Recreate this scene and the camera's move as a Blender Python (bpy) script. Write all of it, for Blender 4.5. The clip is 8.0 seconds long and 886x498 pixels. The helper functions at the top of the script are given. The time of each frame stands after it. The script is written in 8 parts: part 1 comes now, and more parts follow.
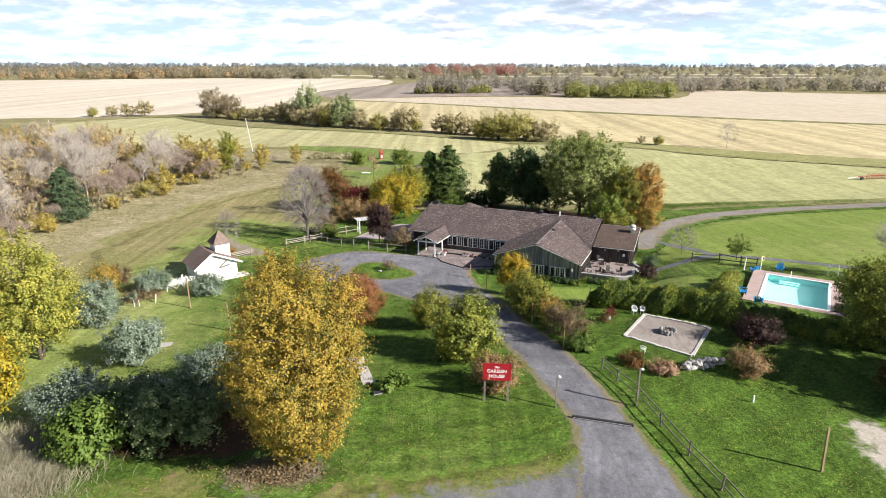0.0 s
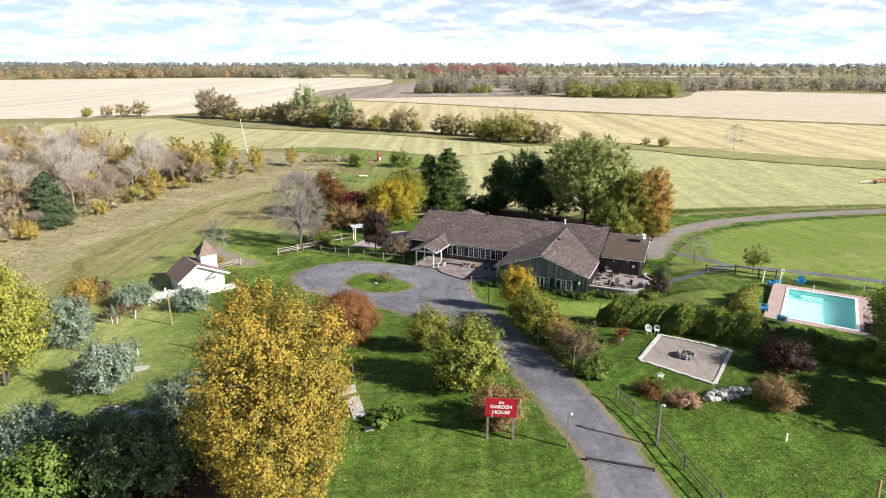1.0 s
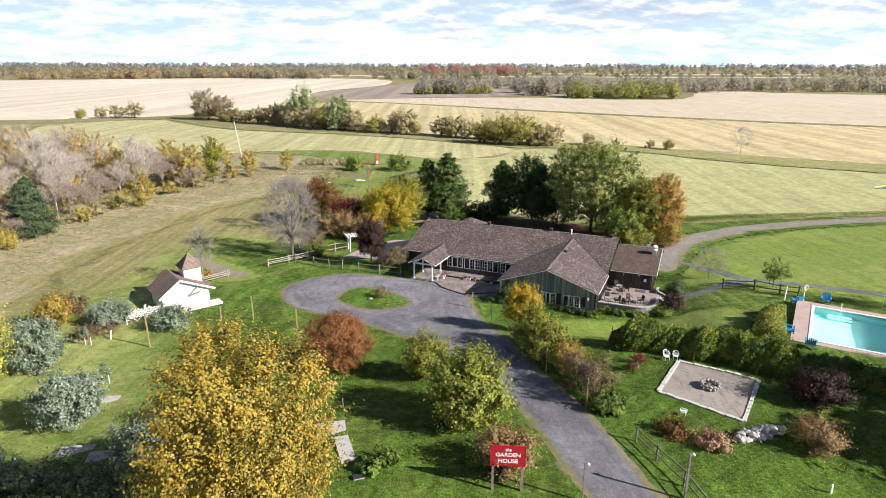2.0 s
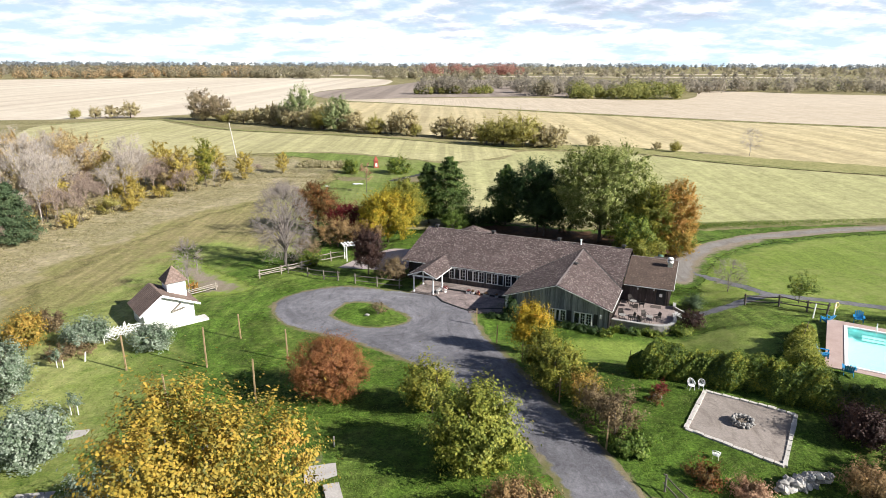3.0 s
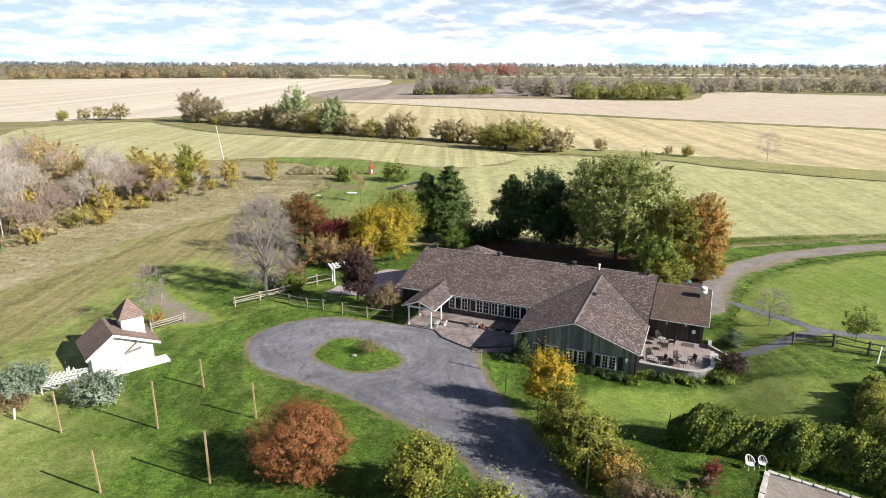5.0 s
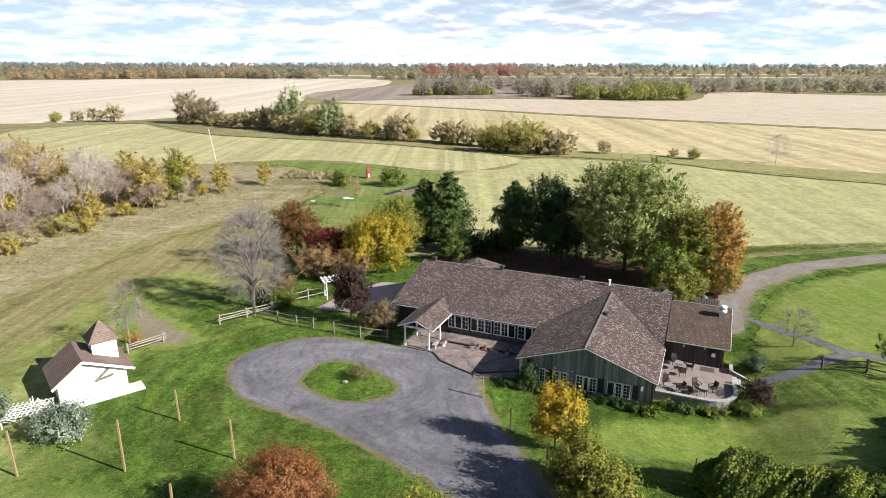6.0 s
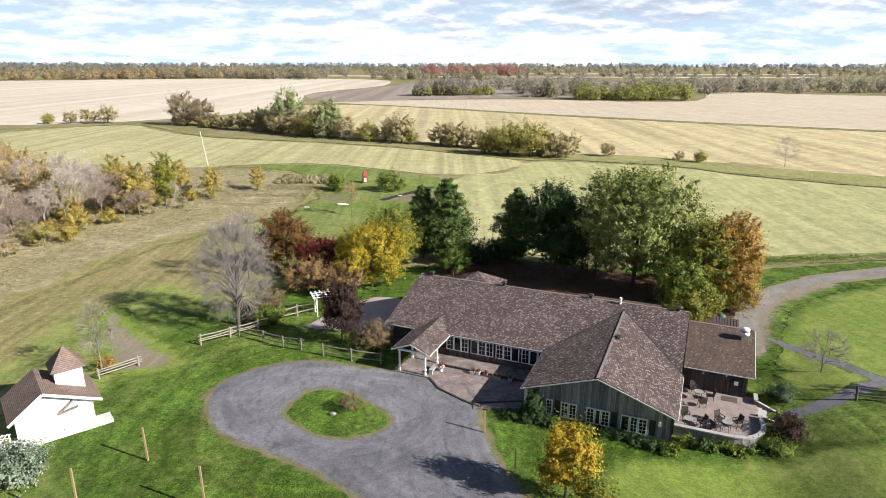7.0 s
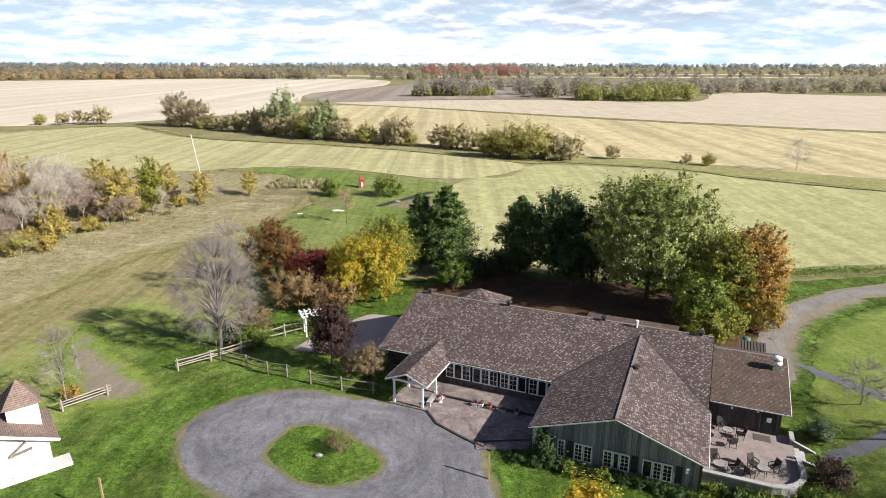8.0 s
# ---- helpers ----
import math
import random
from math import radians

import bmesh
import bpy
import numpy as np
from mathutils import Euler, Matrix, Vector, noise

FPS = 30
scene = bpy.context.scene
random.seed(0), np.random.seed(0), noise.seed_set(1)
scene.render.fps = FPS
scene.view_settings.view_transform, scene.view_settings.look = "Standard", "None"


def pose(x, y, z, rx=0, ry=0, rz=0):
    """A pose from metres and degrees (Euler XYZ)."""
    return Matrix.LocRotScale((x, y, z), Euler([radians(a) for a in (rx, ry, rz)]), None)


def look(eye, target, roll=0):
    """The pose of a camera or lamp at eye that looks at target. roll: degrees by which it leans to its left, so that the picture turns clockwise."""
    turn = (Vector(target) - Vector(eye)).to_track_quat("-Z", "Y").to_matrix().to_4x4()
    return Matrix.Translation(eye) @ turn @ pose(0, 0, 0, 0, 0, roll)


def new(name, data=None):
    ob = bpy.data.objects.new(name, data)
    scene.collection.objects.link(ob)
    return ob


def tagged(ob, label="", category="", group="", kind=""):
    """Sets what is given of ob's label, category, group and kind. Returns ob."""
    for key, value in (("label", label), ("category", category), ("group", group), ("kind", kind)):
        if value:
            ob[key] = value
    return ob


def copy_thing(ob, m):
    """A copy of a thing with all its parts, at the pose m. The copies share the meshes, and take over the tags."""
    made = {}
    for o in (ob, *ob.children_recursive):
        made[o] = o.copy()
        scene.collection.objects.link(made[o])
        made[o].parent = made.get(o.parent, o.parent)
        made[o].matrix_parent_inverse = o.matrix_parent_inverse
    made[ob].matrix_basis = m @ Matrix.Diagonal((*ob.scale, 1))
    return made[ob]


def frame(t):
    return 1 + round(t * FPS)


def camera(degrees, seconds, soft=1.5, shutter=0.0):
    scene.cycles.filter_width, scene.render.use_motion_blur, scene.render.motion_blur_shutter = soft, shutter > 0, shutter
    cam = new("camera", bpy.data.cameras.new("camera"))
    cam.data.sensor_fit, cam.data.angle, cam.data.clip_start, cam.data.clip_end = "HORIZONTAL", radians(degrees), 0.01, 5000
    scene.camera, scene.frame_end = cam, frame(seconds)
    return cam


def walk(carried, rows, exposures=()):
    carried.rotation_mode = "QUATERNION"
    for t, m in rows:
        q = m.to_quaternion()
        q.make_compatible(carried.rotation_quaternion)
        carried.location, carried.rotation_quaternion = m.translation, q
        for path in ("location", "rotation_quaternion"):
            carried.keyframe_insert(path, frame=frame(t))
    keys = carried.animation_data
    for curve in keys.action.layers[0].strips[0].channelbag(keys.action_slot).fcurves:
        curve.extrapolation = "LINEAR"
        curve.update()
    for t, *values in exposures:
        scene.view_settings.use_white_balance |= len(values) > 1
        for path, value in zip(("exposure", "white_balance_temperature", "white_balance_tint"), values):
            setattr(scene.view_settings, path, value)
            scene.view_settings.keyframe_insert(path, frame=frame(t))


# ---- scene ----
cam = camera(71.0, 8.0, 0.55)
PATH = [
    (0, (0.451, -1.711, 23.057), (0.442, 0.205, 22.484), 0.1),
    (0.5, (0.499, 0.56, 23.085), (0.49, 2.476, 22.511), 0.1),
    (1, (0.551, 2.92, 23.144), (0.541, 4.836, 22.569), 0.1),
    (1.5, (0.573, 5.351, 23.188), (0.564, 7.266, 22.615), 0.1),
    (3, (0.337, 12.692, 23.171), (0.328, 14.607, 22.597), 0.2),
    (3.5, (0.239, 15.071, 23.123), (0.229, 16.986, 22.548), 0.2),
    (4, (0.273, 17.392, 23.095), (0.263, 19.308, 22.52), 0.2),
    (4.5, (0.313, 19.785, 23.111), (0.303, 21.7, 22.537), 0.2),
    (5, (0.408, 22.206, 23.181), (0.398, 24.121, 22.607), 0.2),
    (6.5, (0.56, 29.312, 23.326), (0.55, 31.228, 22.752), 0.1),
    (7, (0.675, 31.772, 23.361), (0.665, 33.688, 22.787), 0.1),
    (7.5, (0.731, 34.394, 23.35), (0.721, 36.31, 22.776), 0.1),
    (8, (0.713, 37.107, 23.34), (0.703, 39.023, 22.766), 0.1),
]
walk(cam, [(t, look(eye, target, roll)) for t, eye, target, roll in PATH], [(0, 1.04), (3, 0.99), (5, 0.95), (8, 0.9)])

# ---- world and sun ----
SUN = Vector((0.79, -0.375, 0.5)).normalized()
world = bpy.data.worlds.new("sky")
scene.world = world
world.use_nodes = True
wn, wl = world.node_tree.nodes, world.node_tree.links
wn.clear()
sky = wn.new("ShaderNodeTexSky")
sky.sky_type, sky.sun_disc = "NISHITA", False
sky.sun_elevation, sky.sun_rotation = math.asin(SUN.z), math.atan2(SUN.x, SUN.y)
sky.air_density, sky.dust_density, sky.ozone_density = 1.0, 1.5, 1.0
coord = wn.new("ShaderNodeTexCoord")

# cloud layer: flattened billows all round the sky


def wnoise(scale, detail, rough, shift, flat=3.4):
    m = wn.new("ShaderNodeMapping")
    m.inputs["Location"].default_value = shift
    m.inputs["Scale"].default_value = (1.0, 1.0, flat)
    wl.new(coord.outputs["Generated"], m.inputs[0])
    n = wn.new("ShaderNodeTexNoise")
    n.inputs["Scale"].default_value, n.inputs["Detail"].default_value, n.inputs["Roughness"].default_value = scale, detail, rough
    n.inputs["Distortion"].default_value = 0.35
    wl.new(m.outputs[0], n.inputs["Vector"])
    return n.outputs["Fac"]


def wramp(fac, stops):
    r = wn.new("ShaderNodeValToRGB")
    el = r.color_ramp.elements
    while len(el) < len(stops):
        el.new(0.5)
    for e, (p, c) in zip(el, stops):
        e.position, e.color = p, (*c, 1)
    wl.new(fac, r.inputs[0])
    return r.outputs[0]


sep = wn.new("ShaderNodeSeparateXYZ")
wl.new(coord.outputs["Generated"], sep.inputs[0])


def wmath(op, a, b):
    n = wn.new("ShaderNodeMath")
    n.operation = op
    for i, v in enumerate((a, b)):
        if isinstance(v, (int, float)):
            n.inputs[i].default_value = v
        else:
            wl.new(v, n.inputs[i])
    return n.outputs[0]


# cumulus lie in one level sheet, so that they crowd into rows towards the horizon
high = wmath("ADD", wmath("MAXIMUM", sep.outputs[2], 0.0), 0.2)
px, py = wmath("DIVIDE", sep.outputs[0], high), wmath("DIVIDE", sep.outputs[1], high)


def wsheet(scale, detail, rough, shrink, shift):
    c = wn.new("ShaderNodeCombineXYZ")
    wl.new(wmath("ADD", wmath("MULTIPLY", px, shrink), shift), c.inputs[0])
    wl.new(wmath("MULTIPLY", py, shrink), c.inputs[1])
    n = wn.new("ShaderNodeTexNoise")
    n.inputs["Scale"].default_value, n.inputs["Detail"].default_value, n.inputs["Roughness"].default_value = scale, detail, rough
    wl.new(c.outputs[0], n.inputs["Vector"])
    return n.outputs["Fac"]


broad = wnoise(2.6, 5.0, 0.55, (0.62, 0.1, 0.0), 6.0)
puffs = wsheet(3.1, 8.0, 0.6, 1.0, 3.1)
above = wsheet(3.1, 8.0, 0.6, 0.972, 3.1)
thick = wmath("ADD", wmath("MULTIPLY", broad, 0.35), wmath("MULTIPLY", puffs, 0.65))
cover = wramp(thick, [(0.42, (0, 0, 0)), (0.56, (1, 1, 1))])
# clouds stand dense towards the horizon, thin overhead
thin = wramp(sep.outputs[2], [(0.0, (0.8, 0.8, 0.8)), (0.03, (0.97, 0.97, 0.97)), (0.2, (0.6, 0.6, 0.6)), (0.5, (0.2, 0.2, 0.2))])
cover = wmath("MULTIPLY", cover, thin)
# white tops, grey undersides, and a darker bank higher up
# overhead, out of view, the cloud is greyed further to cut fill light
lift = wramp(sep.outputs[2], [(0.0, (0.0, 0.0, 0.0)), (0.045, (0.14, 0.14, 0.14)), (0.085, (0.29, 0.29, 0.29)), (0.2, (0.5, 0.5, 0.5))])
under = wmath("MULTIPLY", wmath("SUBTRACT", above, puffs), 1.0)
tone = wramp(wmath("ADD", wmath("ADD", wmath("SUBTRACT", wnoise(3.4, 7.0, 0.6, (0.1, 0.42, 0.31), 5.0), 0.16), lift), under), [(0.40, (12.2, 12.2, 12.2)), (0.54, (10.6, 10.9, 11.4)), (0.68, (6.6, 7.1, 8.6)), (0.86, (4.0, 4.4, 5.4))])
mix = wn.new("ShaderNodeMix")
mix.data_type = "RGBA"
wl.new(cover, mix.inputs["Factor"])
skyscale = wn.new("ShaderNodeMix")
skyscale.data_type, skyscale.blend_type = "RGBA", "MULTIPLY"
skyscale.inputs["Factor"].default_value = 1.0
# upper sky dimmed to weaken its fill
skyscale.inputs["B"].default_value = (0.45, 0.54, 0.68, 1)
wl.new(sky.outputs[0], skyscale.inputs["A"])
haze = wn.new("ShaderNodeMix")
haze.data_type = "RGBA"
wl.new(wramp(sep.outputs[2], [(0.0, (0.9, 0.9, 0.9)), (0.1, (0.6, 0.6, 0.6)), (0.25, (0.0, 0.0, 0.0))]), haze.inputs["Factor"])
wl.new(skyscale.outputs["Result"], haze.inputs["A"])
haze.inputs["B"].default_value = (7.6, 9.7, 11.8, 1)
wl.new(haze.outputs["Result"], mix.inputs["A"])
wl.new(tone, mix.inputs["B"])
back = wn.new("ShaderNodeBackground")
back.inputs["Strength"].default_value = 0.056
wl.new(mix.outputs["Result"], back.inputs[0])
wout = wn.new("ShaderNodeOutputWorld")
wl.new(back.outputs[0], wout.inputs[0])

sun = new("sun", bpy.data.lights.new("sun", "SUN"))
sun.data.energy, sun.data.angle, sun.data.color = 5.0, radians(0.53), (1.0, 0.955, 0.88)
sun.matrix_world = look(SUN * 200, (0, 0, 0))

# ---- materials ----


class Nodes:
    """A small writer for node materials."""

    def __init__(self, name):
        self.m = bpy.data.materials.new(name)
        self.m.use_nodes = True
        self.n, self.l = self.m.node_tree.nodes, self.m.node_tree.links
        self.bsdf = self.n["Principled BSDF"]
        self.obj = self.n.new("ShaderNodeTexCoord").outputs["Object"]

    def put(self, socket, v):
        if isinstance(v, (int, float)):
            socket.default_value = v
        elif isinstance(v, tuple):
            socket.default_value = (*v, 1) if len(v) == 3 and socket.type == "RGBA" else v
        else:
            self.l.new(v, socket)

    def noise(self, scale, detail=4, rough=0.6, stretch=(1, 1, 1), vec=None, turn=0.0, warp=0.0):
        mp = self.n.new("ShaderNodeMapping")
        mp.inputs["Scale"].default_value = stretch
        mp.inputs["Rotation"].default_value = (0, 0, turn)
        self.l.new(vec or self.obj, mp.inputs[0])
        t = self.n.new("ShaderNodeTexNoise")
        t.inputs["Scale"].default_value, t.inputs["Detail"].default_value, t.inputs["Roughness"].default_value = scale, detail, rough
        t.inputs["Distortion"].default_value = warp
        self.l.new(mp.outputs[0], t.inputs["Vector"])
        return t.outputs["Fac"]

    def math(self, op, a, b=0.0):
        t = self.n.new("ShaderNodeMath")
        t.operation = op
        self.put(t.inputs[0], a), self.put(t.inputs[1], b)
        if op == "COMPARE":
            t.inputs[2].default_value = 0.3
        return t.outputs[0]

    def ramp(self, fac, stops, mode="LINEAR"):
        r = self.n.new("ShaderNodeValToRGB")
        r.color_ramp.interpolation = mode
        el = r.color_ramp.elements
        while len(el) < len(stops):
            el.new(0.5)
        for e, (p, c) in zip(el, stops):
            e.position = p
            e.color = (*c, 1) if isinstance(c, tuple) else (c, c, c, 1)
        self.put(r.inputs[0], fac)
        return r.outputs[0]

    def mix(self, fac, a, b, how="MIX"):
        t = self.n.new("ShaderNodeMix")
        t.data_type, t.blend_type = "RGBA", how
        self.put(t.inputs["Factor"], fac), self.put(t.inputs["A"], a), self.put(t.inputs["B"], b)
        return t.outputs["Result"]

    def bump(self, height, strength=0.4, dist=0.02):
        b = self.n.new("ShaderNodeBump")
        b.inputs["Strength"].default_value, b.inputs["Distance"].default_value = strength, dist
        self.l.new(height, b.inputs["Height"])
        self.l.new(b.outputs[0], self.bsdf.inputs["Normal"])
        return self

    def done(self, color, rough=0.8, metal=0.0, spec=0.3):
        self.put(self.bsdf.inputs["Base Color"], color)
        self.put(self.bsdf.inputs["Roughness"], rough)
        self.bsdf.inputs["Metallic"].default_value = metal
        self.bsdf.inputs["Specular IOR Level"].default_value = spec
        return self.m


def plain(name, c1, c2, scale=3.0, fine=40.0, rough=0.8, bump=0.3, dist=0.01, metal=0.0, spec=0.3, stretch=(1, 1, 1)):
    """Two colours in stains and grain, with a fine relief."""
    k = Nodes(name)
    a = k.noise(scale, 5, 0.6, stretch)
    b = k.noise(fine, 3, 0.6, stretch)
    col = k.mix(k.ramp(a, [(0.3, 0.0), (0.7, 1.0)]), c1, c2)
    col = k.mix(0.5, col, k.ramp(b, [(0.2, 0.25), (0.8, 0.75)]), "OVERLAY")
    if bump:
        k.bump(b, bump, dist)
    return k.done(col, rough, metal, spec)


def grass_colour(k, dark, mid, dry, patch=0.09, dryness=0.5, stripe=None, fine=5.0, grain=0.7):
    """Grass or crop seen from above: tufts, patches, dry parts and, where mown, stripes."""
    tuft = k.noise(fine, 6, 0.75)
    mids = k.noise(0.7, 5, 0.65)
    big = k.noise(patch, 5, 0.6, warp=0.6)
    col = k.mix(k.ramp(tuft, [(0.42, 0.0), (0.58, 1.0)]), dark, mid)
    d = k.math("ADD", k.math("MULTIPLY", big, 0.7), k.math("MULTIPLY", mids, 0.45))
    col = k.mix(k.ramp(d, [(0.72 - 0.3 * dryness, 0.0), (1.0 - 0.3 * dryness, 0.85)]), col, dry)
    if stripe:
        width, turn, amount = stripe
        s = k.noise(1.0 / width, 3, 0.6, (1, 0.02, 1), turn=turn)
        col = k.mix(amount, col, k.ramp(s, [(0.35, 0.2), (0.65, 0.8)]), "OVERLAY")
    col = k.mix(grain, col, k.ramp(k.noise(fine * 0.3, 6, 0.85), [(0.36, 0.22), (0.64, 0.78)]), "OVERLAY")
    return col, tuft


def grassy(name, dark, mid, dry, patch=0.09, dryness=0.5, stripe=None, fine=5.0, bump=0.9, grain=0.7):
    k = Nodes(name)
    col, tuft = grass_colour(k, dark, mid, dry, patch, dryness, stripe, fine, grain)
    k.bump(tuft, bump, 0.12)
    return k.done(col, 0.95, 0, 0.12)


def fading(name, inner, outer, width, size, bump=0.5, soft=0.0):
    """One ground cover that thins out into another over a ragged margin; 'edge' is the distance from the sheet's rim, in metres."""
    k = Nodes(name)
    ca, ha = inner(k)
    cb, hb = outer(k)
    at_ = k.n.new("ShaderNodeAttribute")
    at_.attribute_name = "edge"
    f = k.math("ADD", k.math("DIVIDE", at_.outputs["Fac"], -width), k.math("MULTIPLY", k.math("SUBTRACT", k.noise(size, 7, 0.72, warp=0.7), 0.66), 3.2))
    fac = k.ramp(f, [(0.35, 0.0), (0.95, 1.0)])
    k.bump(ha, bump, 0.08)
    if soft:
        thin = k.math("ADD", k.math("DIVIDE", at_.outputs["Fac"], -soft), k.math("MULTIPLY", k.math("SUBTRACT", k.noise(size * 1.7, 6, 0.75), 0.5), 1.3))
        k.put(k.bsdf.inputs["Alpha"], k.ramp(thin, [(0.1, 0.0), (0.8, 1.0)]))
    return k.done(k.mix(fac, cb, ca), 0.94, 0, 0.15)


def leafy(name, stops, glow=0.22):
    """Leaves: a colour for each leaf, and light that comes through."""
    k = Nodes(name)
    g = k.n.new("ShaderNodeNewGeometry").outputs["Random Per Island"]
    area = k.noise(0.8, 4, 0.65)
    f = k.math("ADD", k.math("MULTIPLY", g, 0.45), k.math("MULTIPLY", k.ramp(area, [(0.32, 0.0), (0.68, 1.0)]), 0.55))
    n = len(stops)
    col = k.ramp(f, [(0.12 + 0.76 * i / max(1, n - 1), c) for i, c in enumerate(stops)])
    k.done(col, 0.6, 0, 0.25)
    tr = k.n.new("ShaderNodeBsdfTranslucent")
    k.l.new(col, tr.inputs[0])
    mx = k.n.new("ShaderNodeMixShader")
    mx.inputs[0].default_value = glow
    k.l.new(k.bsdf.outputs[0], mx.inputs[1])
    k.l.new(tr.outputs[0], mx.inputs[2])
    k.l.new(mx.outputs[0], k.n["Material Output"].inputs[0])
    return k.m


def gravel_colour(k, c1, c2, c3, c4=None):
    """Loose stone: pale and dark drifts, worn streaks, brown spots, grit."""
    big = k.noise(0.16, 6, 0.65, warp=1.2)
    ruts = k.noise(0.55, 6, 0.75, (1, 0.35, 1), turn=0.5, warp=1.6)
    spots = k.noise(0.9, 5, 0.7)
    grit = k.noise(7.0, 6, 0.85)
    col = k.mix(k.ramp(big, [(0.38, 0.0), (0.62, 1.0)]), c1, c2)
    col = k.mix(k.ramp(ruts, [(0.50, 0.0), (0.70, 0.85)]), col, c3)
    if c4:
        col = k.mix(k.ramp(spots, [(0.60, 0.0), (0.72, 0.7)]), col, c4)
    col = k.mix(0.6, col, k.ramp(grit, [(0.3, 0.25), (0.7, 0.75)]), "OVERLAY")
    return col, grit


def gravel(name, c1, c2, c3, c4=None):
    k = Nodes(name)
    col, grit = gravel_colour(k, c1, c2, c3, c4)
    k.bump(grit, 0.5, 0.04)
    return k.done(col, 0.92, 0, 0.2)


def shingles(name, cols, light, share):
    """Asphalt shingles from the roof's own u (along the eave) and v (up the slope), in metres."""
    k = Nodes(name)
    uv = k.n.new("ShaderNodeUVMap").outputs[0]
    s = k.n.new("ShaderNodeSeparateXYZ")
    k.l.new(uv, s.inputs[0])
    row = k.math("FLOOR", k.math("DIVIDE", s.outputs[1], 0.14))
    shift = k.math("MULTIPLY", row, 0.43)
    colx = k.math("FLOOR", k.math("ADD", k.math("DIVIDE", s.outputs[0], 0.125), shift))
    cx = k.n.new("ShaderNodeCombineXYZ")
    k.l.new(colx, cx.inputs[0]), k.l.new(row, cx.inputs[1])
    w = k.n.new("ShaderNodeTexWhiteNoise")
    w.noise_dimensions = "2D"
    k.l.new(cx.outputs[0], w.inputs["Vector"])
    v = w.outputs["Value"]
    n = len(cols)
    col = k.ramp(v, [(i / n, c) for i, c in enumerate(cols)], "CONSTANT")
    # a pale tab never has a pale neighbour
    odd = k.math("COMPARE", k.math("FLOORED_MODULO", k.math("ADD", colx, row), 2.0), 0.0)
    sep_ = k.n.new("ShaderNodeSeparateXYZ")
    k.l.new(w.outputs["Color"], sep_.inputs[0])
    pale = k.math("MULTIPLY", odd, k.math("GREATER_THAN", sep_.outputs[1], 1.0 - 2.0 * share))
    col = k.mix(pale, col, light)
    col = k.mix(0.55, col, k.ramp(k.noise(0.5, 5, 0.65), [(0.3, 0.3), (0.7, 0.7)]), "OVERLAY")
    col = k.mix(0.4, col, k.ramp(k.noise(45, 3, 0.7), [(0.3, 0.25), (0.7, 0.75)]), "OVERLAY")
    saw = k.math("FRACT", k.math("DIVIDE", s.outputs[1], 0.14))
    # relief shade of each course painted as a dark lower edge
    col = k.mix(k.ramp(saw, [(0.0, 0.85), (0.3, 0.0)]), col, (0.02, 0.017, 0.016))
    h = k.math("SUBTRACT", k.math("MULTIPLY", v, 0.4), saw)
    k.bump(h, 0.6, 0.02)
    return k.done(col, 0.9, 0, 0.2)


def C_lawn(k):
    col, tuft = grass_colour(k, (0.045, 0.088, 0.012), (0.098, 0.164, 0.023), (0.19, 0.214, 0.062), 0.045, 0.52, (1.1, 0.35, 0.3), 6.0, 0.65)
    shade = k.noise(0.33, 6, 0.7, warp=1.2)
    col = k.mix(0.5, col, k.ramp(shade, [(0.34, 0.26), (0.66, 0.74)]), "OVERLAY")
    col = k.mix(0.55, col, k.ramp(k.noise(2.7, 6, 0.85), [(0.38, 0.2), (0.62, 0.8)]), "OVERLAY")
    d = k.n.new("ShaderNodeVectorMath")
    d.operation = "DISTANCE"
    k.l.new(k.obj, d.inputs[0])
    d.inputs[1].default_value = (-8.0, 74.0, -2.5)
    o = k.n.new("ShaderNodeSeparateXYZ")
    k.l.new(k.obj, o.inputs[0])
    v = k.n.new("ShaderNodeCombineXYZ")
    k.put(v.inputs[0], k.math("MULTIPLY", d.outputs["Value"], 0.75))
    k.put(v.inputs[1], k.math("MULTIPLY", o.outputs[0], 0.035))
    k.put(v.inputs[2], k.math("MULTIPLY", o.outputs[1], 0.035))
    col = k.mix(0.42, col, k.ramp(k.noise(1.0, 4, 0.6, vec=v.outputs[0], warp=0.3), [(0.38, 0.26), (0.62, 0.74)]), "OVERLAY")
    bare = k.math("MULTIPLY", k.ramp(k.noise(0.21, 6, 0.72, warp=0.8), [(0.60, 0.0), (0.74, 0.6)]), k.ramp(k.noise(3.0, 5, 0.8), [(0.4, 0.2), (0.65, 1.0)]))
    return k.mix(bare, col, (0.22, 0.2, 0.085)), tuft


def C_meadow(k):
    return grass_colour(k, (0.148, 0.195, 0.046), (0.24, 0.278, 0.08), (0.355, 0.335, 0.145), 0.05, 0.62, (1.7, 0.6, 0.28), 5.0, 0.5)


def C_dry(k):
    return grass_colour(k, (0.155, 0.155, 0.055), (0.235, 0.215, 0.09), (0.325, 0.255, 0.145), 0.06, 0.7, (1.1, 1.1, 0.3), 4.0, 0.5)


def C_thicket(k):
    return grass_colour(k, (0.21, 0.188, 0.098), (0.30, 0.262, 0.15), (0.41, 0.345, 0.235), 0.12, 0.7, None, 3.0, 0.65)


def C_gravel(k):
    return gravel_colour(k, (0.141, 0.138, 0.153), (0.204, 0.2, 0.219), (0.104, 0.1, 0.111), (0.147, 0.129, 0.118))


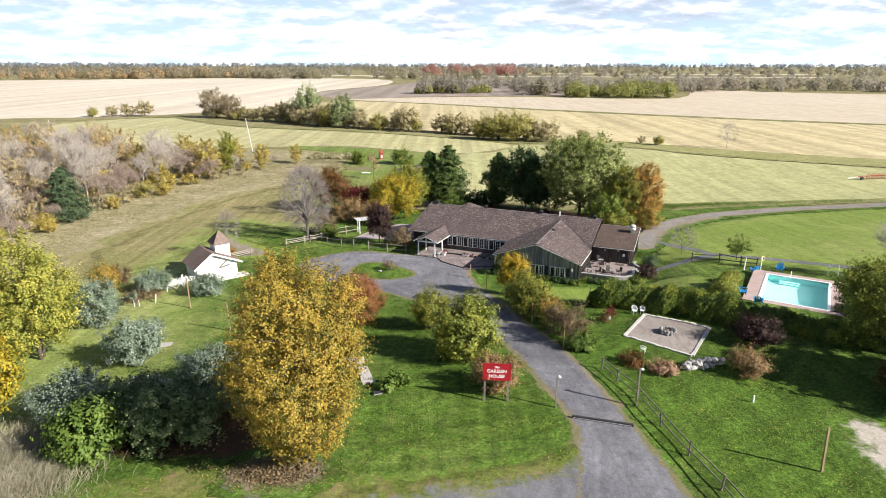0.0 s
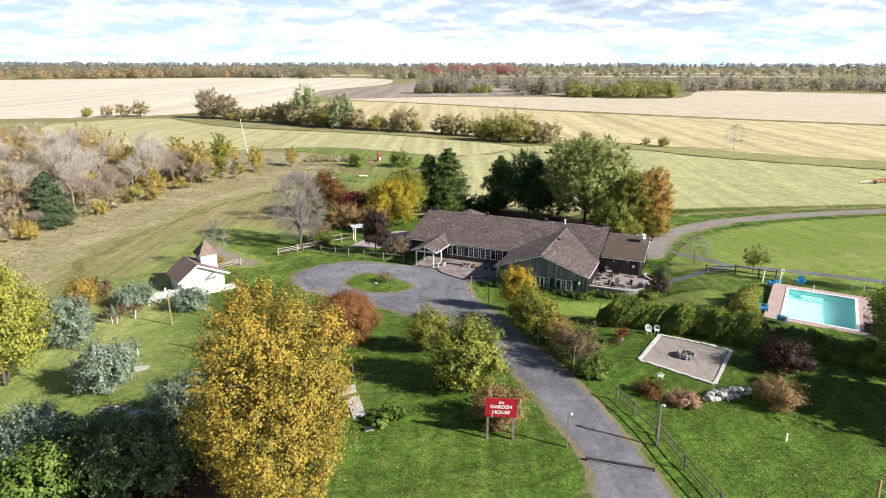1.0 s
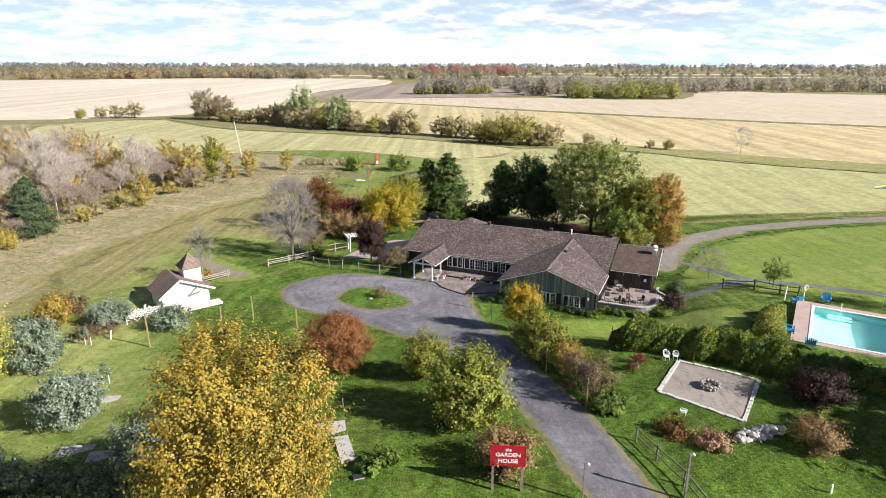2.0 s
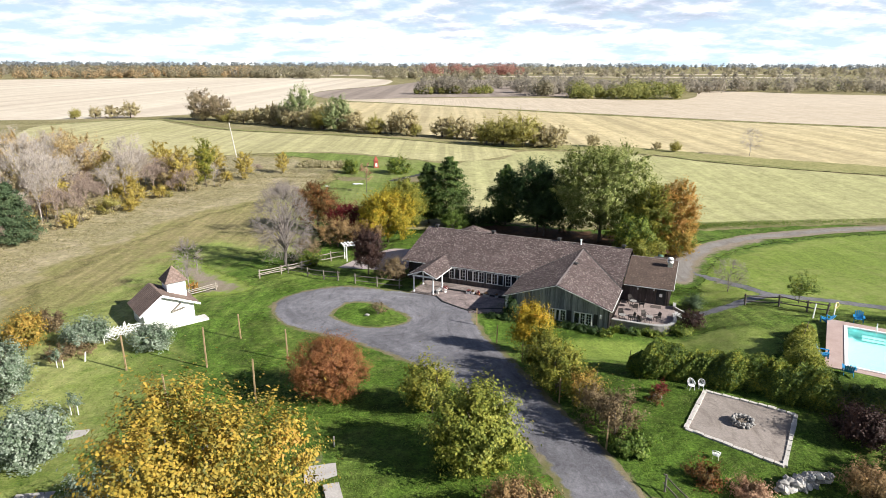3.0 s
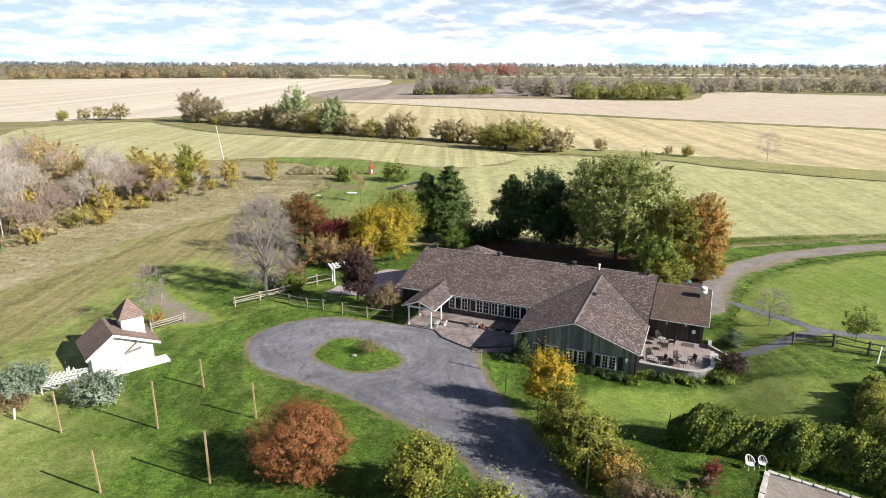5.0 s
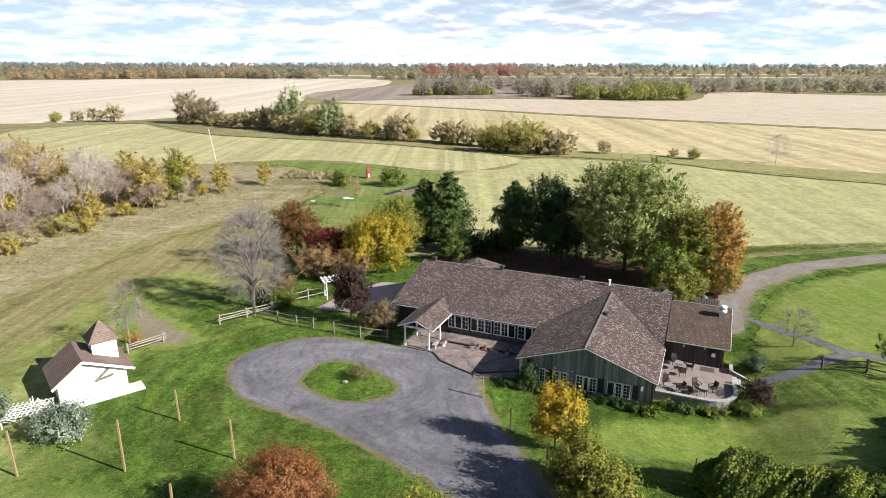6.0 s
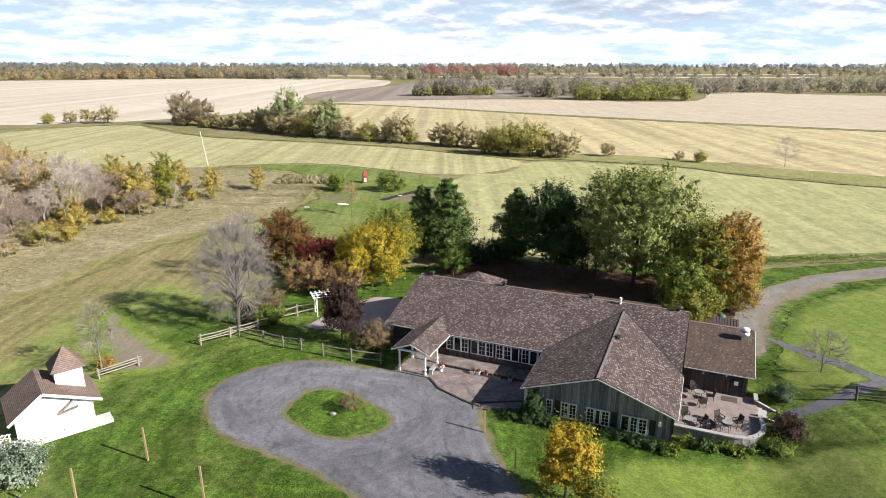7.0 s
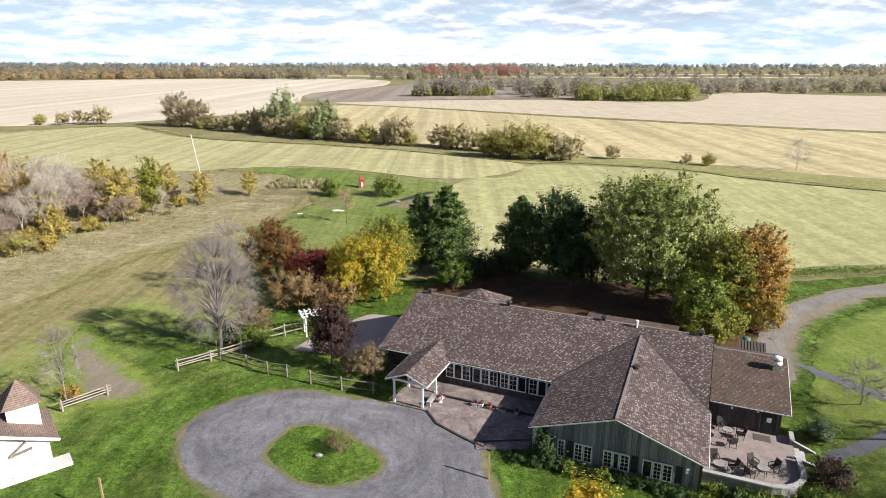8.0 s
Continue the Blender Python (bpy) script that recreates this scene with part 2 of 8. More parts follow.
def C_drive(k):
    """Gravel with wheel streaks that follow the edge of the drive."""
    col, grit = C_gravel(k)
    e = k.n.new("ShaderNodeAttribute")
    e.attribute_name = "edge"
    o = k.n.new("ShaderNodeSeparateXYZ")
    k.l.new(k.obj, o.inputs[0])
    v = k.n.new("ShaderNodeCombineXYZ")
    k.put(v.inputs[0], k.math("MULTIPLY", e.outputs["Fac"], 1.5))
    k.put(v.inputs[1], k.math("MULTIPLY", o.outputs[0], 0.16))
    k.put(v.inputs[2], k.math("MULTIPLY", o.outputs[1], 0.16))
    col = k.mix(0.3, col, k.ramp(k.noise(1.0, 5, 0.7, vec=v.outputs[0], warp=0.4), [(0.36, 0.24), (0.64, 0.76)]), "OVERLAY")
    return k.mix(0.32, col, k.ramp(k.noise(1.9, 6, 0.8), [(0.36, 0.25), (0.64, 0.75)]), "OVERLAY"), grit


def C_sunlawn(k):
    return grass_colour(k, (0.135, 0.19, 0.034), (0.205, 0.27, 0.054), (0.31, 0.305, 0.115), 0.06, 0.55, (1.4, -0.5, 0.18), 5.0, 0.4)


def C_track(k):
    return gravel_colour(k, (0.21, 0.19, 0.175), (0.27, 0.252, 0.24), (0.16, 0.135, 0.11), (0.17, 0.135, 0.09))


def C_worn(k):
    return gravel_colour(k, (0.25, 0.205, 0.165), (0.215, 0.185, 0.125), (0.31, 0.26, 0.22), (0.16, 0.165, 0.06))


def C_dirt(k):
    return gravel_colour(k, (0.19, 0.16, 0.095), (0.145, 0.145, 0.06), (0.26, 0.215, 0.15), (0.10, 0.12, 0.035))


def C_litter(k):
    col, tuft = grass_colour(k, (0.075, 0.112, 0.018), (0.14, 0.165, 0.034), (0.225, 0.19, 0.085), 0.3, 0.6, None, 5.0, 0.65)
    return k.mix(k.ramp(k.noise(0.8, 6, 0.75, warp=0.6), [(0.52, 0.0), (0.66, 0.75)]), col, (0.25, 0.165, 0.105)), tuft


M_westlawn = fading("pale_lawn", C_meadow, C_lawn, 9.0, 0.12, soft=5.0)
M_sunlawn = fading("sunny_lawn", C_sunlawn, C_lawn, 2.2, 0.16, soft=3.0)
M_drylawn = fading("dry_lawn_grass", C_dry, C_meadow, 5.0, 0.2, soft=5.0)
M_thicketfloor = fading("thicket_floor", C_thicket, C_dry, 4.0, 0.3, soft=3.0)
M_drive = fading("driveway_gravel", C_drive, C_dirt, 0.45, 1.1)
M_litter = fading("leaf_litter", C_litter, C_lawn, 3.6, 0.55, soft=2.0)
M_apron = fading("apron_gravel", C_gravel, C_litter, 1.7, 0.55, soft=1.2)
M_edge = fading("gravel_margin", C_dirt, C_lawn, 0.9, 0.8)
M_sandpatch = fading("pale_sand", lambda k: gravel_colour(k, (0.46, 0.41, 0.35), (0.36, 0.315, 0.255), (0.52, 0.47, 0.42), (0.24, 0.21, 0.12)), C_lawn, 1.6, 0.7)
M_road = fading("farm_road", C_track, C_worn, 0.8, 0.6)
M_path = fading("path_gravel", C_gravel, C_lawn, 0.4, 1.2)
M_mulchbed = fading("mulch_bed", lambda k: gravel_colour(k, (0.075, 0.045, 0.026), (0.12, 0.062, 0.034), (0.04, 0.027, 0.02)), C_lawn, 1.0, 0.6)
M_wornlawn = fading("worn_lawn", C_worn, C_lawn, 1.6, 0.5, soft=1.0)
M_wornpatch = fading("worn_patch", C_worn, C_sunlawn, 1.9, 0.7, soft=1.5)
M_ground = grassy("rough_grass", (0.15, 0.14, 0.065), (0.24, 0.215, 0.10), (0.34, 0.29, 0.17), 0.06, 0.75, None, 3.0, 0.7, 0.5)
k = Nodes("lawn_grass")
col, tuft = C_lawn(k)
k.bump(tuft, 0.9, 0.12)
M_lawn = k.done(col, 0.95, 0, 0.12)
M_hay = grassy("mown_hay", (0.313, 0.308, 0.146), (0.389, 0.378, 0.189), (0.464, 0.427, 0.243), 0.012, 0.6, (2.0, -0.75, 0.2), 0.9, 0.1, 0.3)
M_hay2 = grassy("mown_hay_pale", (0.335, 0.313, 0.157), (0.410, 0.383, 0.205), (0.475, 0.432, 0.259), 0.012, 0.6, (1.8, 2.04, 0.26), 0.9, 0.1, 0.3)
M_backlawn = grassy("back_lawn", (0.11, 0.155, 0.035), (0.165, 0.215, 0.055), (0.27, 0.26, 0.115), 0.04, 0.6, (1.6, 0.5, 0.25), 2.0, 0.5, 0.4)
M_tan = grassy("stubble_tan", (0.42, 0.35, 0.20), (0.50, 0.42, 0.25), (0.55, 0.475, 0.31), 0.008, 0.6, (5.0, 1.95, 0.3), 0.6, 0.1, 0.3)
M_pink = grassy("stubble_pink", (0.465, 0.389, 0.294), (0.522, 0.446, 0.347), (0.570, 0.494, 0.399), 0.005, 0.6, (0.850, 0.850, 0.171), 0.2, 0.1, 0.12)
M_cream = grassy("stubble_cream", (0.527, 0.459, 0.365), (0.578, 0.510, 0.416), (0.612, 0.548, 0.459), 0.004, 0.6, (20.0, 1.5, 0.25), 0.2, 0.1, 0.12)
M_plow = grassy("plowed_soil", (0.25, 0.205, 0.175), (0.30, 0.25, 0.215), (0.35, 0.295, 0.25), 0.006, 0.5, (12.0, 1.5, 0.3), 0.2, 0.1, 0.15)
M_verge = grassy("verge_grass", (0.20, 0.20, 0.075), (0.29, 0.275, 0.12), (0.40, 0.35, 0.18), 0.05, 0.6, None, 1.5, 0.4, 0.3)
M_ditch = grassy("ditch_grass", (0.143, 0.156, 0.058), (0.247, 0.247, 0.104), (0.416, 0.364, 0.182), 0.1, 0.6, None, 1.5, 0.5, 0.4)
M_dirt = gravel("dry_dirt", (0.19, 0.16, 0.095), (0.145, 0.145, 0.06), (0.26, 0.215, 0.15), (0.10, 0.12, 0.035))
M_sand = gravel("pit_sand", (0.235, 0.202, 0.18), (0.32, 0.278, 0.25), (0.155, 0.13, 0.112), (0.12, 0.105, 0.085))
M_slab = plain("old_concrete", (0.34, 0.315, 0.30), (0.45, 0.42, 0.395), 1.2, 20, 0.9)
def paving(name, cols, joint, length, width):
    """Small paving blocks laid in running bond, each of its own tone, with sunk joints and moss stains."""
    k = Nodes(name)
    t = k.n.new("ShaderNodeTexBrick")
    t.offset = 0.5
    for key, v in (("Scale", 1.0), ("Mortar Size", 0.012), ("Mortar Smooth", 0.3), ("Brick Width", length), ("Row Height", width)):
        t.inputs[key].default_value = v
    k.put(t.inputs["Color1"], cols[0]), k.put(t.inputs["Color2"], cols[1]), k.put(t.inputs["Mortar"], joint)
    mp = k.n.new("ShaderNodeMapping")
    mp.inputs["Rotation"].default_value = (0, 0, 0.2)
    k.l.new(k.obj, mp.inputs[0])
    k.l.new(mp.outputs[0], t.inputs["Vector"])
    col = k.mix(0.75, t.outputs["Color"], k.ramp(k.noise(0.7, 6, 0.7, warp=0.8), [(0.35, 0.2), (0.65, 0.75)]), "OVERLAY")
    col = k.mix(k.ramp(k.noise(2.2, 6, 0.75), [(0.55, 0.0), (0.72, 0.75)]), col, cols[2])
    col = k.mix(0.6, col, k.ramp(k.noise(9.0, 5, 0.8), [(0.3, 0.25), (0.7, 0.75)]), "OVERLAY")
    k.bump(k.math("SUBTRACT", k.noise(9.0, 4, 0.7), t.outputs["Fac"]), 0.6, 0.012)
    return k.done(col, 0.88, 0, 0.25)


M_paver = paving("patio_paver", [(0.275, 0.22, 0.21), (0.215, 0.175, 0.17), (0.145, 0.12, 0.112)], (0.13, 0.106, 0.098), 0.4, 0.2)
M_terrace = plain("terrace_paving", (0.225, 0.18, 0.165), (0.31, 0.252, 0.235), 1.4, 10, 0.85, 0.4)
M_walk = paving("walkway_paver", [(0.25, 0.21, 0.195), (0.20, 0.165, 0.155), (0.12, 0.10, 0.09)], (0.10, 0.085, 0.078), 0.5, 0.25)
M_yard = plain("yard_concrete", (0.36, 0.30, 0.30), (0.46, 0.39, 0.385), 0.5, 14, 0.9, 0.3)
M_concrete = plain("concrete", (0.50, 0.48, 0.46), (0.62, 0.60, 0.57), 0.8, 25, 0.85)
M_white = plain("white_paint", (0.76, 0.76, 0.75), (0.84, 0.84, 0.83), 1.5, 30, 0.6, 0.1)
M_trim = plain("white_trim", (0.58, 0.58, 0.58), (0.72, 0.72, 0.72), 1.5, 30, 0.6, 0.15)
def wood(name, stops):
    """Weathered boards, each of its own tone, with streaks along the grain."""
    k = Nodes(name)
    g = k.n.new("ShaderNodeNewGeometry").outputs["Random Per Island"]
    streak = k.noise(3.0, 6, 0.75, (5, 5, 0.5))
    f = k.math("ADD", k.math("MULTIPLY", g, 0.4), k.math("SUBTRACT", k.math("MULTIPLY", streak, 1.0), 0.16))
    n = len(stops)
    col = k.ramp(f, [(0.15 + 0.75 * i / (n - 1), c) for i, c in enumerate(stops)])
    k.bump(streak, 0.5, 0.01)
    return k.done(col, 0.9, 0, 0.2)


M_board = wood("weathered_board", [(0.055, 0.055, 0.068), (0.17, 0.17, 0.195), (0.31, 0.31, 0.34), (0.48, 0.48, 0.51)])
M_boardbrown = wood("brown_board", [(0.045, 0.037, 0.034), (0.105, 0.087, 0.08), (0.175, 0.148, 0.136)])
M_cap = plain("grey_cap_stone", (0.30, 0.295, 0.29), (0.44, 0.43, 0.42), 1.2, 20, 0.9, 0.4)
M_ridge = plain("ridge_shingle", (0.16, 0.135, 0.13), (0.24, 0.205, 0.195), 4.0, 30, 0.9, 0.4)
M_dark = plain("dark_wood", (0.022, 0.022, 0.024), (0.05, 0.05, 0.05), 2.0, 25, 0.7)
M_shingle = shingles("roof_shingle", [(0.079, 0.057, 0.055), (0.110, 0.081, 0.077), (0.092, 0.069, 0.068), (0.138, 0.103, 0.097), (0.073, 0.052, 0.050)], (0.265, 0.225, 0.205), 0.12)
M_shingle2 = shingles("kitchen_shingle", [(0.090, 0.063, 0.052), (0.115, 0.081, 0.066), (0.101, 0.074, 0.062), (0.127, 0.092, 0.072)], (0.196, 0.149, 0.115), 0.05)
M_shedroof = shingles("shed_shingle", [(0.18, 0.128, 0.108), (0.21, 0.152, 0.128), (0.235, 0.172, 0.146), (0.195, 0.14, 0.118)], (0.25, 0.175, 0.13), 0.05)
M_railwood = plain("weathered_rail", (0.13, 0.115, 0.095), (0.24, 0.215, 0.185), 3.0, 30, 0.9, 0.5)
M_palerail = plain("bleached_rail", (0.22, 0.19, 0.16), (0.36, 0.32, 0.275), 3.0, 30, 0.9, 0.5)
M_palewood = plain("pale_post_wood", (0.26, 0.18, 0.10), (0.38, 0.28, 0.165), 3.0, 30, 0.85, 0.4, 0.01, 0, 0.2, (4, 4, 0.4))
M_bark = plain("bark", (0.10, 0.08, 0.065), (0.20, 0.17, 0.14), 4.0, 25, 0.95, 0.8, 0.03, 0, 0.1, (3, 3, 0.6))
# grey twig tone is lifted to carry the pale veil over the west side
M_twig = plain("grey_twig", (0.33, 0.29, 0.265), (0.49, 0.44, 0.405), 2.0, 20, 0.95, 0)
M_twigred = plain("reddish_twig", (0.25, 0.185, 0.15), (0.37, 0.285, 0.235), 2.0, 20, 0.95, 0)
M_twigdark = plain("grey_brown_twig", (0.17, 0.145, 0.135), (0.28, 0.245, 0.225), 2.0, 20, 0.95, 0)
M_stone = plain("pale_limestone", (0.44, 0.415, 0.38), (0.60, 0.57, 0.53), 2.0, 18, 0.9, 0.6, 0.02)
M_rock = plain("grey_rock", (0.195, 0.188, 0.180), (0.338, 0.323, 0.307), 2.5, 15, 0.9, 0.6, 0.03)
M_metal = plain("galvanised_metal", (0.55, 0.56, 0.57), (0.68, 0.69, 0.70), 2.0, 30, 0.4, 0.1, 0.01, 0.8)
M_blue = plain("blue_plastic", (0.02, 0.22, 0.48), (0.03, 0.28, 0.56), 2.0, 30, 0.5, 0.1)
M_red = plain("red_paint", (0.30, 0.010, 0.018), (0.36, 0.015, 0.026), 2.0, 30, 0.5, 0.1)
M_rust = plain("red_toy_paint", (0.26, 0.045, 0.03), (0.34, 0.08, 0.05), 2.0, 30, 0.6, 0.1)
M_wicker = plain("black_wicker", (0.03, 0.027, 0.026), (0.07, 0.06, 0.055), 12.0, 60, 0.7, 0.5, 0.01)
M_terracotta = plain("terracotta", (0.36, 0.16, 0.09), (0.45, 0.21, 0.12), 4.0, 30, 0.85)
M_deckpink = plain("pool_paving", (0.36, 0.265, 0.24), (0.44, 0.335, 0.305), 0.9, 25, 0.9)
M_poolfloor = plain("pool_liner", (0.30, 0.60, 0.585), (0.36, 0.67, 0.65), 0.6, 6, 0.6, 0)
M_green = plain("green_plastic", (0.06, 0.13, 0.10), (0.085, 0.17, 0.13), 3.0, 30, 0.5, 0.1)
M_yellow = plain("faded_yellow", (0.50, 0.42, 0.16), (0.62, 0.54, 0.26), 3.0, 30, 0.6, 0.1)

k = Nodes("pool_water")
k.bump(k.noise(2.5, 3, 0.5), 0.15, 0.03)
M_water = k.done((0.85, 0.97, 1.0), 0.03, 0, 0.5)
k.bsdf.inputs["Transmission Weight"].default_value, k.bsdf.inputs["IOR"].default_value = 1.0, 1.33
k = Nodes("window_glass")
k.bump(k.noise(1.2, 2, 0.5), 0.05, 0.02)
M_glass = k.done((0.015, 0.018, 0.02), 0.06, 0, 0.6)

L_yellow = leafy("yellow_leaves", [(0.065, 0.085, 0.018), (0.18, 0.16, 0.032), (0.33, 0.245, 0.042), (0.46, 0.32, 0.05), (0.42, 0.255, 0.055)], 0.26)
L_yelgreen = leafy("yellow_green_leaves", [(0.156, 0.192, 0.036), (0.264, 0.282, 0.054), (0.408, 0.384, 0.072), (0.552, 0.480, 0.096)], 0.3)
L_gold = leafy("golden_leaves", [(0.10, 0.125, 0.016), (0.27, 0.235, 0.022), (0.44, 0.335, 0.028), (0.47, 0.28, 0.028)])
L_olive = leafy("olive_yellow_leaves", [(0.075, 0.106, 0.016), (0.148, 0.168, 0.027), (0.243, 0.238, 0.037), (0.380, 0.327, 0.048)])
L_maple = leafy("amber_leaves", [(0.12, 0.14, 0.018), (0.32, 0.25, 0.025), (0.50, 0.355, 0.03), (0.52, 0.29, 0.035)], 0.3)
L_pool = leafy("lime_green_leaves", [(0.075, 0.11, 0.02), (0.165, 0.198, 0.034), (0.29, 0.305, 0.052), (0.42, 0.39, 0.075)], 0.3)
L_autumn = leafy("orange_brown_leaves", [(0.16, 0.15, 0.03), (0.32, 0.22, 0.05), (0.50, 0.26, 0.07), (0.55, 0.34, 0.11)], 0.32)
L_rust = leafy("rust_leaves", [(0.13, 0.052, 0.024), (0.225, 0.09, 0.034), (0.32, 0.135, 0.05), (0.24, 0.14, 0.05)])
L_orange = leafy("orange_leaves", [(0.184, 0.149, 0.034), (0.356, 0.218, 0.046), (0.460, 0.218, 0.057), (0.483, 0.310, 0.069)])
L_green = leafy("silver_poplar_leaves", [(0.07, 0.105, 0.022), (0.16, 0.20, 0.045), (0.30, 0.325, 0.095), (0.52, 0.53, 0.25)], 0.3)
L_deep = leafy("deep_green_leaves", [(0.022, 0.045, 0.015), (0.041, 0.077, 0.022), (0.075, 0.122, 0.034)])
L_needle = leafy("needles", [(0.04, 0.078, 0.018), (0.085, 0.14, 0.034), (0.2, 0.235, 0.07)], 0.25)
L_spruce = leafy("spruce_needles", [(0.045, 0.078, 0.038), (0.09, 0.135, 0.066), (0.16, 0.205, 0.10)], 0.28)
L_tan = leafy("tan_leaves", [(0.102, 0.072, 0.043), (0.187, 0.136, 0.072), (0.306, 0.225, 0.119)])
L_bronze = leafy("olive_orange_leaves", [(0.12, 0.13, 0.025), (0.25, 0.20, 0.042), (0.43, 0.265, 0.055), (0.54, 0.35, 0.09)])
L_blue = leafy("silver_green_leaves", [(0.075, 0.118, 0.062), (0.15, 0.202, 0.13), (0.265, 0.318, 0.24), (0.40, 0.45, 0.37)])
L_bluedark = leafy("dull_green_leaves", [(0.05, 0.085, 0.03), (0.10, 0.15, 0.055), (0.185, 0.225, 0.10), (0.32, 0.37, 0.20)])
L_fresh = leafy("fresh_green_leaves", [(0.06, 0.11, 0.02), (0.11, 0.17, 0.03), (0.19, 0.25, 0.045)])
L_hedge = leafy("hedge_leaves", [(0.042, 0.076, 0.018), (0.093, 0.143, 0.026), (0.186, 0.236, 0.036), (0.371, 0.355, 0.050)])
L_purple = leafy("purple_leaves", [(0.022, 0.014, 0.013), (0.050, 0.027, 0.023), (0.100, 0.052, 0.036)])
L_red = leafy("dark_red_leaves", [(0.092, 0.016, 0.016), (0.184, 0.025, 0.029), (0.253, 0.052, 0.034)])
L_redgreen = leafy("bronze_leaves", [(0.065, 0.065, 0.019), (0.160, 0.080, 0.026), (0.265, 0.099, 0.029)])
L_brown = leafy("brown_leaves", [(0.180, 0.120, 0.060), (0.300, 0.196, 0.090), (0.450, 0.284, 0.120)])
L_pinkbrown = leafy("pinkish_dry_leaves", [(0.250, 0.140, 0.094), (0.406, 0.250, 0.156), (0.531, 0.360, 0.235)])
L_dry = leafy("dry_grass_blades", [(0.23, 0.21, 0.10), (0.33, 0.295, 0.165), (0.44, 0.39, 0.245)], 0.35)
L_reed = leafy("pale_reed", [(0.24, 0.215, 0.14), (0.36, 0.325, 0.23), (0.48, 0.44, 0.33)], 0.3)
# most far-wood colours below are paled to hold the distance haze
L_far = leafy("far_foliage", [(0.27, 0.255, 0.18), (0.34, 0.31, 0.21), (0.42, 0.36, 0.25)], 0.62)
L_fargrey = leafy("far_hazy_wood", [(0.29, 0.265, 0.215), (0.36, 0.325, 0.265), (0.43, 0.385, 0.31)], 0.62)
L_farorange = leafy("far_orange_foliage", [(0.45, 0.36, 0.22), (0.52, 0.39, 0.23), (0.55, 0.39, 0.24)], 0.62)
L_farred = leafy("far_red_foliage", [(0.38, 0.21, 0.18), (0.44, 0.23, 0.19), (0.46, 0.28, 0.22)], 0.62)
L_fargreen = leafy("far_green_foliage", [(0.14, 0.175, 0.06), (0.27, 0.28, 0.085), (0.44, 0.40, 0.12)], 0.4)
# bluish haze put into the colour of the horizon woods
L_farhaze = leafy("haze_blue_wood", [(0.30, 0.33, 0.36), (0.33, 0.355, 0.37), (0.36, 0.37, 0.37)], 0.62)
# pale western glare is put into this twig colour as well
L_twig = leafy("twig_haze", [(0.37, 0.32, 0.265), (0.48, 0.42, 0.345), (0.60, 0.53, 0.45)], 0.4)
L_twigred = leafy("reddish_twig_haze", [(0.2, 0.155, 0.125), (0.30, 0.235, 0.195), (0.42, 0.335, 0.28)], 0.25)
L_grass = leafy("grass_blades", [(0.075, 0.125, 0.016), (0.115, 0.185, 0.026), (0.155, 0.22, 0.036), (0.22, 0.24, 0.065)], 0.35)
# hedgerow leaves are lightened and more translucent to suggest distance haze
L_hrow = leafy("hedgerow_leaves", [(0.34, 0.295, 0.165), (0.50, 0.43, 0.25), (0.63, 0.545, 0.34)], 0.48)
L_hrowdark = leafy("hedgerow_dark_leaves", [(0.24, 0.205, 0.13), (0.36, 0.295, 0.185), (0.48, 0.365, 0.24)], 0.45)
L_hrowgreen = leafy("hedgerow_green_leaves", [(0.173, 0.224, 0.103), (0.276, 0.328, 0.146), (0.431, 0.449, 0.224)], 0.35)
L_hrowyellow = leafy("hedgerow_yellow_leaves", [(0.27, 0.265, 0.08), (0.42, 0.38, 0.12), (0.56, 0.50, 0.19)], 0.48)
# thicket leaves are brightened in colour for the same glare veil
L_thgold = leafy("pale_gold_leaves", [(0.31, 0.25, 0.08), (0.48, 0.385, 0.10), (0.60, 0.48, 0.14)], 0.4)
L_thtan = leafy("tan_thicket_leaves", [(0.36, 0.29, 0.17), (0.50, 0.40, 0.23), (0.62, 0.5, 0.3)], 0.5)
L_thorange = leafy("pale_orange_leaves", [(0.36, 0.27, 0.14), (0.50, 0.37, 0.17), (0.60, 0.45, 0.22)], 0.42)

# ---- mesh helpers ----


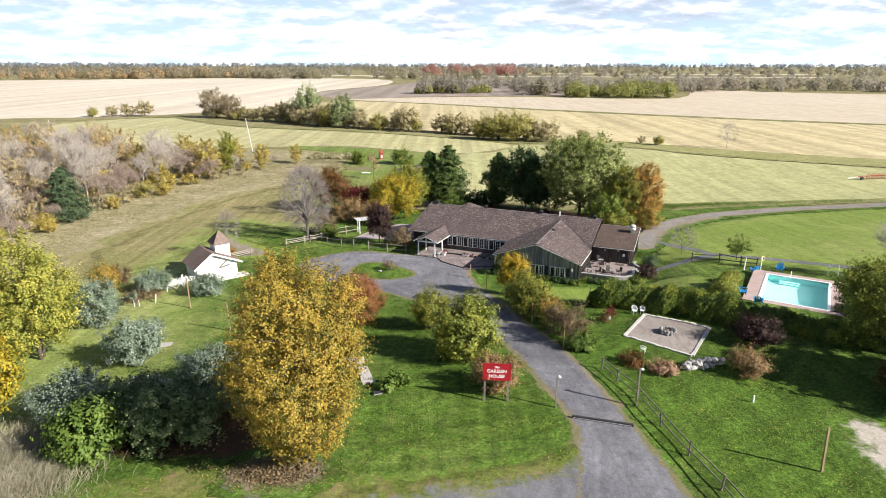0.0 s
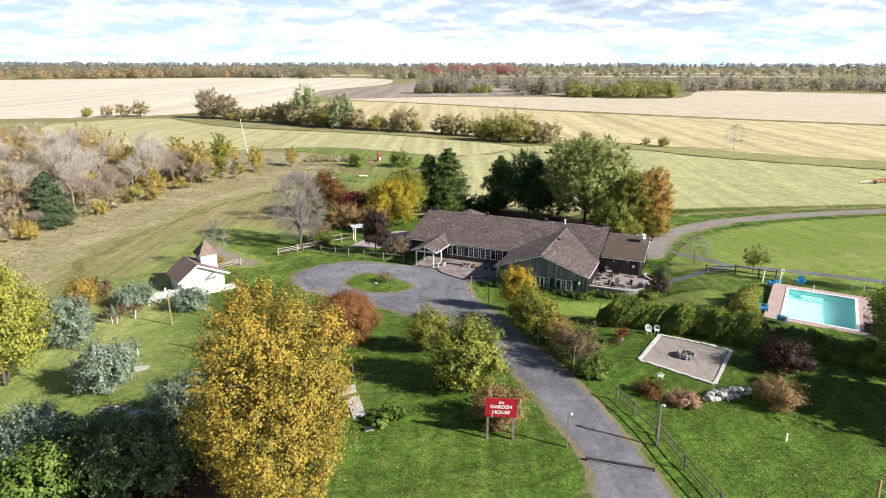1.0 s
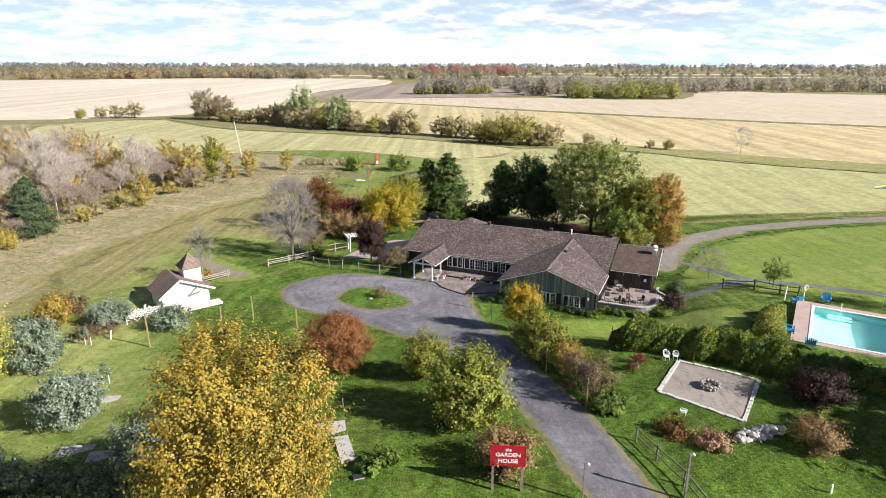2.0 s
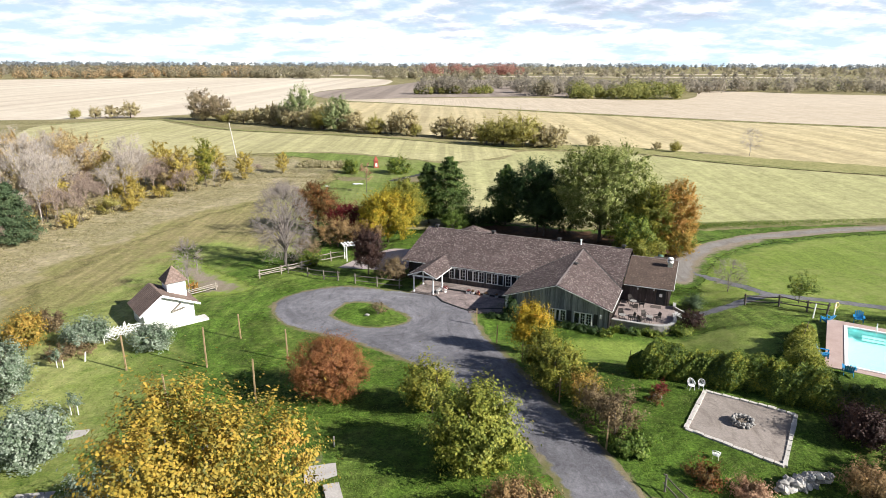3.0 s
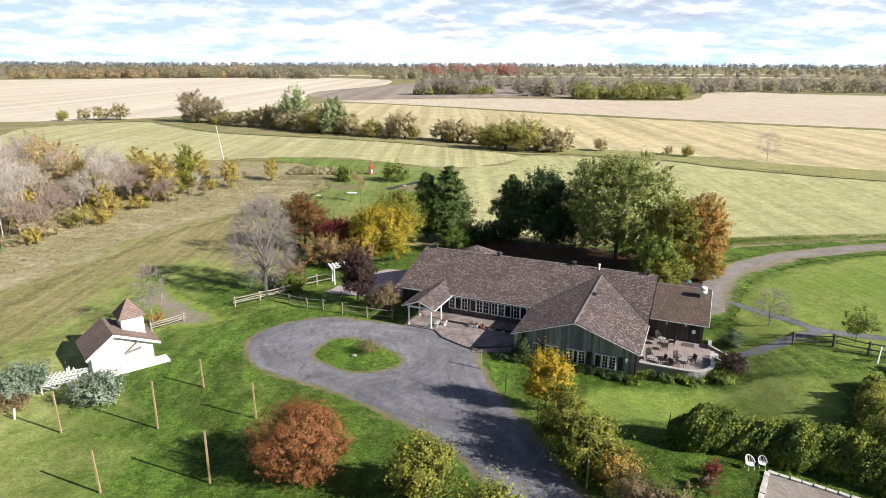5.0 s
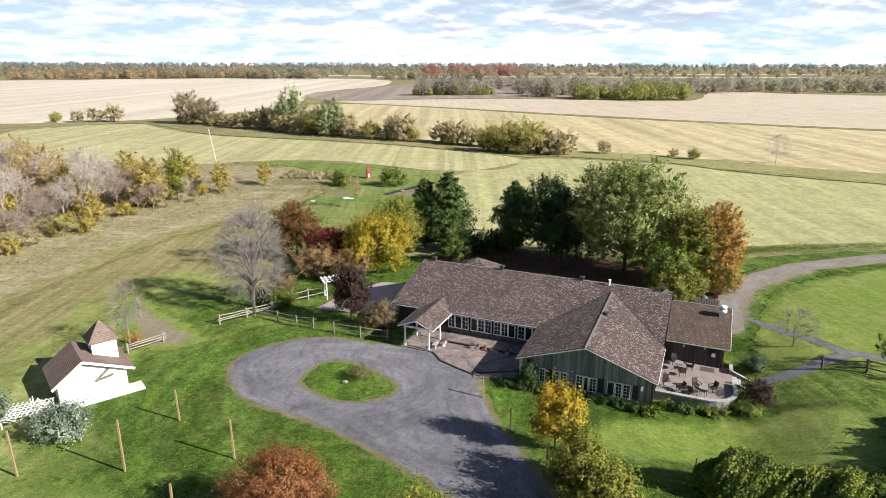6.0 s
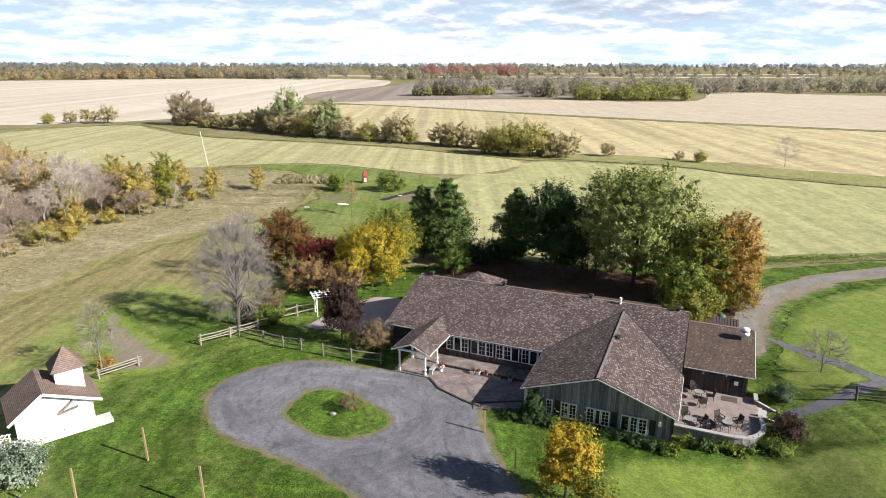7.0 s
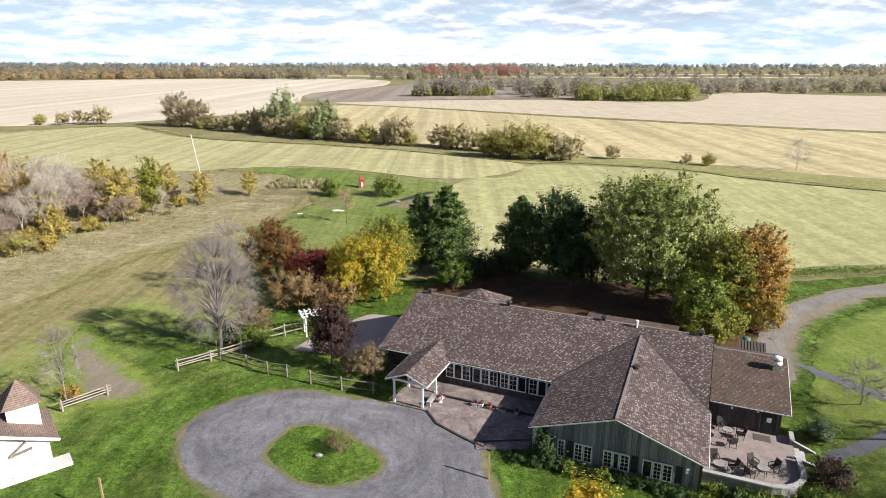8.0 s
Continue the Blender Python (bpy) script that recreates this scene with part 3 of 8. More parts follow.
class Geo:
    """Collects vertices and faces for one mesh."""

    def __init__(self):
        self.v, self.f, self.uv = [], [], []

    def poly(self, pts, uv=None):
        i = len(self.v)
        self.v += [tuple(p) for p in pts]
        self.f.append(tuple(range(i, i + len(pts))))
        self.uv += uv if uv else [(0, 0)] * len(pts)
        return self

    def hexa(self, c):
        """Eight corners: four below, four above, both counter-clockwise from above."""
        for q in ((3, 2, 1, 0), (4, 5, 6, 7), (0, 1, 5, 4), (1, 2, 6, 5), (2, 3, 7, 6), (3, 0, 4, 7)):
            self.poly([c[j] for j in q])
        return self

    def box(self, x0, x1, y0, y1, z0, z1):
        return self.hexa([(x0, y0, z0), (x1, y0, z0), (x1, y1, z0), (x0, y1, z0), (x0, y0, z1), (x1, y0, z1), (x1, y1, z1), (x0, y1, z1)])

    def beam(self, a, b, w, h):
        """A square bar from a to b."""
        a, b = Vector(a), Vector(b)
        d = (b - a).normalized()
        s = d.cross(Vector((0, 0, 1)))
        s = (s if s.length > 0.05 else Vector((1, 0, 0))).normalized()
        u = s.cross(d).normalized()
        s, u = s * w / 2, u * h / 2
        return self.hexa([a - s - u, a + s - u, b + s - u, b - s - u, a - s + u, a + s + u, b + s + u, b - s + u])

    def tube(self, pts, rad, n=6, cap=True):
        pts = [Vector(p) for p in pts]
        rings = []
        for i, p in enumerate(pts):
            d = (pts[min(i + 1, len(pts) - 1)] - pts[max(i - 1, 0)]).normalized()
            s = d.cross(Vector((0.31, 0.17, 0.93)))
            s = (s if s.length > 0.1 else d.cross(Vector((1, 0, 0)))).normalized()
            u = d.cross(s)
            i0 = len(self.v)
            self.v += [tuple(p + (s * math.cos(6.2832 * j / n) + u * math.sin(6.2832 * j / n)) * rad[i]) for j in range(n)]
            rings.append(i0)
        for a, b in zip(rings, rings[1:]):
            for j in range(n):
                self.f.append((a + j, a + (j + 1) % n, b + (j + 1) % n, b + j))
                self.uv += [(0, 0)] * 4
        if cap:
            self.f += [tuple(range(rings[0] + n - 1, rings[0] - 1, -1)), tuple(range(rings[-1], rings[-1] + n))]
            self.uv += [(0, 0)] * (2 * n)
        return self

    def mesh(self, name, mat, smooth=False):
        m = bpy.data.meshes.new(name)
        m.from_pydata(self.v, [], self.f)
        if any(u != (0, 0) for u in self.uv):
            layer = m.uv_layers.new(name="UVMap")
            layer.data.foreach_set("uv", np.array(self.uv, dtype=np.float32).ravel())
        m.materials.append(mat)
        if smooth:
            m.polygons.foreach_set("use_smooth", [True] * len(m.polygons))
        return m


def part(name, geo, mat, parent, label="", smooth=False):
    """One mesh as a part of a thing."""
    ob = new(name, geo if isinstance(geo, bpy.types.Mesh) else geo.mesh(name, mat, smooth))
    ob.parent = parent
    if label:
        ob["label"] = label
    return ob


def thing(name, m, label, category, group="", kind=""):
    """An empty that holds the parts of a thing."""
    ob = new(name)
    ob.empty_display_size = 0.3
    ob.matrix_world = m
    return tagged(ob, label, category, group, kind)


def sheet_mesh(name, mat, sdf, box, step, height):
    """The part of a grid where sdf < 0, cut along its edge, laid over the land."""
    x0, y0, x1, y1 = box
    nx, ny = int((x1 - x0) / step) + 1, int((y1 - y0) / step) + 1
    xs, ys = x0 + step * np.arange(nx + 1), y0 + step * np.arange(ny + 1)
    X, Y = np.meshgrid(xs, ys, indexing="ij")
    S = sdf(X.ravel(), Y.ravel()).reshape(X.shape)
    S = np.where(np.abs(S) < 1e-6, 1e-6, S)
    index, vx, vy, vs, faces = {}, [], [], [], []

    def vert(key, x, y, s_):
        if key not in index:
            index[key] = len(vx)
            vx.append(x), vy.append(y), vs.append(float(s_))
        return index[key]

    for i in range(nx):
        for j in range(ny):
            c = ((i, j), (i + 1, j), (i + 1, j + 1), (i, j + 1))
            s = [S[p] for p in c]
            if min(s) >= 0:
                continue
            out = []
            for q in range(4):
                a, b, sa, sb = c[q], c[(q + 1) % 4], s[q], s[(q + 1) % 4]
                if sa < 0:
                    out.append(vert(a, xs[a[0]], ys[a[1]], S[a]))
                if (sa < 0) != (sb < 0):
                    lo, hi = min(a, b), max(a, b)
                    t = S[lo] / (S[lo] - S[hi])
                    out.append(vert((lo, hi), xs[lo[0]] + t * (xs[hi[0]] - xs[lo[0]]), ys[lo[1]] + t * (ys[hi[1]] - ys[lo[1]]), 0.0))
            if len(out) > 2:
                faces.append(out)
    drop = 0.55 * (height - 0.03) if height < 0.07 else 0.03
    zz = land(np.array(vx), np.array(vy)) + height - drop * np.clip(1 + np.array(vs) / 0.6, 0, 1)
    m = bpy.data.meshes.new(name)
    m.from_pydata(list(zip(vx, vy, zz.tolist())), [], faces)
    m.attributes.new("edge", "FLOAT", "POINT").data.foreach_set("value", np.array(vs, dtype=np.float32))
    m.materials.append(mat)
    m.polygons.foreach_set("use_smooth", [True] * len(m.polygons))
    return m


def smooth(a, b, x):
    u = np.clip((x - a) / (b - a), 0, 1)
    return u * u * (3 - 2 * u)


HOUSE_TURN = radians(-23.0)
HOUSE_AT = (-2.0, 94.9, -2.7)


def land(x, y):
    """Height of the ground: level by the road, falling away towards the house, nearly flat beyond."""
    x, y = np.asarray(x, float), np.asarray(y, float)
    v = sum(np.interp(y - 0.6 * x + o, (38, 48, 62, 72, 85, 105, 140), (0, -0.6, -1.8, -2.4, -2.9, -3.4, -3.4)) for o in (-3, -1.5, 0, 1.5, 3)) / 5
    r = smooth(100, 185, y)
    v = v * (1 - r) - 1.2 * r
    dx, dy, c, s = x - 9, y - 84, math.cos(radians(23.5)), math.sin(radians(23.5))
    pad = smooth(26, 17, np.abs(dx * c - dy * s)) * smooth(22, 13, np.abs(dx * s + dy * c))
    v = v * (1 - pad) - 2.7 * pad
    return v


def pool_rect(grow):
    """Inside (below nought) of the pool's rectangle."""
    def f(x, y):
        px, py = ((x - 32.64) * 0.855 - (y - 57.87) * 0.518), ((x - 32.64) * 0.518 + (y - 57.87) * 0.855)
        return np.maximum(np.abs(px - 2.95) - 2.95, np.abs(py - 4.5) - 4.5) - grow
    return f


def at(x, y, up=0.0, turn=0.0):
    """A pose on the ground."""
    return pose(x, y, float(land(x, y)) + up, 0, 0, turn)


def curve_loop(pts, n=8):
    """A closed smooth line through the points (Catmull-Rom)."""
    p, out = [np.array(q, float) for q in pts], []
    for i in range(len(p)):
        a, b, c, d = p[i - 1], p[i], p[(i + 1) % len(p)], p[(i + 2) % len(p)]
        for j in range(n):
            t = j / n
            out.append(0.5 * (2 * b + (c - a) * t + (2 * a - 5 * b + 4 * c - d) * t * t + (3 * b - a - 3 * c + d) * t ** 3))
    return np.array(out)


def curve_line(pts, n=8):
    p = [np.array(q, float) for q in pts]
    p = [2 * p[0] - p[1]] + p + [2 * p[-1] - p[-2]]
    out = []
    for i in range(1, len(p) - 2):
        a, b, c, d = p[i - 1], p[i], p[i + 1], p[i + 2]
        for j in range(n):
            t = j / n
            out.append(0.5 * (2 * b + (c - a) * t + (2 * a - 5 * b + 4 * c - d) * t * t + (3 * b - a - 3 * c + d) * t ** 3))
    return np.array(out + [p[-2]])


def segdist(x, y, line, closed):
    best, inside = np.full(x.shape, 1e9), np.zeros(x.shape, bool)
    n = len(line)
    for i in range(n if closed else n - 1):
        (ax, ay), (bx, by) = line[i], line[(i + 1) % n]
        dx, dy = bx - ax, by - ay
        t = np.clip(((x - ax) * dx + (y - ay) * dy) / (dx * dx + dy * dy + 1e-12), 0, 1)
        best = np.minimum(best, (x - ax - t * dx) ** 2 + (y - ay - t * dy) ** 2)
        if closed:
            cross = ((ay > y) != (by > y)) & (x < (bx - ax) * (y - ay) / (by - ay + 1e-12) + ax)
            inside ^= cross
    d = np.sqrt(best)
    return np.where(inside, -d, d) if closed else d


def ripple(x, y, size, seed):
    """Cheap smooth noise, about -1 to 1."""
    r = np.random.RandomState(seed)
    out = 0
    for o in range(5):
        f, a = 1.9 ** o / size, 0.75 ** o
        for _ in range(3):
            th = r.rand() * 6.283
            out = out + a * np.sin((x * math.cos(th) + y * math.sin(th)) * f * 6.283 + r.rand() * 6.283)
    return out / 4.0


def area(pts, rag=0.3, size=3.0, seed=1, grow=0.0, n=8):
    line = curve_loop(pts, n)
    return lambda x, y: segdist(x, y, line, True) - grow + rag * ripple(x, y, size, seed)


def ribbon(pts, half, rag=0.2, size=2.5, seed=1):
    line = curve_line(pts)
    return lambda x, y: segdist(x, y, line, False) - half + rag * ripple(x, y, size, seed)


def wider(f, d):
    return lambda x, y: f(x, y) - d


def either(*fs):
    return lambda x, y: np.minimum.reduce([f(x, y) for f in fs])


def but(f, g):
    return lambda x, y: np.maximum(f(x, y), -g(x, y))


def lay(name, mat, sdf, box, step, height, label, category):
    return tagged(new(name, sheet_mesh(name, mat, sdf, box, step, height)), label, category, kind="structure")


# ---- the land ----


def spread(lo, hi, a, b, step, growth):
    """Coordinates even between a and b, then growing out to lo and hi."""
    mid, left, right, s = list(np.arange(a, b + step, step)), [], [], step
    p = a
    while p > lo:
        s *= growth
        p -= s
        left.append(p)
    s, p = step, mid[-1]
    while p < hi:
        s *= growth
        p += s
        right.append(p)
    return np.array(left[::-1] + mid + right)


gx, gy = spread(-5200, 5200, -60, 60, 1.5, 1.08), spread(-300, 5200, 10, 130, 1.5, 1.08)
GX, GY = np.meshgrid(gx, gy, indexing="ij")
GZ = land(GX, GY) - np.where(pool_rect(1.6)(GX, GY) < 0, 3.0, 0.0)
m = bpy.data.meshes.new("ground")
ii = np.arange(GX.size).reshape(GX.shape)
quads = np.stack([ii[:-1, :-1], ii[1:, :-1], ii[1:, 1:], ii[:-1, 1:]], -1).reshape(-1, 4)
m.from_pydata(np.stack([GX, GY, GZ], -1).reshape(-1, 3).tolist(), [], quads.tolist())
m.materials.append(M_ground)
m.polygons.foreach_set("use_smooth", [True] * len(m.polygons))
tagged(new("ground", m), "rough dry meadow grass reaching to the horizon", "ground", kind="structure")

lay("lawn", M_lawn, but(area([(-30, 27), (-44, 36), (-50, 62), (-46, 78), (-42, 92), (-40, 102), (-30, 106), (-28, 112), (-10, 112), (20, 112), (42, 111), (75, 111), (100, 90), (80, 40), (40, 21), (20, 17), (-10, 25)], 1.0, 9, 3), pool_rect(0.6)),
    (-60, 12, 110, 116), 1.2, 0.03, "mown green lawn round the house, strewn with leaves", "lawn")
lay("west_lawn", M_westlawn, area([(-22, 27), (-44, 27), (-52, 62), (-48, 84), (-46, 104), (-30, 108), (-25, 100), (-27, 88), (-22, 80), (-24, 70), (-20, 62), (-19, 50)], 1.0, 9, 4, 6.0),
    (-62, 18, -4, 118), 1.2, 0.042, "paler mown grass of the garden lawn", "lawn")
lay("east_lawn", M_sunlawn, either(area([(30, 78), (34, 88), (44, 98), (60, 104), (100, 106), (110, 90), (80, 66), (52, 62), (40, 70)], 0.8, 8, 50, 2.5), area([(9.5, 66), (14, 69), (22, 69), (28, 68.5), (31, 66), (29.5, 61.5), (25, 58.6), (16, 61.5), (11, 62)], 0.5, 5, 51, 1.5)),
    (4, 52, 122, 112), 1.0, 0.05, "paler sunlit mown lawn with yellowish patches", "lawn")
lay("dry_lawn", M_drylawn, area([(-49, 66), (-43, 76), (-39, 84), (-38.5, 92), (-38.5, 98.5), (-34, 103), (-25, 101), (-22, 105), (-24, 112), (-28, 128), (-38, 134), (-48, 122), (-54, 104), (-56, 84), (-54, 70)], 1.6, 9, 5, 5.0),
    (-66, 58, -14, 142), 1.2, 0.054, "olive and tan mown grass on the slope", "lawn")
lay("thicket_floor", M_thicketfloor, area([(-52, 62), (-56, 84), (-54, 104), (-48, 123), (-38, 136), (-32, 146), (-36, 168), (-60, 178), (-140, 190), (-150, 100), (-90, 55)], 1.5, 9, 6, 8.0),
    (-158, 45, -24, 200), 2.0, 0.066, "brownish overgrown ground under the thicket", "ground")
lay("back_lawn", M_backlawn, area([(-46, 185), (-38, 187), (-25, 184), (-2, 171), (2, 160), (-1, 140), (-4, 121), (-25, 114), (-36, 124), (-45, 150)], 2.0, 9, 8),
    (-60, 105, 24, 198), 2.0, 0.05, "green back lawn with a vegetable patch", "lawn")
lay("hay_field", M_hay, area([(4, 172), (16, 177), (24, 193), (56, 184), (68, 173), (84, 164), (102, 155), (170, 122), (260, 90), (230, 60), (130, 100), (110, 114), (72, 116), (43, 115), (25, 116), (6, 119), (-1, 124), (0, 150)], 0.6, 9, 9, 0, 4),
    (-8, 50, 270, 200), 2.5, 0.10, "pale green mown hay field in long swaths", "field")
lay("hay_field", M_hay2, area([(20, 194), (-7, 214), (-37, 229), (-82, 246), (-110, 270), (-129, 287), (-160, 262), (-130, 205), (-70, 182), (-46, 188), (-29, 188), (-2, 174), (12, 178)], 0.6, 9, 10, 0, 4),
    (-172, 165, 26, 300), 3.0, 0.10, "pale mown hay field beyond the garden", "field")
lay("stubble_field", M_tan, area([(30, 207), (56, 198), (102, 172), (300, 85), (420, 150), (180, 258), (62, 332), (3, 380), (-62, 420), (-104, 380), (-60, 300), (-12, 240)], 0.8, 12, 11, 0, 4),
    (-130, 70, 440, 440), 7.0, 0.10, "tan stubble field with straw-coloured strips", "field")
lay("stubble_field", M_pink, area([(-75, 440), (3, 391), (62, 343), (182, 267), (430, 165), (900, 420), (372, 528), (250, 610), (190, 500), (150, 455), (60, 480), (-20, 470)], 0.8, 12, 12, 0, 4),
    (-110, 150, 930, 640), 12.0, 0.10, "pinkish stubble field reaching to the woods", "field")
lay("plowed_field", M_plow, area([(-110, 560), (-74, 450), (-18, 478), (60, 500), (120, 520), (150, 680), (120, 900), (40, 980), (-20, 940), (-60, 740)], 1.0, 14, 13, 0, 4),
    (-140, 430, 180, 1010), 12.0, 0.14, "brown ploughed field", "field")
lay("stubble_field", M_cream, area([(-215, 275), (-135, 306), (-90, 400), (-112, 570), (-70, 760), (-110, 1010), (-340, 1065), (-630, 890), (-1200, 560), (-700, 240), (-300, 220)], 1.0, 14, 14, 0, 4),
    (-1300, 190, -50, 1110), 14.0, 0.10, "wide cream-coloured stubble field in sunshine", "field")
lay("grass_verge", M_verge, ribbon([(22, 206), (40, 201), (58, 194), (72, 182), (88, 172), (106, 164), (175, 133), (285, 88)], 6.0, 1.2, 8, 42), (10, 80, 292, 216), 2.0, 0.13, "band of rough green grass beside the ditch", "verge")
lay("ditch_bank", M_ditch, either(ribbon([(-160, 262), (-129, 291), (-82, 250), (-37, 233), (-7, 217.5), (21, 197), (30, 200)], 1.5, 0.6, 5, 15),
                                  ribbon([(30, 198), (57, 187), (68, 176), (84, 166), (102, 158), (170, 126), (280, 80)], 1.1, 0.5, 5, 16)),
    (-170, 70, 290, 300), 1.5, 0.16, "dark grassy ditch bank between the fields", "ditch")
lay("field_verge", M_ditch, either(ribbon([(-70, 436), (3, 388), (61, 338), (178, 264), (430, 160)], 2.0, 0.8, 9, 17), ribbon([(38, 112.5), (43, 113.6), (56, 114.8), (72, 115), (110, 115.5)], 2.0, 0.8, 3, 18)),
    (-90, 100, 440, 445), 2.0, 0.115, "rough dark verge along the field", "verge")

DRIVE = [(14.6, 22), (13.85, 27.4), (13.0, 33.5), (11.9, 39.3), (11.07, 42.8), (10.2, 46.5), (8.1, 52.9), (6.5, 59.1), (5.2, 64), (3.97, 69.5), (3.3, 73), (3.0, 75.6),
         (1.5, 77.6), (-1.0, 80.2), (-4.6, 81.3), (-7.3, 81.9), (-10.6, 82.8), (-13.8, 82.7), (-17.1, 81.2), (-18.7, 78.6), (-18.4, 75.6), (-17.2, 73.3), (-14.8, 70.6),
         (-10.3, 68.1), (-5.8, 64.75), (-1.9, 60.9), (0.76, 58.1), (2.6, 54.2), (4.2, 50.5), (5.9, 47.0), (6.9, 43.5), (7.75, 40), (8.8, 36.7), (9.06, 33.2), (8.4, 30), (7.4, 22)]
ISLAND = [(-12.1, 74.4), (-9.9, 71.6), (-7.5, 70.4), (-5.4, 70.6), (-3.4, 72.1), (-3.5, 73.9), (-5, 75.6), (-7.6, 77.7), (-10.6, 77.8)]
f_isl = area(ISLAND, 0.15, 2.0, 21, -0.15)
f_drive = but(area(DRIVE, 0.14, 2.2, 20, 0, 5), f_isl)
lay("gravel_edge", M_edge, but(either(area(DRIVE, 0.3, 1.6, 22, 1.3, 5), area(DRIVE, 0.3, 1.6, 22, 1.3, 5)), area(ISLAND, 0.2, 1.6, 23, -1.2)),
    (-24, 16, 20, 88), 0.4, 0.052, "dry dirt and dead grass along the gravel", "verge")
f_apron = area([(-8, 18), (-6.5, 27.6), (-2.6, 29.4), (1.5, 30.4), (6, 31.8), (10, 34), (12, 30), (12, 18)], 0.25, 3.4, 34, -0.6)
lay("leaf_litter", M_litter, area([(-24, 18), (-20, 28.5), (-13, 31.6), (-6, 30.6), (0, 30.8), (6, 31.8), (12, 33.4), (14, 18)], 0.3, 3.2, 24, 2.4), (-30, 14, 20, 42), 0.4, 0.05, "thin grass with brown leaf litter beside the gravel", "verge")
lay("gravel_apron", M_apron, f_apron, (-14, 16, 18, 40), 0.4, 0.06, "patchy grey gravel running out into grass and weeds", "driveway")
lay("driveway", M_drive, wider(f_drive, 0.4), (-22, 18, 18, 87), 0.4, 0.069, "grey gravel driveway with a turning loop", "driveway")
lay("mulch_bed", M_mulchbed, either(area([(-22, 33), (-17, 31), (-11.5, 31.8), (-12, 35), (-17, 38), (-23, 37)], 0.4, 2, 44, 1.2), area([(3, 100), (8, 98), (20, 92), (28, 90.5), (34, 97), (31, 105), (20, 112), (6, 115), (0, 112), (-3, 106)], 0.9, 4, 38, 1.0)), (-28, 26, 40, 122), 0.8, 0.055, "brown leaf mulch in the deep shade under the trees", "mulch")
lay("garden_soil", M_dirt, either(area([(-38, 158), (-28, 157), (-26, 161), (-36, 163)], 1.0, 4, 39), area([(-12, 150), (2, 146), (8, 150), (-4, 155)], 1.0, 4, 40), area([(-24, 150), (-19, 149), (-18, 152), (-23, 153)], 0.6, 3, 41)), (-44, 140, 16, 170), 1.0, 0.08, "bare soil beds of the vegetable garden", "garden bed")
lay("worn_patch", M_wornpatch, wider( either(area([(-37.6, 97.8), (-36.0, 91), (-32.8, 86), (-29.5, 81.6), (-25, 81.4), (-23.4, 83.4), (-25.5, 86.4), (-30.5, 90.6), (-35.2, 96)], 0.3, 2.5, 25), area([(-36, 96), (-35, 94), (-34, 95)], 0.3, 2.2, 26)), 0.9),
    (-42, 22, 44, 106), 0.5, 0.056, "worn bare dirt in the grass", "bare ground")
lay("dirt_margin", M_wornlawn, either(area([(28.5, 36), (30.5, 36.2), (33, 34), (34, 29), (30, 29.5), (28.4, 32)], 0.3, 2.2, 26, 0.6), area([(-12, 28.2), (-9, 27.5), (-6.4, 29.0), (-7.5, 31.0), (-11, 31.0)], 0.4, 2.0, 27, 1.5), area([(26.5, 86), (29, 82.5), (32, 84.5), (35, 90), (38.5, 95), (43, 98.5), (50, 103), (46, 106), (40, 104), (33, 98), (29, 92)], 0.3, 2.5, 37, 0.5)),
    (-18, 22, 56, 112), 0.6, 0.054, "bare brown dirt beside the farm road", "bare ground")
lay("sand_patch", M_sandpatch, area([(26.9, 34.6), (28.6, 35.4), (31, 34), (31, 28.5), (27, 28.2), (25.9, 30.6), (26.4, 32.6)], 0.3, 2.2, 36, 1.3), (22, 24, 36, 40), 0.4, 0.056, "pale bare sand at the lawn's edge", "bare ground")
lay("gravel_road", M_road, either(ribbon([(29.5, 86), (32.3, 92), (36, 97), (40.2, 101.3), (47, 105), (53, 106.8), (62, 109), (75, 110), (120, 112)], 1.9, 0.15, 2.4, 28)),
    (24, 82, 122, 116), 0.6, 0.06, "grey gravel farm road curving behind the house", "road")
lay("footpath", M_path, either(ribbon([(27.2, 73.6), (30.4, 74.3), (33.5, 75.8), (36.2, 76.8), (38, 75.7), (41, 73.8), (44, 71.6), (52, 66)], 1.15, 0.10, 2, 30), ribbon([(36.2, 76.8), (35, 80.2), (33, 86), (31.5, 90)], 1.05, 0.10, 2, 31)),
    (24, 62, 54, 92), 0.35, 0.055, "narrow grey gravel footpath across the lawn", "path")
PIT = [(19.7, 54.1), (24.5, 50.5), (20.7, 44.7), (16.3, 48.85)]


def square(pts, grow=0.0):
    p = np.array(pts, float)
    return lambda x, y: segdist(x, y, p, True) - grow


lay("fire_pit_sand", M_sand, square(PIT), (15, 43, 26, 56), 0.5, 0.06, "square of trampled pinkish sand", "sand")

# ---- the house ----
HM = Matrix.Translation(HOUSE_AT) @ Matrix.Rotation(HOUSE_TURN, 4, "Z")
house = thing("house", HM, "long low farmhouse with grey board walls and brown speckled shingle roofs", "house")
EAVE, RIDGE, RW, WRIDGE = 2.4, 4.75, -0.9, 4.42
U0, U1, WF, WB = 0.45, 27.0, -9.1, 3.2
WU0, WU1, WUM, WW = 15.85, 27.15, 21.5, -15.9


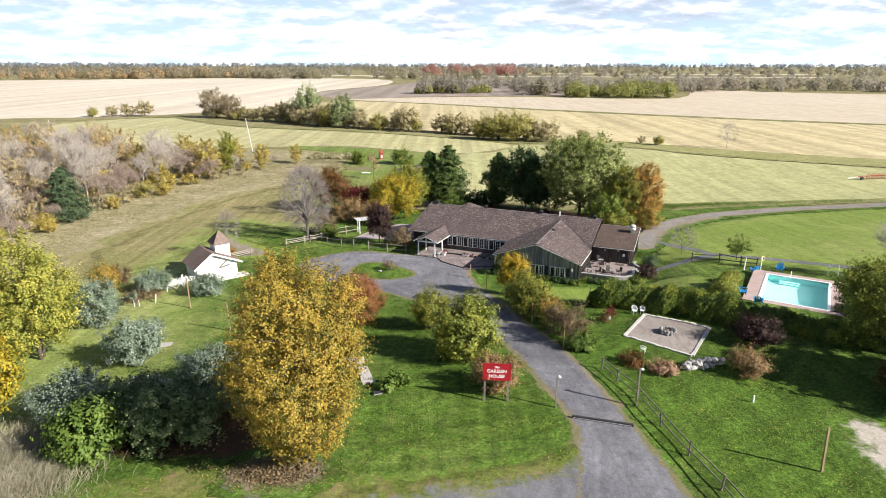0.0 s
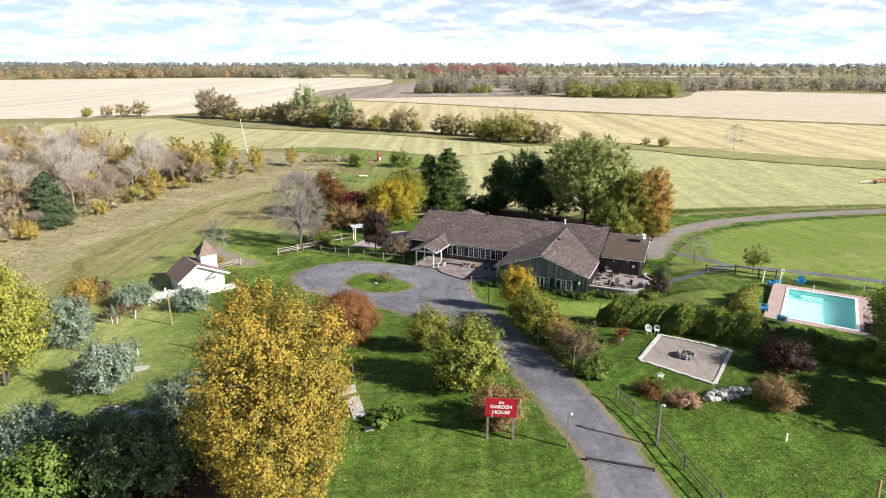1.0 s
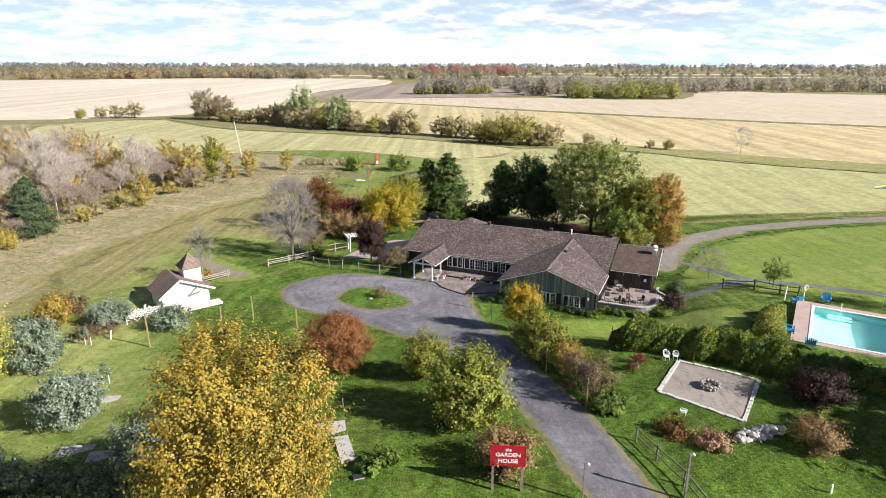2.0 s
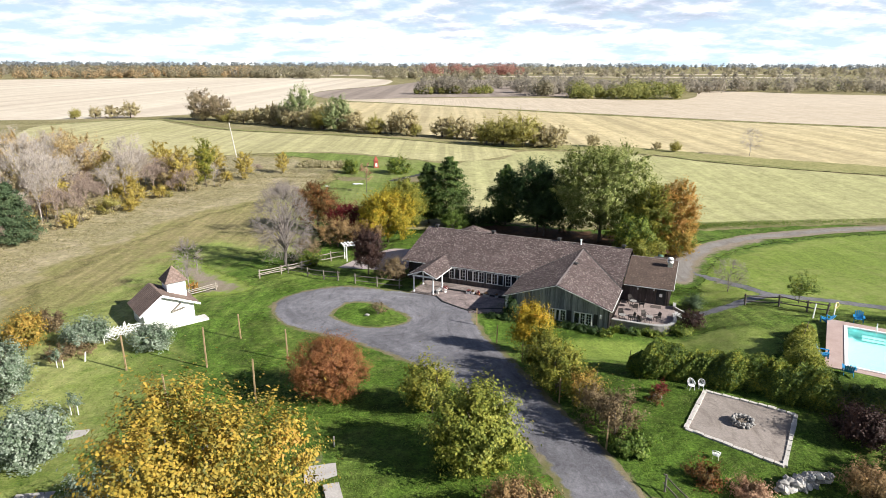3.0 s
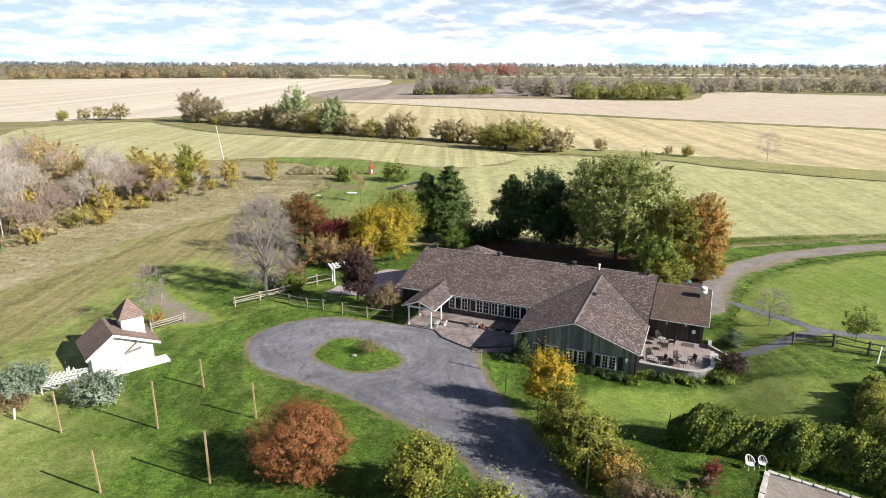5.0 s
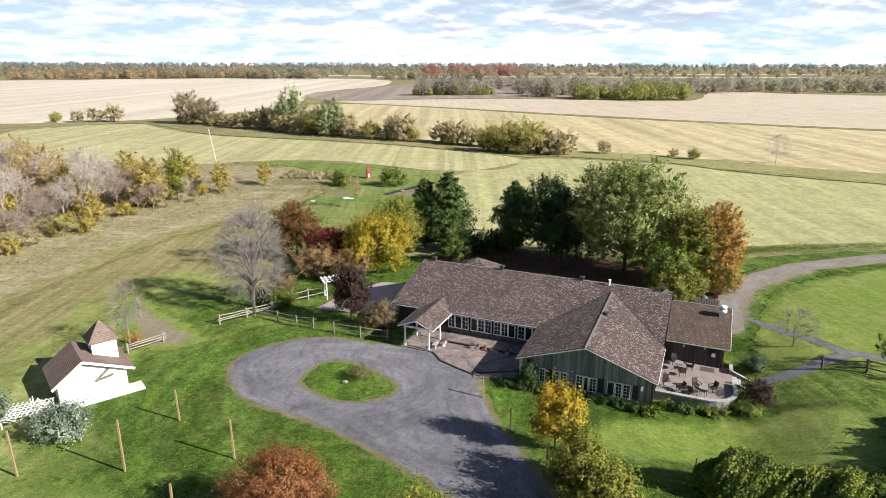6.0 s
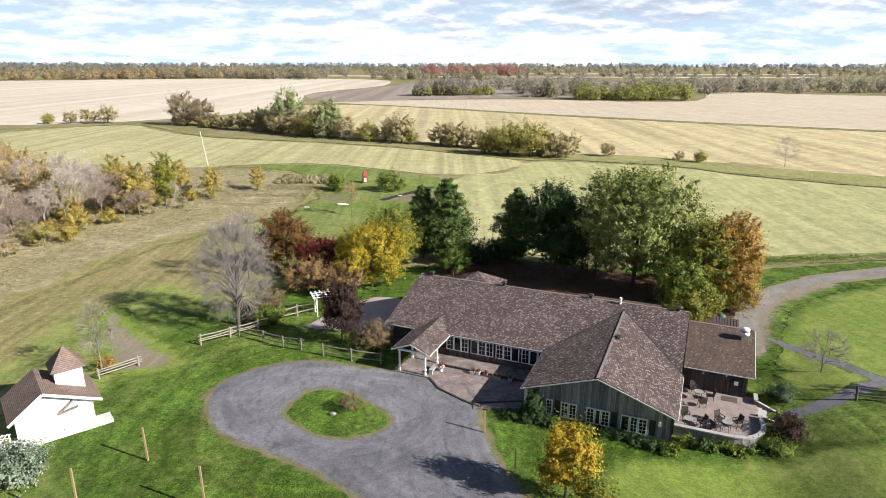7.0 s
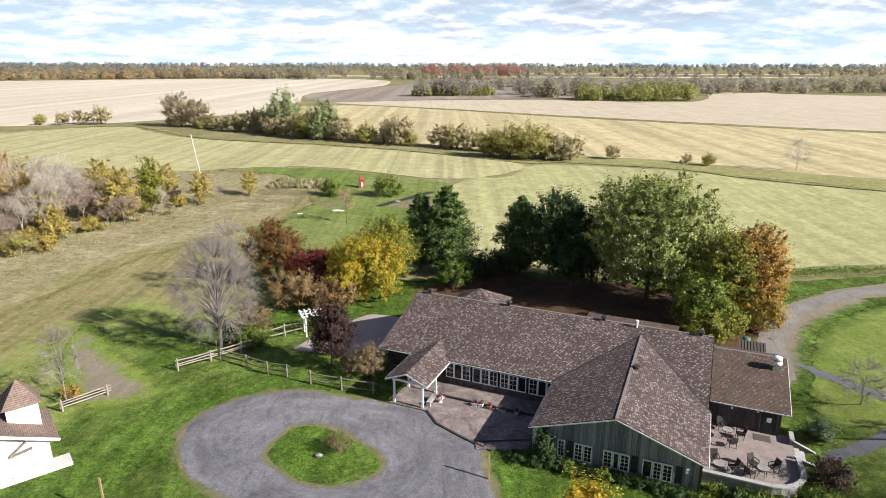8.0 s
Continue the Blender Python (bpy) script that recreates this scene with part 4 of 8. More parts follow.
def slab(top, thick=0.14):
    """A roof plane: its top corners counter-clockwise, with the eave first; u runs along the eave, v up the slope."""
    g = Geo()
    t = [Vector(p) for p in top]
    n = (t[1] - t[0]).cross(t[-1] - t[0]).normalized()
    e = (t[1] - t[0]).normalized()
    s = n.cross(e)
    uv = [((p - t[0]).dot(e) + 50, (p - t[0]).dot(s) + 50) for p in t]
    g.poly(t, uv)
    low = [p - n * thick for p in t]
    g.poly(low[::-1])
    for i in range(len(t)):
        j = (i + 1) % len(t)
        g.poly([low[i], low[j], t[j], t[i]])
    return g


def main_z(w):
    return RIDGE + (EAVE - RIDGE) * ((RW - w) / (RW - WF) if w < RW else (w - RW) / (WB - RW))


VALLEY = RW - (RIDGE - WRIDGE) / (RIDGE - EAVE) * (RW - WF)   # where the wing's ridge dies into the main roof
part("roof", slab([(U0, WF, EAVE), (U1, WF, EAVE), (U1, RW, RIDGE), (U0, RW, RIDGE)]), M_shingle, house)
part("roof", slab([(U1, WB, EAVE), (U0, WB, EAVE), (U0, RW, RIDGE), (U1, RW, RIDGE)]), M_shingle, house)
part("roof", slab([(WU0, WF + 0.02, EAVE + 0.03), (WU0, WW, EAVE + 0.03), (WUM, WW, WRIDGE), (WUM, VALLEY, WRIDGE)]), M_shingle, house)
part("roof", slab([(WU1, WW, EAVE + 0.03), (WU1, WF + 0.02, EAVE + 0.03), (WUM, VALLEY, WRIDGE), (WUM, WW, WRIDGE)]), M_shingle, house)
hip = [(2.9, 0.4), (8.2, 0.4), (8.2, 5.0), (2.9, 5.0)]
for i in range(4):
    part("hip_roof", slab([(*hip[i], 3.2), (*hip[(i + 1) % 4], 3.2), (5.5, 2.7, 4.55)], 0.08), M_shingle, house)
part("roof", slab([(U1 + 0.06, -7.6, 2.6), (32.3, -7.6, 2.6), (32.3, -1.6, 4.2), (U1 + 0.06, -1.6, 4.2)]), M_shingle2, house, "brown shingle roof of the kitchen annex")
for a, b in (((U0, RW, RIDGE), (U1, RW, RIDGE)), ((WUM, WW, WRIDGE), (WUM, VALLEY, WRIDGE)), ((U1 + 0.06, -1.6, 4.2), (32.3, -1.6, 4.2))):
    a, b = Vector(a), Vector(b)
    n = int((b - a).length / 0.55)
    for i in range(n):
        part("ridge_cap", Geo().beam(a.lerp(b, i / n) + Vector((0, 0, -0.004)), a.lerp(b, (i + 1.04) / n) + Vector((0, 0, -0.01)), 0.2, 0.02), M_ridge, house)
for a, b in (((WUM, VALLEY, WRIDGE), (WU0, WF, EAVE + 0.03)), ((WUM, VALLEY, WRIDGE), (WU1, WF, EAVE + 0.03))):
    part("valley_flashing", Geo().beam(Vector(a) + Vector((0, 0, 0.015)), Vector(b) + Vector((0, 0, 0.015)), 0.12, 0.03), M_dark, house, "dark metal valley flashing")
part("roof", slab([(32.3, 2.4, 2.7), (U1 + 0.06, 2.4, 2.7), (U1 + 0.06, -1.6, 4.2), (32.3, -1.6, 4.2)]), M_shingle2, house, "brown shingle roof of the kitchen annex")
part("roof", slab([(24.2, 6.2, 2.35), (15.8, 6.2, 2.35), (15.8, 3.0, 2.75), (24.2, 3.0, 2.75)]), M_shingle2, house)


def fascia(a, b, h=0.08, w=0.04):
    return Geo().beam(a, b, w, h)


for a, b in (((U0, WF - 0.03, EAVE - 0.08), (WU0, WF - 0.03, EAVE - 0.08)), ((WU0 - 0.03, WF, EAVE - 0.06), (WU0 - 0.03, WW, EAVE - 0.06)), ((WU1 + 0.03, WW, EAVE - 0.06), (WU1 + 0.03, WF, EAVE - 0.06)),
             ((WU0, WW - 0.03, EAVE - 0.06), (WUM, WW - 0.03, WRIDGE - 0.1)), ((WUM, WW - 0.03, WRIDGE - 0.1), (WU1, WW - 0.03, EAVE - 0.06)), ((U1 + 0.1, -7.63, 2.53), (32.3, -7.63, 2.53)),
             ((32.33, -7.6, 2.53), (32.33, -1.6, 4.1))):
    part("fascia", fascia(a, b), M_trim, house, "white painted fascia board")


def boards(p0, p1, z0, top, width=0.28, thick=0.06, seed=1):
    """Upright boards with cover battens along a wall from p0 to p1; top(s) is the height at s metres along."""
    g, r = Geo(), random.Random(seed)
    p0, p1 = Vector((*p0, 0)), Vector((*p1, 0))
    d = (p1 - p0).normalized()
    n = d.cross(Vector((0, 0, 1)))
    L = (p1 - p0).length
    k = max(1, round(L / width))
    for i in range(k):
        for s0, s1, o in ((L * i / k, L * (i + 1) / k - 0.008, r.uniform(0, 0.012)), (L * (i + 1) / k - 0.03, L * (i + 1) / k + 0.022, 0.032)):
            s1 = min(s1, L)
            a, b = p0 + d * s0, p0 + d * s1
            out = n * (thick + o) if o > 0.02 else n * (thick / 2 + o)
            ta, tb = top(s0), top(s1)
            A, B = a + out, b + out
            a, b = a - n * 0.1, b - n * 0.1
            if min(ta, tb) <= z0:
                continue
            g.hexa([(A.x, A.y, z0), (B.x, B.y, z0), (b.x, b.y, z0), (a.x, a.y, z0), (A.x, A.y, ta), (B.x, B.y, tb), (b.x, b.y, tb), (a.x, a.y, ta)])
    return g


def window(parent, a, d, n, width, z0, z1, panes=(2, 3), lit=False):
    """A casement: glass, white frame, mullions; a is its lower left corner on the wall, d along, n outwards."""
    a, d, n = Vector(a), Vector(d), Vector(n)

    def bar(s0, s1, h0, h1, out):
        p, q = a + d * s0 + n * 0.02, a + d * s1 + n * 0.02
        P, Q = p + n * out, q + n * out
        return [(P.x, P.y, h0), (Q.x, Q.y, h0), (q.x, q.y, h0), (p.x, p.y, h0), (P.x, P.y, h1), (Q.x, Q.y, h1), (q.x, q.y, h1), (p.x, p.y, h1)]

    fr = Geo()
    t = 0.075
    for s0, s1, h0, h1 in ((0, t, z0, z1), (width - t, width, z0, z1), (t, width - t, z0, z0 + t), (t, width - t, z1 - t, z1)):
        fr.hexa(bar(s0, s1, h0, h1, 0.10))
    win = part("window", fr, M_white, parent, "white-framed casement window with small panes")
    for i in range(1, panes[0]):
        s = t + (width - 2 * t) * i / panes[0]
        part("glazing_bar", Geo().hexa(bar(s - 0.014, s + 0.014, z0 + t, z1 - t, 0.075)), M_white, win)
    for i in range(1, panes[1]):
        h = z0 + t + (z1 - z0 - 2 * t) * i / panes[1]
        part("glazing_bar", Geo().hexa(bar(t, width - t, h - 0.014, h + 0.014, 0.07)), M_white, win)
    part("pane", Geo().hexa(bar(t, width - t, z0 + t, z1 - t, 0.055)), M_glass, win)
    return win


E1, E2 = Vector((1, 0, 0)), Vector((0, 1, 0))
flat = lambda h: (lambda s: h)
gable = lambda s: EAVE - 0.2 + (WRIDGE - EAVE) * (1 - abs(s - (WUM - 16.3)) / (WUM - WU0))
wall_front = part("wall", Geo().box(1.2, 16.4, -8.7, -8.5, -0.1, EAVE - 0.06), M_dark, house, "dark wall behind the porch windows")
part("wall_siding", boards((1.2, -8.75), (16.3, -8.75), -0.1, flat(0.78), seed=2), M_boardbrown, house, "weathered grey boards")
part("wall_siding", boards((16.3, -15.2), (26.75, -15.2), -0.1, gable, seed=3), M_board, house, "weathered grey vertical boards")
part("wall_siding", boards((16.3, -8.5), (16.3, -15.2), -0.1, flat(EAVE - 0.1), seed=4), M_board, house)
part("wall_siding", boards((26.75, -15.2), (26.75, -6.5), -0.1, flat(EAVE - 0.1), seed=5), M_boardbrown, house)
part("wall_siding", boards((1.2, 2.9), (1.2, -8.4), -0.1, lambda s: main_z(2.9 - s) - 0.16, seed=6), M_board, house)
part("wall_siding", boards((26.75, -7.0), (31.8, -7.0), -0.1, flat(2.55), 0.32, seed=7), M_boardbrown, house, "dark brown panelled kitchen wall")
part("wall_siding", boards((31.8, -7.0), (31.8, 2.0), -0.1, lambda s: 2.6 + (1.4 * s / 5.4 if s < 5.4 else 1.4 - 1.3 * (s - 5.4) / 3.6), seed=8), M_boardbrown, house)
part("wall_siding", boards((31.8, 2.7), (1.2, 2.7), -0.1, flat(EAVE - 0.05), seed=9), M_board, house)
part("header_beam", Geo().box(1.2, 16.4, -8.97, -8.72, 2.14, 2.3), M_dark, house)

w0 = 6.75
for i in range(4):
    for j in range(3):
        window(house, (w0 + i * 2.38 + j * 0.72, -8.8, 0), E1, -E2, 0.72, 0.78, 2.14, (1, 1) if (i + j) % 3 == 1 else (2, 3))
for u0, ww, grid in ((17.75, 0.5, (2, 4)), (18.88, 0.58, (2, 4)), (19.5, 0.58, (2, 4)), (20.8, 0.6, (2, 4)), (21.43, 0.42, (1, 1)), (21.88, 0.62, (2, 4)), (23.3, 0.62, (1, 1)), (23.95, 0.55, (2, 4)), (24.53, 0.62, (2, 4))):
    window(house, (u0, -15.3, 0), E1, -E2, ww, 0.35, 1.62, grid)
for u0 in (18.4, 22.6, 25.3):
    part("shutter", boards((u0, -15.29), (u0 + 0.42, -15.29), 0.4, flat(1.6), 0.6, 0.04, 11), M_dark, house)
part("blind", Geo().box(23.36, 23.86, -15.375, -15.36, 0.5, 1.5), M_yellow, house, "pale curtain behind the window")

# front porch gable on white posts
PU0, PU1, PUM = 3.55, 7.15, 5.4
part("porch_roof", slab([(PU0, -9.0, 2.3), (PU0, -13.6, 2.3), (PUM, -13.6, 3.05), (PUM, -6.7, 3.05)]), M_shingle, house)
part("porch_roof", slab([(PU1, -13.6, 2.3), (PU1, -9.0, 2.3), (PUM, -6.7, 3.05), (PUM, -13.6, 3.05)]), M_shingle, house)
for a, b in (((PU0, -13.63, 2.22), (PUM, -13.63, 2.97)), ((PUM, -13.63, 2.97), (PU1, -13.63, 2.22)), ((PU0 - 0.03, -13.6, 2.22), (PU0 - 0.03, -9.0, 2.22)), ((PU1 + 0.03, -13.6, 2.22), (PU1 + 0.03, -9.0, 2.22))):
    part("fascia", fascia(a, b, 0.11), M_trim, house)
for u, w in ((4.15, -13.25), (6.6, -13.25), (4.15, -10.7), (6.6, -10.7)):
    g = Geo().box(u - 0.07, u + 0.07, w - 0.07, w + 0.07, 0, 2.25)
    g.box(u - 0.1, u + 0.1, w - 0.1, w + 0.1, 0, 0.3).box(u - 0.11, u + 0.11, w - 0.11, w + 0.11, 0.6, 0.72).box(u - 0.12, u + 0.12, w - 0.12, w + 0.12, 2.12, 2.24)
    part("porch_post", g, M_white, house, "white turned porch post")
for a, b in (((4.15, -13.25, 2.18), (6.6, -13.25, 2.18)), ((4.15, -13.25, 2.18), (4.15, -9.0, 2.18)), ((6.6, -13.25, 2.18), (6.6, -9.0, 2.18))):
    part("porch_beam", Geo().beam(a, b, 0.12, 0.18), M_white, house)
part("porch_floor", Geo().box(3.8, 7.0, -13.5, -8.4, -0.05, 0.16), M_walk, house)
g = Geo().box(4.9, 5.8, -8.84, -8.75, 0.16, 2.1)
door = part("door", g, M_dark, house, "dark front door")
part("corner_post", Geo().box(16.1, 16.4, -15.75, -15.45, -0.05, 2.3), M_white, house, "white downpipe post")
part("corner_post", Geo().box(26.7, 26.85, -15.35, -15.2, 0, 2.3), M_dark, house)

# kitchen door with a notice
kd = part("door", Geo().box(30.6, 31.55, -7.2, -7.1, 0.55, 2.6), M_dark, house, "black kitchen door with a white notice")
part("notice", Geo().box(30.9, 31.2, -7.22, -7.205, 1.5, 1.85), M_white, kd)
part("door_frame", Geo().box(30.45, 30.55, -7.21, -7.08, 0.55, 2.66).box(31.55, 31.65, -7.21, -7.08, 0.55, 2.66).box(30.55, 31.55, -7.21, -7.08, 2.6, 2.66), M_boardbrown, kd)
for u, z in ((28.6, 2.1), (30.3, 2.2)):
    part("wall_lamp", Geo().box(u - 0.06, u + 0.06, -7.22, -7.08, z - 0.1, z + 0.1), M_white, house)
part("wall_lamp", Geo().box(16.9, 17.05, -15.42, -15.25, 1.75, 2.0), M_white, house)
part("wall_lamp", Geo().box(25.9, 26.05, -15.42, -15.25, 1.3, 1.6), M_white, house)

# roof vents, pipe and kitchen fan
for u in (1.7, 9.6, 18.2, 26.0):
    g = Geo().box(u - 0.14, u + 0.14, RW - 0.14, RW + 0.14, RIDGE - 0.15, RIDGE + 0.28)
    g.hexa([(u - 0.26, RW - 0.26, RIDGE + 0.26), (u + 0.26, RW - 0.26, RIDGE + 0.26), (u + 0.26, RW + 0.26, RIDGE + 0.26), (u - 0.26, RW + 0.26, RIDGE + 0.26),
            (u - 0.18, RW - 0.18, RIDGE + 0.42), (u + 0.18, RW - 0.18, RIDGE + 0.42), (u + 0.18, RW + 0.18, RIDGE + 0.42), (u - 0.18, RW + 0.18, RIDGE + 0.42)])
    part("roof_vent", g, M_dark, house, "weathered dark roof vent with a hood")
part("vent_pipe", Geo().tube([(21.0, -1.2, 4.4), (21.0, -1.2, 5.25)], [0.09, 0.09], 10).tube([(21.0, -1.2, 5.2), (21.0, -1.2, 5.3)], [0.13, 0.13], 10), M_white, house)
part("roof_vent", Geo().tube([(21.85, -8.2, 4.2), (21.85, -8.2, 4.5)], [0.14, 0.12], 8).tube([(21.85, -8.2, 4.47), (21.85, -8.2, 4.56)], [0.3, 0.24], 8), M_dark, house, "dark turbine roof vent")
fan = part("kitchen_fan", Geo().box(31.24, 31.76, -3.26, -2.74, 3.4, 4.22), M_metal, house, "white kitchen exhaust fan on a galvanised curb")
part("fan_housing", Geo().tube([(31.5, -3.0, 4.2), (31.5, -3.0, 4.26), (31.5, -3.0, 4.44), (31.5, -3.0, 4.48)], [0.26, 0.36, 0.36, 0.26], 14), M_white, fan, smooth=True)
part("fan_drum", Geo().tube([(31.5, -3.0, 4.46), (31.5, -3.0, 4.62)], [0.27, 0.27], 14), M_rock, fan)
part("fan_hood", Geo().tube([(31.5, -3.0, 4.6), (31.5, -3.0, 4.64), (31.5, -3.0, 4.80), (31.5, -3.0, 4.86)], [0.26, 0.33, 0.31, 0.2], 14), M_white, fan, smooth=True)
for a in (0.3, 2.4, 4.5):
    part("clip", Geo().box(31.47 + 0.34 * math.cos(a), 31.53 + 0.34 * math.cos(a), -3.03 + 0.34 * math.sin(a), -2.97 + 0.34 * math.sin(a), 4.3, 4.75), M_metal, fan)

# ---- patios ----


def hpose(u, w, z=0.0, turn=0.0):
    return HM @ pose(u, w, z, 0, 0, turn)


patio = thing("patio", HM, "raised terrace of pinkish pavers behind a curved low wall", "patio", kind="structure")
arc = [(26.9, -13.9), (30.2, -13.9)] + [(30.9 + 2.2 * math.sin(a) - 0.2, -11.7 - 2.2 * math.cos(a)) for a in np.linspace(0.1, 1.45, 7)] + [(32.75, -10.0), (32.6, -6.9)]
g = Geo()
floor_pts = [(26.95, -6.95)] + arc + [(32.6, -6.95)]
g.poly([(u, w, 0.55) for u, w in floor_pts])
for (a, b), (c, d) in zip(floor_pts, floor_pts[1:] + floor_pts[:1]):
    g.poly([(a, b, -0.2), (c, d, -0.2), (c, d, 0.55), (a, b, 0.55)])
part("terrace_bed", g, M_rock, patio)
part("terrace_paving", Geo().poly([(u, w, 0.556) for u, w in floor_pts]), M_terrace, patio, "pinkish pavers")
for i, ((a, b), (c, d)) in enumerate(zip(arc[:-1], arc[1:])):
    if i == len(arc) - 2:
        continue
    part("wall_cap", Geo().beam((a, b, 0.84), (c, d, 0.84), 0.34, 0.1), M_cap, patio, "pale concrete wall cap")
    part("wall_stone", Geo().beam((a, b, 0.4), (c, d, 0.4), 0.26, 0.8), M_rock, patio)
part("wall_cap", Geo().beam((32.55, -6.9, 0.94), (32.55, -8.0, 0.94), 0.3, 0.1), M_cap, patio)
part("wall_stone", Geo().beam((32.55, -6.9, 0.4), (32.55, -8.0, 0.4), 0.24, 0.98), M_rock, patio)
stairs = thing("garden_stairs", HM, "short stone steps from the terrace down to the path", "stairs", kind="structure")
for i in range(4):
    part("tread", Geo().box(32.66 + 0.34 * i, 33.02 + 0.34 * i, -9.55, -8.1, 0.39 - 0.14 * i, 0.44 - 0.14 * i), M_cap, stairs)
    part("riser", Geo().box(32.7 + 0.34 * i, 32.74 + 0.34 * i, -9.55, -8.1, 0.25 - 0.14 * i, 0.39 - 0.14 * i), M_dark, stairs)
for w in (-9.68, -7.98):
    part("stair_wall", Geo().hexa([(32.55, w - 0.1, -0.1), (34.3, w - 0.1, -0.1), (34.3, w + 0.1, -0.1), (32.55, w + 0.1, -0.1), (32.55, w - 0.1, 0.72 if w < -9 else 0.9), (34.3, w - 0.1, 0.14), (34.3, w + 0.1, 0.14), (32.55, w + 0.1, 0.72 if w < -9 else 0.9)]), M_boardbrown, stairs)
    part("stair_cap", Geo().beam((32.5, w, 0.75 if w < -9 else 0.93), (34.35, w, 0.16), 0.2, 0.06), M_cap, stairs)
court = thing("front_court", HM, "pinkish paved court before the porch with a dark kerb", "patio", kind="structure")
part("paving", Geo().poly([(7.05, -13.3, 0.09), (8.5, -14.6, 0.09), (11.2, -15.6, 0.09), (13.4, -16.2, 0.09), (15.9, -14.6, 0.09), (15.9, -11.0, 0.09), (7.05, -11.0, 0.09)])
     .poly([(7.05, -11.0, 0.09), (15.9, -11.0, 0.09), (15.9, -10.85, 0.2), (7.05, -10.85, 0.2)]), M_paver, court)
part("walkway", Geo().box(7.0, 16.2, -10.85, -8.5, -0.05, 0.2), M_walk, court)
part("ramp", Geo().hexa([(12.3, -16.6, -0.1), (15.7, -15.3, -0.1), (15.6, -14.3, -0.1), (12.0, -15.9, -0.1), (12.3, -16.6, 0.13), (15.7, -15.3, 0.26), (15.6, -14.3, 0.26), (12.0, -15.9, 0.13)]), M_paver, court, "sloping paved ramp")
part("kerb", Geo().beam((12.0, -15.85, 0.16), (15.6, -14.24, 0.28), 0.1, 0.1), M_dark, court)
for (a, b), (c, d) in zip([(7.05, -13.4), (8.5, -14.75), (11.2, -15.75)], [(8.5, -14.75), (11.2, -15.75), (13.4, -16.35)]):
    part("kerb", Geo().beam((a, b, 0.06), (c, d, 0.06), 0.16, 0.18), M_dark, court, "dark timber kerb")
part("kerb", Geo().box(7.2, 15.8, -10.98, -10.82, 0.05, 0.26), M_dark, court)
lay("concrete_pad", M_yard, square([(-14.2, 91.6), (-11.6, 96.8), (-7.6, 100.2), (-3.6, 98.2), (-4.6, 90), (-6, 88.2)]), (-18, 84, 0, 104), 0.6, 0.08, "broad pinkish concrete yard beside the house", "patio")


def flowers(ob, rx, ry, z, h, seed):
    """A tuft of withered leaves and flower heads in a pot."""
    r = random.Random(seed)
    g = Geo()
    for _ in range(70):
        c = Vector((r.gauss(0, rx * 0.5), r.gauss(0, ry * 0.5), z + h * r.random()))
        d = Vector((r.uniform(-1, 1), r.uniform(-1, 1), r.uniform(-0.3, 1))).normalized() * 0.05
        s = d.cross(Vector((r.uniform(-1, 1), r.uniform(-1, 1), 0.4))).normalized() * 0.035
        g.poly([c - d, c - s, c + d, c + s])
    part("flowers", g, L_redgreen if seed % 3 else L_red, ob, "withered red-brown flowers")


def planter(u, w, z, long, mat):
    ob = thing("planter", hpose(u, w, z), "white planter with withered flowers on the walkway", "planter", "porch planters")
    part("pot", Geo().hexa([(-long / 2 * 0.85, -0.13, 0), (long / 2 * 0.85, -0.13, 0), (long / 2 * 0.85, 0.13, 0), (-long / 2 * 0.85, 0.13, 0), (-long / 2, -0.18, 0.28), (long / 2, -0.18, 0.28), (long / 2, 0.18, 0.28), (-long / 2, 0.18, 0.28)]), mat, ob)
    part("soil", Geo().box(-long / 2 + 0.04, long / 2 - 0.04, -0.14, 0.14, 0.2, 0.3), M_dark, ob)
    flowers(ob, long * 0.45, 0.16, 0.3, 0.22, int(u * 10))
    return ob


for u, w, z, L, mt in ((10.2, -11.2, 0.09, 0.45, M_white), (10.7, -11.15, 0.09, 0.38, M_white), (11.4, -11.15, 0.09, 0.34, M_terracotta), (12.4, -11.2, 0.09, 0.75, M_cap), (13.6, -11.1, 0.09, 0.34, M_cap)):
    planter(u, w, z, L, mt)
urn = thing("urn", hpose(7.5, -11.8, 0.09), "white footed urn with dark red flowers beside the porch", "planter")
part("foot", Geo().tube([(0, 0, 0), (0, 0, 0.06), (0, 0, 0.18)], [0.17, 0.16, 0.06], 12), M_white, urn)
part("bowl", Geo().tube([(0, 0, 0.16), (0, 0, 0.26), (0, 0, 0.42), (0, 0, 0.46)], [0.07, 0.2, 0.3, 0.33], 14), M_white, urn, smooth=True)
flowers(urn, 0.45, 0.45, 0.42, 0.35, 75), flowers(urn, 0.4, 0.4, 0.42, 0.3, 72)
bench = thing("bench", hpose(6.95, -12.3, 0.1), "low grey concrete bench beside the porch", "bench")
part("seat", Geo().box(-0.2, 0.2, -0.6, 0.6, 0.36, 0.46), M_cap, bench)
for w in (-0.5, 0.5):
    part("leg", Geo().box(-0.14, 0.14, w - 0.08, w + 0.08, 0, 0.36), M_cap, bench)


